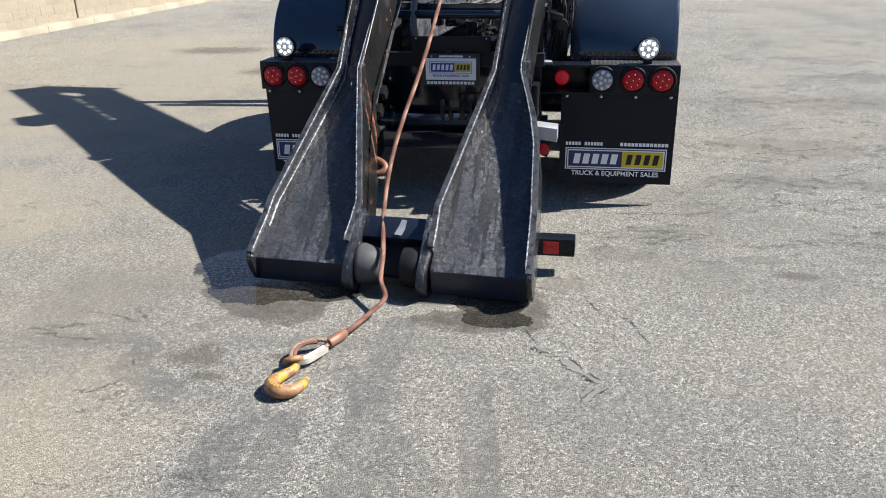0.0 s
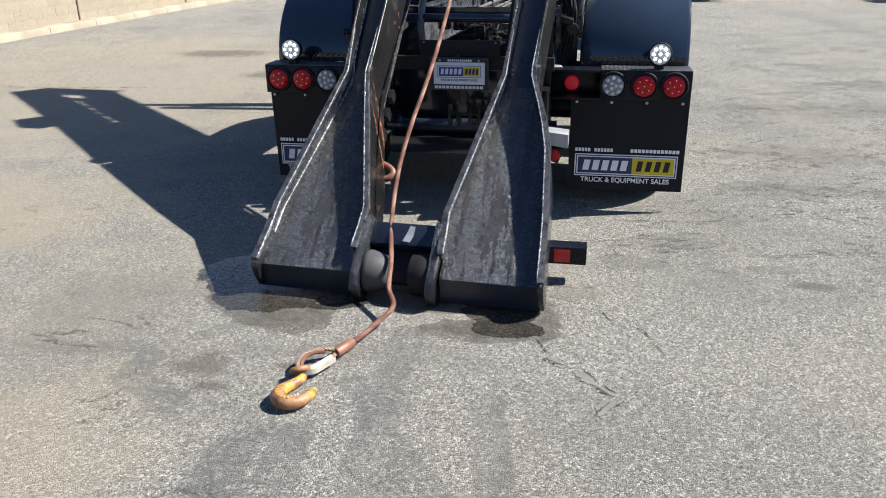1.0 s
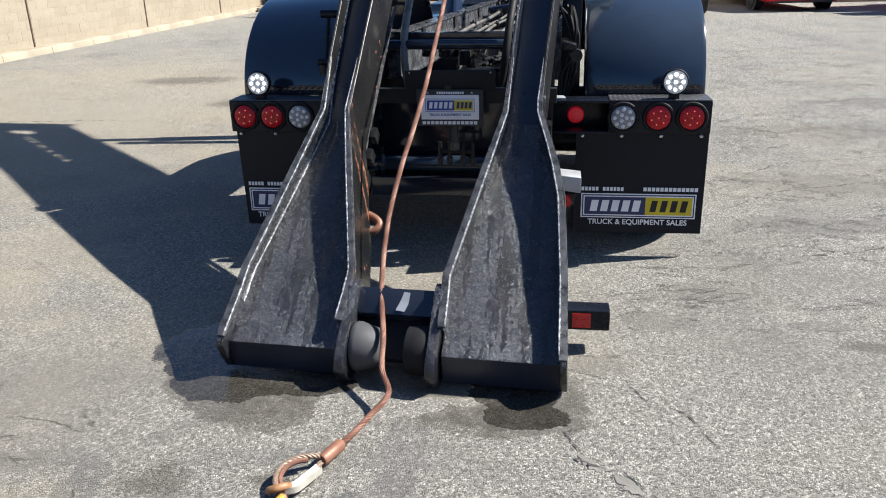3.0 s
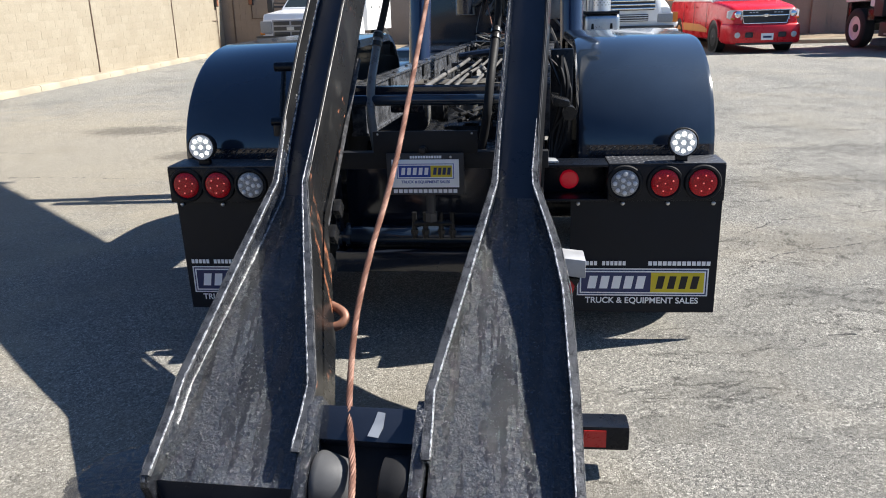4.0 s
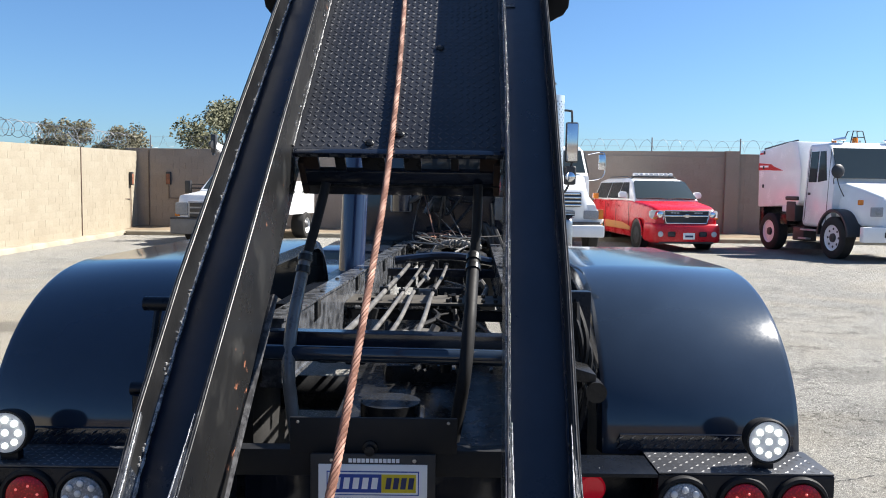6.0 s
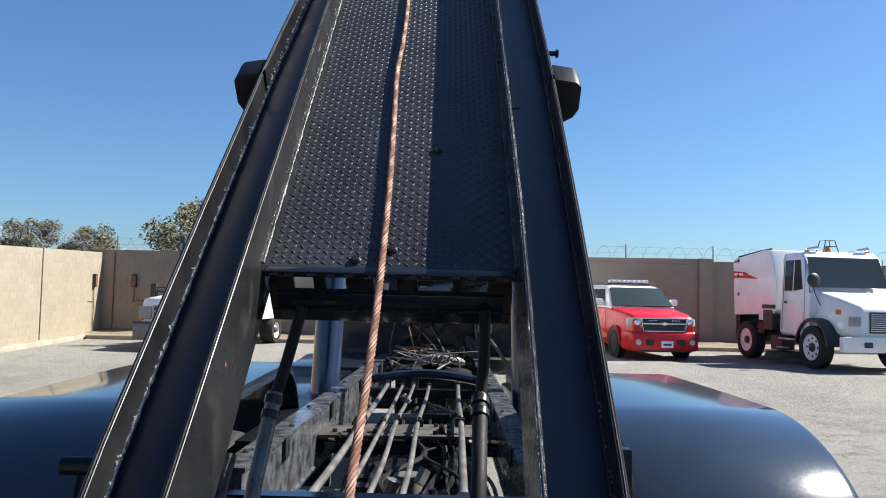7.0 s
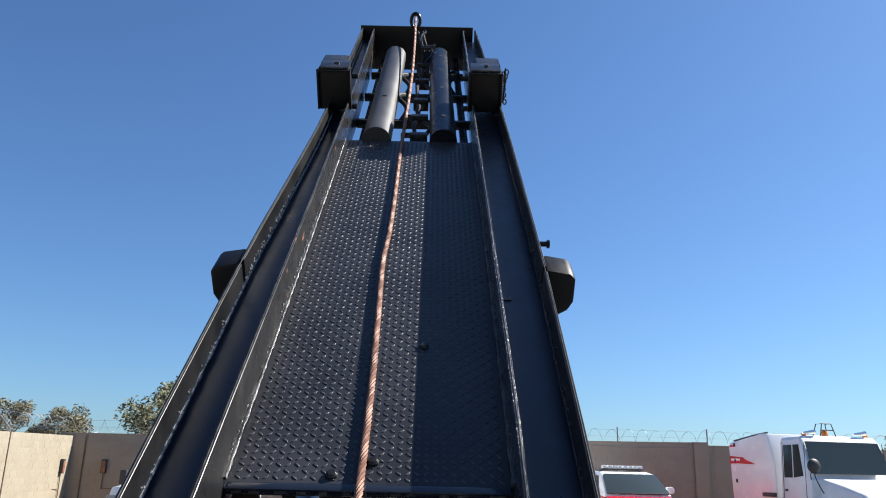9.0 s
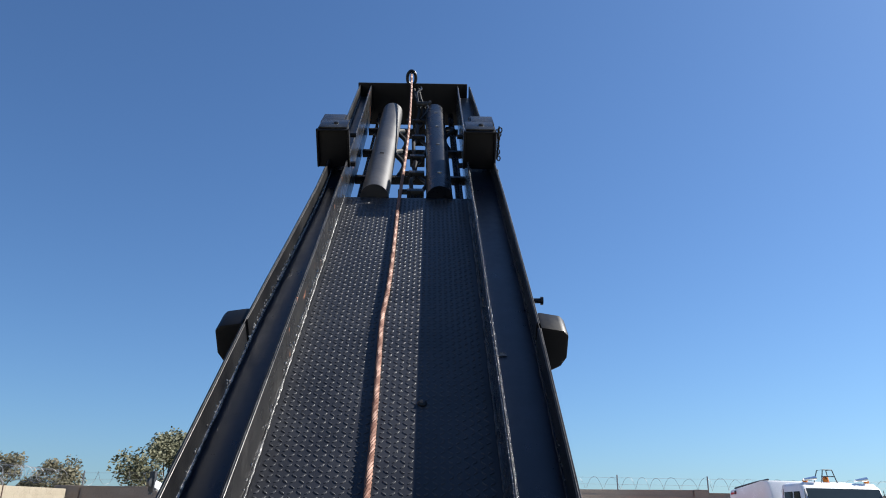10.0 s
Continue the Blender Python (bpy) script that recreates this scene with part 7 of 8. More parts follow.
# ---- parked vehicles ----
def rrect(y, hw, z0, z1, top=None, r=0.08):
    """A rounded cross-section; top: half width at the top edge."""
    t = hw if top is None else top
    out = []
    for cx, cz, a0 in ((t - r, z1 - r, 0), (-(t - r), z1 - r, 90), (-(hw - r), z0 + r, 180), (hw - r, z0 + r, 270)):
        for k in range(4):
            a = radians(a0 + 30 * k)
            out.append(Vector((cx + r * math.cos(a), y, cz + r * math.sin(a))))
    return out


def body_skin(stations):
    bm = B()
    loft(bm, [rrect(*s) for s in stations])
    return bm


def slab(corners, t):
    """A thin solid panel on four corners, t thick along its normal."""
    bm = B()
    c = [Vector(p) for p in corners]
    n = (c[1] - c[0]).cross(c[3] - c[0]).normalized() * t
    lo, hi = [bm.verts.new(p) for p in c], [bm.verts.new(p + n) for p in c]
    bm.faces.new(lo[::-1])
    bm.faces.new(hi)
    for k in range(4):
        bm.faces.new((lo[k], lo[(k + 1) % 4], hi[(k + 1) % 4], hi[k]))
    return bm


def bx(name, c, size, mat, parent, label="", bevel=0.01):
    bm = B()
    box(bm, c, size, bevel=bevel)
    return part(name, bm, mat, parent, label)


def road_wheel(parent, x, y, r, w, out, rim_mat, holes=0):
    """A tyre with a dished rim; out: +1 or -1, the side that shows."""
    bm = B()
    a = Vector((out, 0, 0))
    c = Vector((x, y, r))
    lathe(bm, [(-w / 2, r * 0.62), (-w / 2, r * 0.92), (-w * 0.38, r), (w * 0.38, r), (w / 2, r * 0.92), (w / 2 + 0.006, r * 0.78), (w / 2, r * 0.62), (w * 0.3, r * 0.60)], c, a, 32)
    tyre = part("wheel", bm, M_TYRE, parent, "black tyre on a pale rim")
    bm = B()
    lathe(bm, [(w * 0.25, r * 0.64), (w * 0.47, r * 0.64), (w * 0.44, r * 0.60), (w * 0.34, r * 0.56), (w * 0.32, r * 0.30), (w * 0.34, 0.0)], c, a, 28)
    part("rim", bm, rim_mat, tyre)
    bm = B()
    lathe(bm, [(w * 0.32, r * 0.22), (w * 0.46, r * 0.20), (w * 0.52, r * 0.12), (w * 0.53, 0.0)], c, a, 16)
    part("hub", bm, M_DARKPL, tyre)
    for k in range(holes):
        t = 2 * math.pi * k / holes
        bm = B()
        p = c + a * w * 0.27 + Vector((0, math.cos(t), math.sin(t))) * r * 0.42
        cyl(bm, p, p + a * w * 0.08, r * 0.06, seg=8)
        part("lug_hole", bm, M_DARKPL, tyre)


def red_suv():
    e = thing("suv", pose(6.72, 18.4, 0, 0, 0, 5), "red sport utility car with white roof and roof light bar", "car")
    part("body", body_skin([(0.0, 0.84, 0.34, 0.98, 0.76, 0.08), (0.04, 0.90, 0.30, 1.08, 0.80, 0.09), (0.12, 0.95, 0.28, 1.15, 0.84, 0.10), (0.34, 0.985, 0.28, 1.21, 0.87, 0.11), (0.85, 1.0, 0.31, 1.27, 0.90, 0.11),
                            (1.35, 1.0, 0.31, 1.32, 0.94, 0.10), (1.60, 1.0, 0.31, 1.33, 0.965, 0.06), (5.25, 1.0, 0.33, 1.33, 0.965, 0.06), (5.5, 0.96, 0.42, 1.28, 0.93, 0.08)]), M_RED, e)
    part("cabin", body_skin([(1.42, 0.93, 1.28, 1.36, 0.92, 0.03), (1.80, 0.935, 1.28, 1.66, 0.86, 0.07), (2.12, 0.945, 1.28, 1.91, 0.79, 0.09), (2.5, 0.945, 1.28, 1.97, 0.76, 0.10), (4.6, 0.945, 1.28, 1.985, 0.76, 0.10), (5.22, 0.93, 1.28, 1.92, 0.76, 0.09), (5.45, 0.91, 1.28, 1.42, 0.86, 0.05)]), M_WHITE, e, "white roof and pillars")
    bm = B()
    glass = [(-0.88, 0.0), (-0.84, -0.02), (0.84, -0.02), (0.88, 0.0), (0.765, 0.93), (0.70, 1.0), (-0.70, 1.0), (-0.765, 0.93)]
    prism(bm, glass, lambda a, b, t: Vector((a, 1.420 + 0.64 * b - 0.010 * t, 1.388 + 0.500 * b + 0.014 * t)), 0.0, 1.0, bevel=0.002)
    part("windscreen", bm, M_BLUEGLASS, e)
    bm = B()
    for x in (-0.40, 0.36):
        tube(bm, [(x - 0.30, 1.385, 1.39), (x, 1.385, 1.41), (x + 0.32, 1.385, 1.40)], 0.012, 6)
    part("wiper", bm, M_DARKPL, e)
    def side(sg, y, z):
        return Vector((sg * (0.955 - 0.185 * max(0.0, z - 1.36) / 0.53), y, z))
    for sg in (-1, 1):
        for lo0, lo1, hi1, hi0 in ((1.86, 2.78, 2.78, 2.30), (2.86, 3.80, 3.80, 2.86), (3.90, 5.12, 5.02, 3.90)):
            c = [side(sg, lo0, 1.375), side(sg, lo1, 1.375), side(sg, hi1, 1.845), side(sg, hi0, 1.845)]
            part("side_window", slab(c if sg > 0 else c[::-1], 0.012), M_WINDOW, e)
        for y in (1.66, 2.82, 3.85):
            bm = B()
            tube(bm, [(sg * 1.0, y, 0.45), (sg * 1.001, y, 1.27)], 0.006, 5)
            part("door_seam", bm, M_DARKPL, e)
        for y in (2.66, 3.70):
            bx("door_handle", (sg * 1.005, y, 1.16), (0.03, 0.16, 0.035), M_RED, e, "", 0.008)
        # wraparound headlamp: clear cover over a chrome bowl
        bm = B()
        prism(bm, [(0.60, 0.0), (0.86, 0.01), (0.925, 0.07), (0.925, 0.22), (0.86, 0.255), (0.61, 0.245)], lambda a, b, t: Vector((sg * a, 0.005 + t + 0.75 * max(0, a - 0.72), 0.845 + b)), -0.02, 0.10, bevel=0.012)
        lamp = part("headlamp", bm, M_CLEAR, e)
        bm = B()
        lathe(bm, [(0, 0.085), (0.02, 0.08), (0.03, 0.05), (0.032, 0)], (sg * 0.72, -0.012, 0.985), (0, -1, 0), 16)
        part("bulb_bowl", bm, M_CHROME, lamp)
        bx("turn_lens", (sg * 0.80, 0.045, 0.885), (0.17, 0.06, 0.05), M_ORANGE, lamp, "", 0.012)
        bm = B()
        prism(bm, [(0.0, 0.0), (0.23, 0.02), (0.25, 0.12), (0.20, 0.20), (0.02, 0.19)], lambda a, b, t: Vector((sg * (0.985 + a), 1.86 + t, 1.385 + b)), 0.0, 0.13, bevel=0.035)
        part("mirror", bm, M_WHITE, e, "white door mirror")
        bm = B()
        lathe(bm, [(0, 0.075), (0.012, 0.073), (0.018, 0.06), (0.020, 0.0)], (sg * 0.73, -0.118, 0.475), (0, -1, 0), 18)
        part("fog_lamp", bm, M_CLEAR, e)
        bx("air_intake", (sg * 0.43, -0.116, 0.475), (0.20, 0.012, 0.13), M_DARKPL, e, "", 0.03)
        for y in (0.98, 4.25):
            road_wheel(e, sg * 0.88, y, 0.39, 0.26, sg, M_CHROME, 6)
            bm = B()
            tube(bm, [(sg * 1.002, y + 0.46 * math.cos(a), 0.40 + 0.46 * math.sin(a)) for a in [math.pi * i / 16 for i in range(17)]], 0.022, 6)
            part("wheel_arch", bm, M_RED, e)
            bm = B()
            lathe(bm, [(0, 0.45), (0.012, 0.45), (0.012, 0)], (sg * 0.992, y, 0.40), (sg, 0, 0), 28)
            part("wheel_well", bm, M_DARKPL, e)
        bm = B()
        prism(bm, [(1.52, 0.50), (3.7, 0.50), (5.35, 0.52), (5.35, 0.66), (3.9, 0.72), (2.2, 0.70), (1.52, 0.60)], lambda a, b, t: Vector((sg * (1.001 + t), a, b)), 0.0, 0.004)
        part("side_stripe", bm, M_GOLD, e, "gold stripe")
    # grille: chrome surround, dark slots, bar with a badge
    bx("grille", (0, 0.00, 0.925), (1.18, 0.06, 0.33), M_DARKPL, e, "black grille with chrome surround", 0.01)
    for z, w, t in ((0.762, 1.10, 0.026), (0.955, 1.19, 0.036), (1.090, 1.22, 0.026)):
        bx("grille_bar", (0, -0.034, z), (w, 0.03, t), M_CHROME, e, "", 0.008)
    for sg in (-1, 1):
        bm = B()
        tube(bm, [(sg * 0.555, -0.032, 0.765), (sg * 0.60, -0.032, 0.93), (sg * 0.605, -0.032, 1.085)], 0.014, 8)
        part("grille_post", bm, M_CHROME, e)
        for x in (0.12, 0.20, 0.28):
            bx("grille_lamp", (sg * (x + 0.12), -0.033, 1.035), (0.06, 0.02, 0.03), M_CLEAR, e, "", 0.004)
    bm = B()
    prism(bm, [(-0.13, -0.018), (-0.045, -0.022), (-0.04, -0.042), (0.04, -0.042), (0.045, -0.022), (0.13, -0.018), (0.13, 0.018), (0.045, 0.022), (0.04, 0.042), (-0.04, 0.042), (-0.045, 0.022), (-0.13, 0.018)], lambda a, b, t: Vector((a, -0.050 - t, 0.955 + b)), 0.0, 0.012, bevel=0.003)
    part("badge", bm, M_CHROME, e)
    bm = B()
    loft(bm, [rrect(y, hw, z0, z1, t, 0.09) for y, hw, z0, z1, t in ((-0.11, 0.84, 0.30, 0.70, 0.82), (-0.06, 0.92, 0.25, 0.745, 0.90), (0.10, 0.99, 0.24, 0.76, 0.96), (0.42, 1.004, 0.26, 0.76, 1.0))])
    part("bumper", bm, M_RED, e)
    bx("lower_lip", (0, -0.02, 0.255), (1.50, 0.14, 0.07), M_DARKPL, e, "", 0.03)
    bx("number_plate", (0.05, -0.118, 0.425), (0.32, 0.012, 0.17), M_INK, e, "", 0.004)
    bx("plate_bar", (0.05, -0.1265, 0.42), (0.22, 0.003, 0.05), M_DARKBLUE, e, "", 0.0)
    # roof bar with its lamps
    bx("light_bar_base", (0, 2.60, 2.02), (1.22, 0.30, 0.035), M_DARKPL, e, "", 0.01)
    for sg in (-1, 1):
        bm = B()
        tube(bm, [(sg * 0.60, 2.45, 2.02), (sg * 0.64, 2.45, 1.99), (sg * 0.70, 2.45, 1.93)], 0.02, 6)
        part("bar_foot", bm, M_DARKPL, e)
        bm = B()
        tube(bm, [(sg * 0.62, 2.8, 1.98), (sg * 0.62, 3.0, 2.03), (sg * 0.62, 4.5, 2.03), (sg * 0.62, 4.7, 1.98)], 0.016, 8)
        part("roof_rail", bm, M_DARKPL, e)
    for k in range(8):
        x = -0.525 + 0.15 * k
        bm = B()
        box(bm, (x, 2.56, 2.085), (0.125, 0.18, 0.085), bevel=0.022)
        lamp = part("roof_lamp", bm, M_WHITE, e)
        bm = B()
        box(bm, (x, 2.468, 2.085), (0.10, 0.008, 0.06), bevel=0.003)
        part("lens", bm, M_CLEAR, lamp)


red_suv()


def sweeper():
    e = thing("street_sweeper", pose(9.80, 16.85, 0, 0, 0, 5.5) @ Matrix.Scale(1.06, 4), "white street sweeper truck with red stripe, parked", "truck")
    cx = 1.15
    def skin(st):
        bm = body_skin(st)
        bmesh.ops.translate(bm, verts=bm.verts, vec=(cx, 0, 0))
        return bm
    part("hood", skin([(-1.02, 0.62, 0.78, 1.35, 0.60), (-0.95, 0.70, 0.75, 1.45, 0.62), (-0.4, 0.88, 0.80, 1.62, 0.70), (0.22, 1.0, 0.80, 1.78, 0.82)]), M_WHITE, e)
    part("cab", skin([(0.15, 1.08, 0.95, 1.74, 1.04, 0.06), (0.22, 1.08, 0.75, 1.80, 1.03, 0.06), (0.50, 1.08, 0.70, 2.62, 0.99, 0.08), (0.62, 1.08, 0.70, 2.72, 0.98, 0.1), (1.30, 1.08, 0.70, 2.72, 0.98, 0.1), (1.36, 1.06, 0.75, 2.67, 0.96, 0.1)]), M_WHITE, e)
    part("windscreen", slab([(cx - 0.97, 0.165, 1.87), (cx + 0.97, 0.165, 1.87), (cx + 0.92, 0.460, 2.58), (cx - 0.92, 0.460, 2.58)], 0.012), M_BLUEGLASS, e)
    for sg in (-1, 1):
        def q(y, z):
            return Vector((cx + sg * (1.088 - 0.055 * (z - 0.7)), y, z))
        c = [q(0.46, 1.82), q(0.82, 1.78), q(0.82, 2.52), q(0.60, 2.52)]
        part("door_window", slab(c if sg > 0 else c[::-1], 0.010), M_WINDOW, e)
        c = [q(0.88, 1.78), q(1.20, 1.78), q(1.20, 2.52), q(0.88, 2.52)]
        part("door_window", slab(c if sg > 0 else c[::-1], 0.010), M_WINDOW, e)
        bm = B()
        for a, b in ((q(0.36, 0.85), q(0.40, 2.56)), (q(1.25, 0.85), q(1.25, 2.60))):
            tube(bm, [a, b], 0.008, 5)
        part("door_seam", bm, M_DARKPL, e)
        bx("door_handle", tuple(q(1.14, 1.5)), (0.03, 0.10, 0.06), M_DARKPL, e, "", 0.006)
        # mirrors on arms
        bm = B()
        tube(bm, smooth_path([(cx + sg * 0.95, -0.1, 1.45), (cx + sg * 1.2, -0.25, 1.75), (cx + sg * 1.25, -0.25, 2.05)], 12), 0.012, 6)
        tube(bm, smooth_path([(cx + sg * 0.98, 0.25, 1.70), (cx + sg * 1.15, 0.0, 1.85), (cx + sg * 1.25, -0.25, 2.0)], 12), 0.012, 6)
        m = part("mirror_arm", bm, M_DARKPL, e)
        bm = B()
        lathe(bm, [(-0.05, 0.05), (-0.03, 0.13), (0.0, 0.16), (0.02, 0.15), (0.02, 0)], (cx + sg * 1.22, -0.25, 2.02), (0, 1, 0), 20)
        part("mirror_head", bm, M_DARKPL, m)
        # front fender over the wheel
        bm = B()
        pts = [(0.62 * math.cos(a), 0.50 + 0.66 * math.sin(a)) for a in [math.pi * (0.02 + 0.96 * i / 14) for i in range(15)]]
        rings = []
        for y, z in pts:
            rings.append([Vector((cx + sg * u, y * k, 0.50 + (z - 0.50) * k)) for u, k in ((0.72, 1.0), (1.13, 1.0), (1.15, 0.97), (1.15, 0.90), (1.12, 0.90), (0.72, 0.93))])
        loft(bm, rings)
        part("front_fender", bm, M_DARKPL, e, "dark grey wheel arch")
        h = bx("headlamp", (cx + sg * 0.74, -0.985, 1.12), (0.28, 0.06, 0.21), M_GREYPL, e, "grey square headlamp surround", 0.02)
        bm = B()
        lathe(bm, [(0, 0.078), (0.015, 0.070), (0.024, 0.04), (0.027, 0)], (cx + sg * 0.72, -1.014, 1.12), (0, -1, 0), 20)
        part("lens", bm, M_LENSGREY, h, "round clear lens")
        bx("turn_lamp", (cx + sg * 0.95, -0.72, 1.32), (0.10, 0.08, 0.12), M_ORANGE, e, "amber turn lamp", 0.02)
        road_wheel(e, cx + sg * 1.0, 0.0, 0.49, 0.28, sg, M_WHITE, 8)
        road_wheel(e, cx + sg * 0.97, 2.85, 0.49, 0.30, sg, M_WHITE, 0)
        bx("step", (cx + sg * 1.05, 1.0, 0.62), (0.16, 0.65, 0.04), M_GALV, e, "pale metal step", 0.008)
        bx("step", (cx + sg * 1.05, 1.25, 0.40), (0.14, 0.35, 0.04), M_GALV, e, "pale metal step", 0.008)
    bx("bumper", (cx, -1.08, 0.62), (2.26, 0.16, 0.34), M_WHITE, e, "white steel bumper", 0.03)
    bx("bumper_slot", (cx - 0.55, -1.165, 0.62), (0.20, 0.012, 0.12), M_DARKPL, e, "", 0.004)
    bx("grille", (cx, -1.035, 1.10), (0.85, 0.05, 0.46), M_DARKPL, e)
    for k in range(9):
        bx("grille_bar", (cx, -1.065, 0.92 + 0.045 * k), (0.84, 0.02, 0.016), M_CHROME, e, "", 0.004)
    bx("chassis", (cx, 1.6, 0.72), (1.5, 4.6, 0.22), M_DARKPL, e, "", 0.02)
    # sweeper body with sloped top
    bm = B()
    prism(bm, [(1.62, 1.20), (3.54, 1.12), (3.60, 2.58), (3.50, 2.66), (2.0, 2.82), (1.72, 2.81), (1.50, 2.10), (1.50, 1.30)], lambda a, b, t: Vector((cx + t, a, b)), -1.08, 1.08, bevel=0.05)
    part("hopper", bm, M_WHITE, e, "white sweeper hopper")
    for z in (1.55, 2.05, 2.45):
        bx("hopper_latch", (cx - 1.09, 3.28, z + 0.14), (0.03, 0.05, 0.09), M_DARKPL, e, "", 0.004)
    bm = B()
    prism(bm, [(2.30, 2.09), (2.78, 2.21), (2.90, 2.27), (3.57, 2.32), (3.57, 2.12), (3.1, 2.12), (2.75, 2.10)], lambda a, b, t: Vector((cx - 1.083 - t, a, b)), 0.0, 0.004)
    part("red_stripe", bm, M_REDTAPE, e, "red swoosh stripe")
    bm = B()
    prism(bm, [(3.05, 2.19), (3.50, 2.20), (3.50, 2.25), (3.05, 2.24)], lambda a, b, t: Vector((cx - 1.087 - t, a, b)), 0.0, 0.004)
    part("print_bar", bm, M_INK, e)
    bm = B()
    prism(bm, [(3.24, 2.60), (3.52, 2.59), (3.52, 2.54), (3.24, 2.55)], lambda a, b, t: Vector((cx - 1.083 - t, a, b)), 0.0, 0.004)
    part("print_bar", bm, M_REDTAPE, e)
    bm = B()
    tube(bm, [(cx - 0.98, 1.85, 2.84), (cx - 1.0, 2.4, 2.80), (cx - 1.0, 3.42, 2.70)], 0.025, 8)
    part("hose", bm, M_DARKPL, e)
    # machinery between cab and rear wheels
    for c, s, mat in (((cx - 0.95, 1.85, 1.05), (0.30, 0.42, 0.50), M_DARKPL), ((cx - 1.02, 1.80, 1.38), (0.22, 0.55, 0.10), M_DARKPL), ((cx - 0.95, 2.15, 0.85), (0.3, 0.35, 0.3), M_GREASY), ((cx - 1.05, 2.05, 1.12), (0.05, 0.5, 0.18), M_WHITE), ((cx - 0.9, 1.5, 0.5), (0.35, 0.5, 0.35), M_DARKPL), ((cx - 0.75, 3.42, 0.85), (0.55, 0.22, 0.75), M_GREASY), ((cx, 3.45, 0.70), (1.9, 0.22, 0.6), M_GREASY)):
        bx("machinery", c, s, mat, e, "", 0.03)
    bm = B()
    lathe(bm, [(0, 0.22), (0.02, 0.40), (0.16, 0.46), (0.17, 0.0)], (cx - 0.9, 1.45, 0.30), (0, 0, -1), 24)
    part("gutter_broom", bm, M_DIRTYBRUSH, e, "dark round gutter broom")
    # roof beacon in its guard, and air horns
    bm = B()
    for x in (-0.2, 0.2):
        tube(bm, [(cx + x - 0.1 + 0.0, 0.75, 2.72), (cx + x * 0.6 - 0.1, 0.78, 3.02), (cx + x * 0.6 - 0.1, 1.0, 3.02), (cx + x - 0.1, 1.05, 2.72)], 0.012, 6)
    tube(bm, [(cx - 0.22, 0.78, 3.02), (cx + 0.02, 0.78, 3.02)], 0.012, 6)
    tube(bm, [(cx - 0.27, 0.77, 2.87), (cx + 0.07, 0.77, 2.87)], 0.012, 6)
    g = part("beacon_guard", bm, M_DARKPL, e)
    bm = B()
    lathe(bm, [(0, 0.07), (0.10, 0.065), (0.13, 0.045), (0.14, 0)], (cx - 0.1, 0.88, 2.74), (0, 0, 1), 16)
    part("beacon", bm, M_ORANGE, g, "amber beacon")
    for x in (-0.72, 0.85):
        bm = B()
        lathe(bm, [(0, 0.05), (0.05, 0.06), (0.09, 0.04), (0.10, 0)], (cx + x, 0.75, 2.72), (0, 0, 1), 14)
        part("clearance_lamp", bm, M_ORANGE, e)
    for x in (-0.85, 0.45):
        bm = B()
        tube(bm, [(cx + x, 0.60, 2.78), (cx + x + 0.32, 0.62, 2.82)], [0.025, 0.05], 10)
        part("horn", bm, M_CHROME, e)


M_DIRTYBRUSH = surface("dirty_broom", (0.06, 0.055, 0.05), 0.9, 0.0, 0.4, 60, 8, 0.6, 0.006)
sweeper()


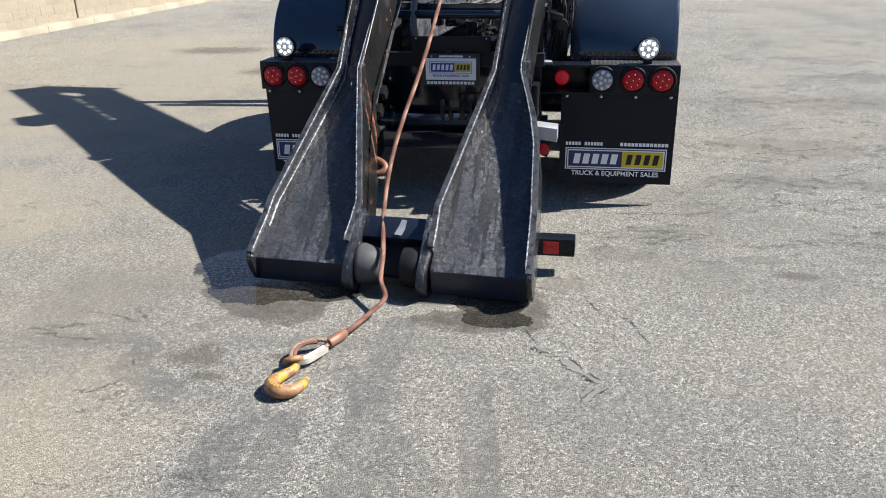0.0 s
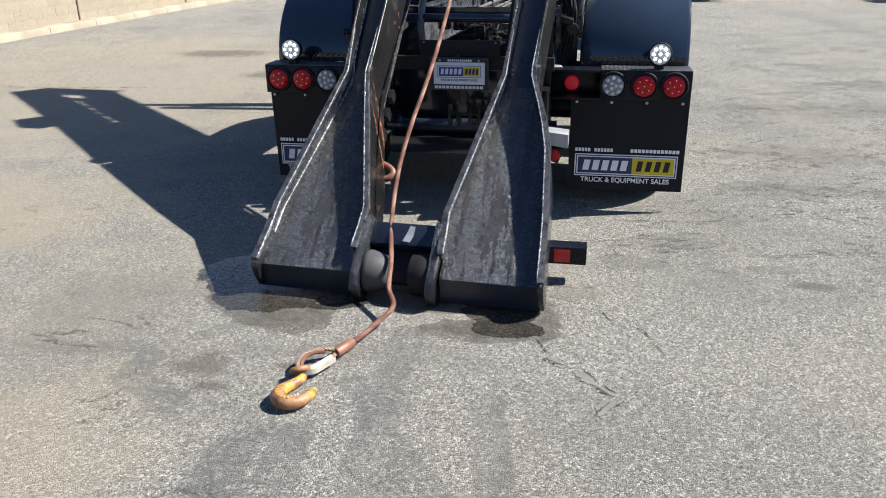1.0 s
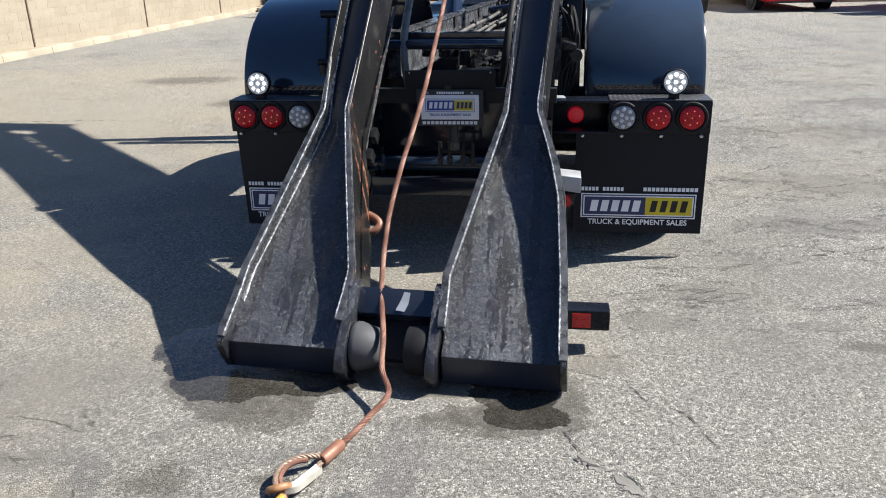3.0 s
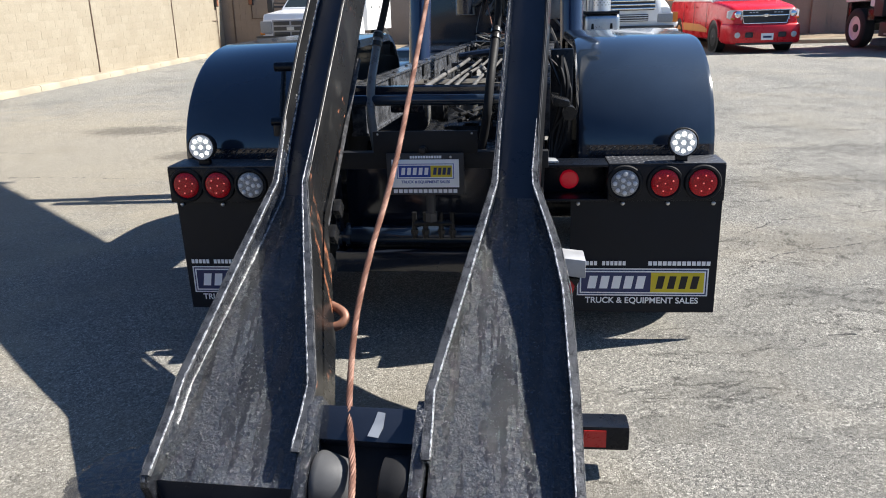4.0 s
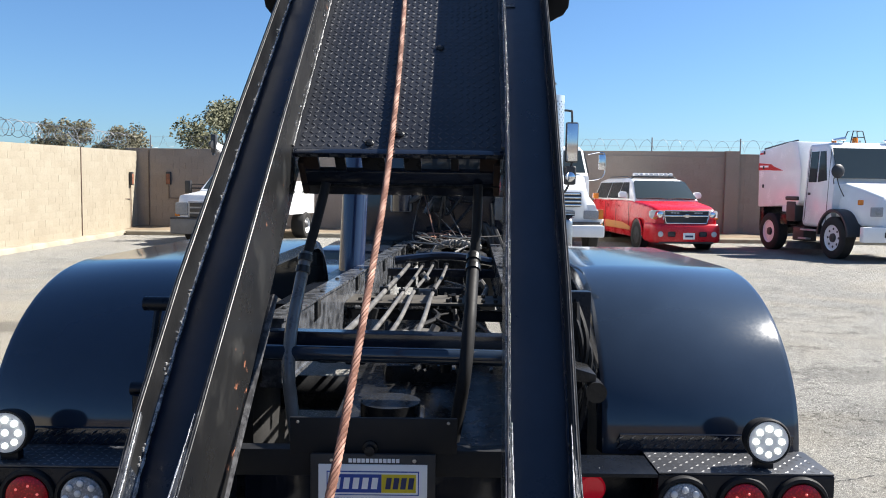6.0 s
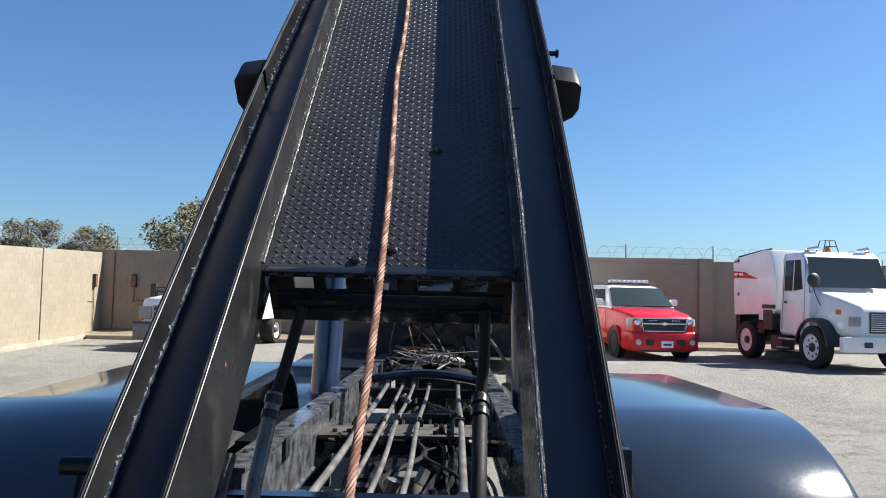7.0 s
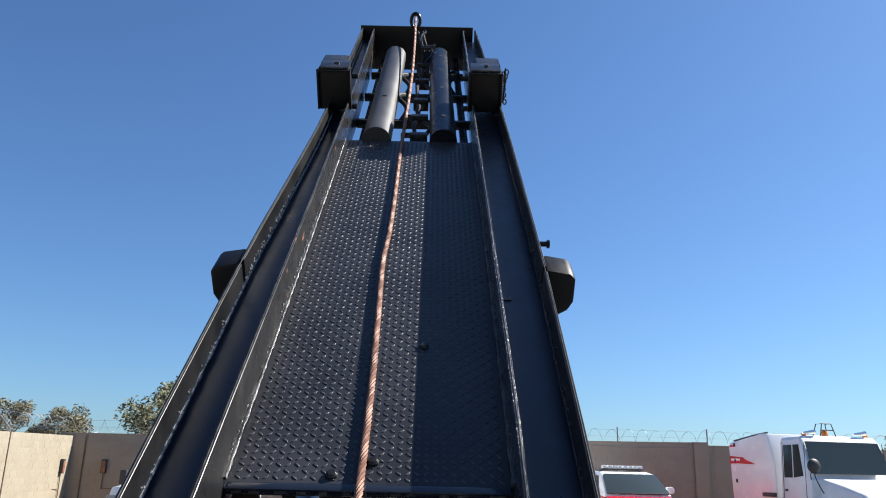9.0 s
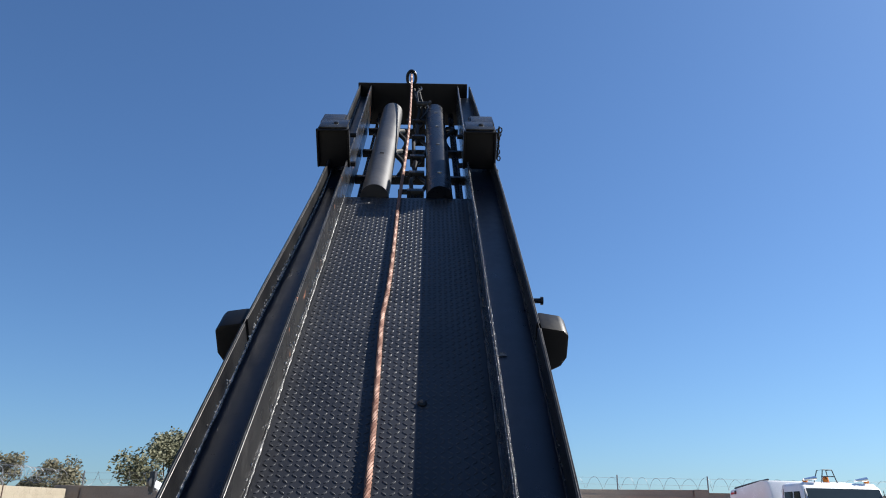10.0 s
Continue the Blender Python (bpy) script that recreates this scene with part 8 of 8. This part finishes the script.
def white_truck():
    e = thing("white_truck", pose(3.12, 17.2, 0, 0, 0, 0), "white conventional truck with chrome grille, parked", "truck")
    part("hood", body_skin([(0.02, 0.80, 0.75, 1.45, 0.62), (0.10, 0.95, 0.70, 1.60, 0.70), (0.8, 1.05, 0.70, 1.85, 0.82), (1.55, 1.10, 0.70, 1.98, 0.95)]), M_WHITE, e)
    part("cab", body_skin([(1.50, 1.08, 1.0, 1.98, 1.05, 0.06), (1.62, 1.10, 0.8, 2.05, 1.04, 0.06), (1.95, 1.10, 0.8, 2.72, 0.96, 0.1), (2.2, 1.10, 0.8, 2.80, 0.95, 0.12), (3.3, 1.10, 0.8, 2.80, 0.95, 0.12)]), M_WHITE, e)
    part("windscreen", slab([(-0.96, 1.545, 2.06), (0.96, 1.545, 2.06), (0.88, 1.90, 2.66), (-0.88, 1.90, 2.66)], 0.012), M_BLUEGLASS, e)
    part("front_fender", body_skin([(0.06, 1.12, 0.76, 1.24, 0.98, 0.10), (0.16, 1.19, 0.72, 1.34, 0.96, 0.14), (0.7, 1.21, 0.70, 1.50, 0.94, 0.16), (1.55, 1.21, 0.70, 1.74, 0.98, 0.16)]), M_WHITE, e, "rounded white front fenders")
    bx("grille", (0, -0.005, 1.36), (1.16, 0.06, 0.36), M_DARKPL, e, "", 0.05)
    for k in range(4):
        bx("grille_bar", (0, -0.04, 1.22 + 0.095 * k), (1.18 - 0.03 * k, 0.04, 0.045), M_CHROME, e, "", 0.012)
    bx("lower_grille", (0, -0.01, 1.00), (0.86, 0.05, 0.17), M_DARKPL, e, "", 0.03)
    for k in range(3):
        bx("grille_bar", (0, -0.038, 0.945 + 0.055 * k), (0.84, 0.02, 0.018), M_WHITE, e, "", 0.005)
    bx("bumper", (0, -0.10, 0.58), (2.3, 0.20, 0.30), M_WHITE, e, "white bumper", 0.05)
    bx("bumper_gap", (0, -0.02, 0.78), (2.1, 0.12, 0.06), M_DARKPL, e, "", 0.01)
    for sg in (-1, 1):
        bx("headlamp", (sg * 0.84, 0.04, 0.985), (0.38, 0.08, 0.22), M_LENSGREY, e, "clear headlamp", 0.03)
        bx("turn_lamp", (sg * 1.09, 0.09, 1.0), (0.13, 0.12, 0.24), M_ORANGE, e, "amber turn lamp", 0.02)
        bx("marker_lamp", (sg * 1.04, 0.50, 1.46), (0.14, 0.10, 0.14), M_ORANGE, e, "", 0.015)
        road_wheel(e, sg * 1.0, 0.9, 0.50, 0.28, sg, M_GALV, 8)
        bm = B()
        tube(bm, smooth_path([(sg * 1.02, 1.6, 2.55), (sg * 1.40, 1.45, 2.60), (sg * 1.46, 1.42, 2.3), (sg * 1.40, 1.45, 1.95), (sg * 1.05, 1.6, 1.85)], 22), 0.014, 6)
        m = part("mirror_arm", bm, M_CHROME, e)
        bx("mirror_head", (sg * 1.36, 1.42, 2.34), (0.16, 0.08, 0.40), M_CHROME, m, "", 0.02)
        c = [(sg * 1.09, 1.75, 2.05), (sg * 1.09, 2.6, 2.0), (sg * 0.98, 2.6, 2.62), (sg * 0.98, 1.98, 2.62)]
        part("door_window", slab(c if sg > 0 else c[::-1], 0.012), M_WINDOW, e)
    bx("box_body", (0, 6.2, 1.5), (2.3, 5.2, 1.7), M_WHITE, e, "white truck body", 0.03)
    bx("chassis", (0, 4.5, 0.75), (0.9, 8.0, 0.25), M_DARKPL, e, "", 0.02)
    for sg in (-1, 1):
        road_wheel(e, sg * 0.95, 6.8, 0.50, 0.5, sg, M_GALV, 8)


white_truck()


def service_pickup():
    e = thing("service_truck", pose(-5.85, 18.2, 0, 0, 0, -12), "white service pickup with utility body and small crane", "truck")
    part("body", body_skin([(0.05, 0.88, 0.45, 1.16), (0.14, 0.98, 0.42, 1.32, 0.90), (0.9, 1.02, 0.42, 1.40, 0.92), (1.35, 1.02, 0.42, 1.44, 0.93), (2.75, 1.02, 0.42, 1.45, 0.95)]), M_WHITE, e)
    part("cabin", body_skin([(1.25, 0.94, 1.36, 1.45, 0.92, 0.03), (1.85, 0.96, 1.36, 2.06, 0.74), (2.1, 0.96, 1.36, 2.13, 0.72), (2.7, 0.96, 1.36, 2.13, 0.72), (2.8, 0.96, 1.36, 2.05, 0.74)]), M_WHITE, e)
    part("windscreen", slab([(-0.84, 1.29, 1.475), (0.84, 1.29, 1.475), (0.68, 1.775, 2.01), (-0.68, 1.775, 2.01)], 0.012), M_BLUEGLASS, e)
    bx("grille", (0, 0.03, 0.93), (1.14, 0.08, 0.48), M_GREYPL, e, "grey grille with dark slots", 0.03)
    for k in range(3):
        for sg in (-1, 1):
            bx("grille_slot", (sg * 0.27, -0.012, 0.79 + 0.14 * k), (0.48, 0.03, 0.10), M_DARKPL, e, "", 0.01)
    bx("badge", (0.0, -0.03, 0.93), (0.22, 0.015, 0.09), M_GALV, e, "", 0.004)
    bx("bumper", (0, -0.05, 0.50), (2.02, 0.22, 0.40), M_DULLGREY, e, "dull grey bumper", 0.05)
    bx("bumper_band", (0, -0.03, 0.715), (2.04, 0.20, 0.05), M_DARKPL, e, "", 0.015)
    bx("bumper_intake", (0.05, -0.165, 0.44), (0.75, 0.012, 0.13), M_DARKPL, e, "", 0.004)
    bx("number_plate", (0.55, -0.166, 0.50), (0.30, 0.010, 0.14), M_INK, e, "", 0.003)
    for sg in (-1, 1):
        bx("headlamp", (sg * 0.78, 0.07, 0.96), (0.36, 0.10, 0.34), M_LENSGREY, e, "clear square headlamp", 0.04)
        bx("turn_lamp", (sg * 0.90, 0.075, 0.80), (0.14, 0.10, 0.07), M_ORANGE, e, "", 0.01)
        road_wheel(e, sg * 0.90, 0.95, 0.40, 0.26, sg, M_GALV, 6)
        road_wheel(e, sg * 0.92, 4.15, 0.40, 0.40, sg, M_WHITE, 6)
        c = [(sg * 0.985, 1.60, 1.49), (sg * 0.985, 2.6, 1.49), (sg * 0.785, 2.6, 2.02), (sg * 0.785, 1.95, 2.02)]
        part("door_window", slab(c if sg > 0 else c[::-1], 0.012), M_WINDOW, e)
        bm = B()
        tube(bm, [(sg * 0.98, 1.6, 1.50), (sg * 1.36, 1.50, 1.50)], 0.022, 6)
        tube(bm, [(sg * 0.96, 1.6, 1.60), (sg * 1.36, 1.50, 1.61)], 0.016, 6)
        m = part("mirror_arm", bm, M_DARKPL, e)
        bx("mirror_head", (sg * 1.40, 1.50, 1.53), (0.18, 0.12, 0.36), M_DARKPL, m, "black tow mirror", 0.03)
        u = bx("utility_cabinet", (sg * 0.85, 3.90, 1.25), (0.40, 2.0, 1.0), M_WHITE, e, "white utility cabinet", 0.02)
        for k in range(3):
            bx("cabinet_door", (sg * 1.055, 3.24 + 0.64 * k, 1.42), (0.012, 0.56, 0.56), M_WHITE, u, "", 0.004)
            bx("cabinet_latch", (sg * 1.065, 3.24 + 0.64 * k, 1.42), (0.012, 0.06, 0.06), M_DARKPL, u, "", 0.002)
    bx("bed_floor", (0, 3.9, 0.85), (1.5, 2.0, 0.12), M_WHITE, e, "", 0.01)
    bx("headboard", (-0.20, 2.95, 1.68), (2.14, 0.06, 1.0), M_WHITE, e, "white mesh headboard", 0.01)
    bm = B()
    cyl(bm, (0.62, 4.75, 0.9), (0.62, 4.75, 1.45), 0.12, seg=18)
    c = part("crane_post", bm, M_WHITE, e)
    bm = B()
    a, b = Vector((0.62, 4.75, 1.42)), Vector((-0.80, 1.9, 2.72))
    d = (b - a).normalized()
    n = Vector((d.y, -d.x, 0)).normalized()
    up = n.cross(d)
    loft(bm, [[p + n * x * 0.08 + up * z * w for x, z in ((-1, -1), (1, -1), (1, 1), (-1, 1))] for p, w in ((a, 0.13), (a.lerp(b, 0.6), 0.12), (b, 0.09))])
    part("crane_boom", bm, M_WHITE, e, "white crane boom")
    bm = B()
    lathe(bm, [(-0.06, 0.05), (-0.05, 0.13), (0.05, 0.13), (0.06, 0.05)], b + d * 0.05, n, 18)
    box(bm, b + d * 0.02 + Vector((0, 0, 0.04)), (0.16, 0.14, 0.52), bevel=0.03)
    h = part("boom_head", bm, M_DARKPL, e, "black boom head with hook block")
    bm = B()
    tube(bm, [b + d * 0.05 + Vector((0, 0, -0.1)), b + d * 0.05 + Vector((0, 0, -0.3))], [0.03, 0.05], 8)
    part("hook_block", bm, M_DARKPL, h)


service_pickup()


# ---- trees beyond the walls ----
def tree(x, y, h, w, mat, seed, leaves):
    rng = random.Random(seed)
    e = thing("tree", pose(x, y, 0), "olive-green broadleaf tree beyond the yard wall" if mat is M_LEAF else "thin dry olive tree beyond the yard wall", "tree", "trees beyond the wall")
    bm = B()
    tube(bm, smooth_path([(0, 0, -0.1), (0.05, 0.02, h * 0.2), (-0.06, 0, h * 0.38), (0.04, 0.05, h * 0.62), (0.02, 0.0, h * 0.86)], 14), [0.20 * h / 6 * (1 - 0.06 * i) for i in range(14)], 8)
    part("trunk", bm, M_BARK, e)
    clumps = []
    for k in range(22):
        a = rng.uniform(0, 2 * math.pi)
        rr = w * math.sqrt(rng.random()) * 0.85
        z = h * rng.uniform(0.48, 0.90) - 0.16 * h * (rr / w) ** 2
        clumps.append((Vector((rr * math.cos(a), rr * math.sin(a), z)), rng.uniform(0.16, 0.34) * w))
    for c, r in clumps[:9]:
        bm = B()
        z0 = h * rng.uniform(0.25, 0.45)
        tube(bm, smooth_path([(0, 0, z0), tuple(c * 0.4 + Vector((0, 0, z0 * 0.55 + rng.uniform(-0.1, 0.2)))), tuple(c)], 8), [0.07 * h / 6 * (1 - 0.11 * i) for i in range(8)], 6)
        part("limb", bm, M_BARK, e)
    verts, faces = [], []
    for k in range(leaves):
        c, r = clumps[rng.randrange(len(clumps))]
        d = Vector((rng.gauss(0, 1), rng.gauss(0, 1), rng.gauss(0, 0.8))).normalized() * r * rng.uniform(0.45, 1.12)
        p = c + d
        s = rng.uniform(0.05, 0.12) * (w / 2) ** 0.5
        a = Vector((rng.gauss(0, 1), rng.gauss(0, 1), rng.gauss(0, 1))).normalized()
        b = a.orthogonal().normalized() * s
        a = a * s * 0.55
        i = len(verts)
        verts += [p - b, p + a * 0.9, p + b, p - a * 0.9]
        faces.append((i, i + 1, i + 2, i + 3))
    me = bpy.data.meshes.new("crown")
    me.from_pydata([tuple(v) for v in verts], [], faces)
    me.materials.append(mat)
    ob = new("crown", me)
    ob.parent = e
    ob["kind"] = "stuff"


tree(-22.5, 45, 6.1, 1.9, M_LEAF2, 1, 4200)
tree(-18.6, 45, 5.5, 2.0, M_LEAF2, 2, 5200)
tree(-12.6, 45, 7.2, 2.8, M_LEAF, 3, 9000)
tree(31.0, 45, 5.2, 1.7, M_LEAF2, 4, 3000)
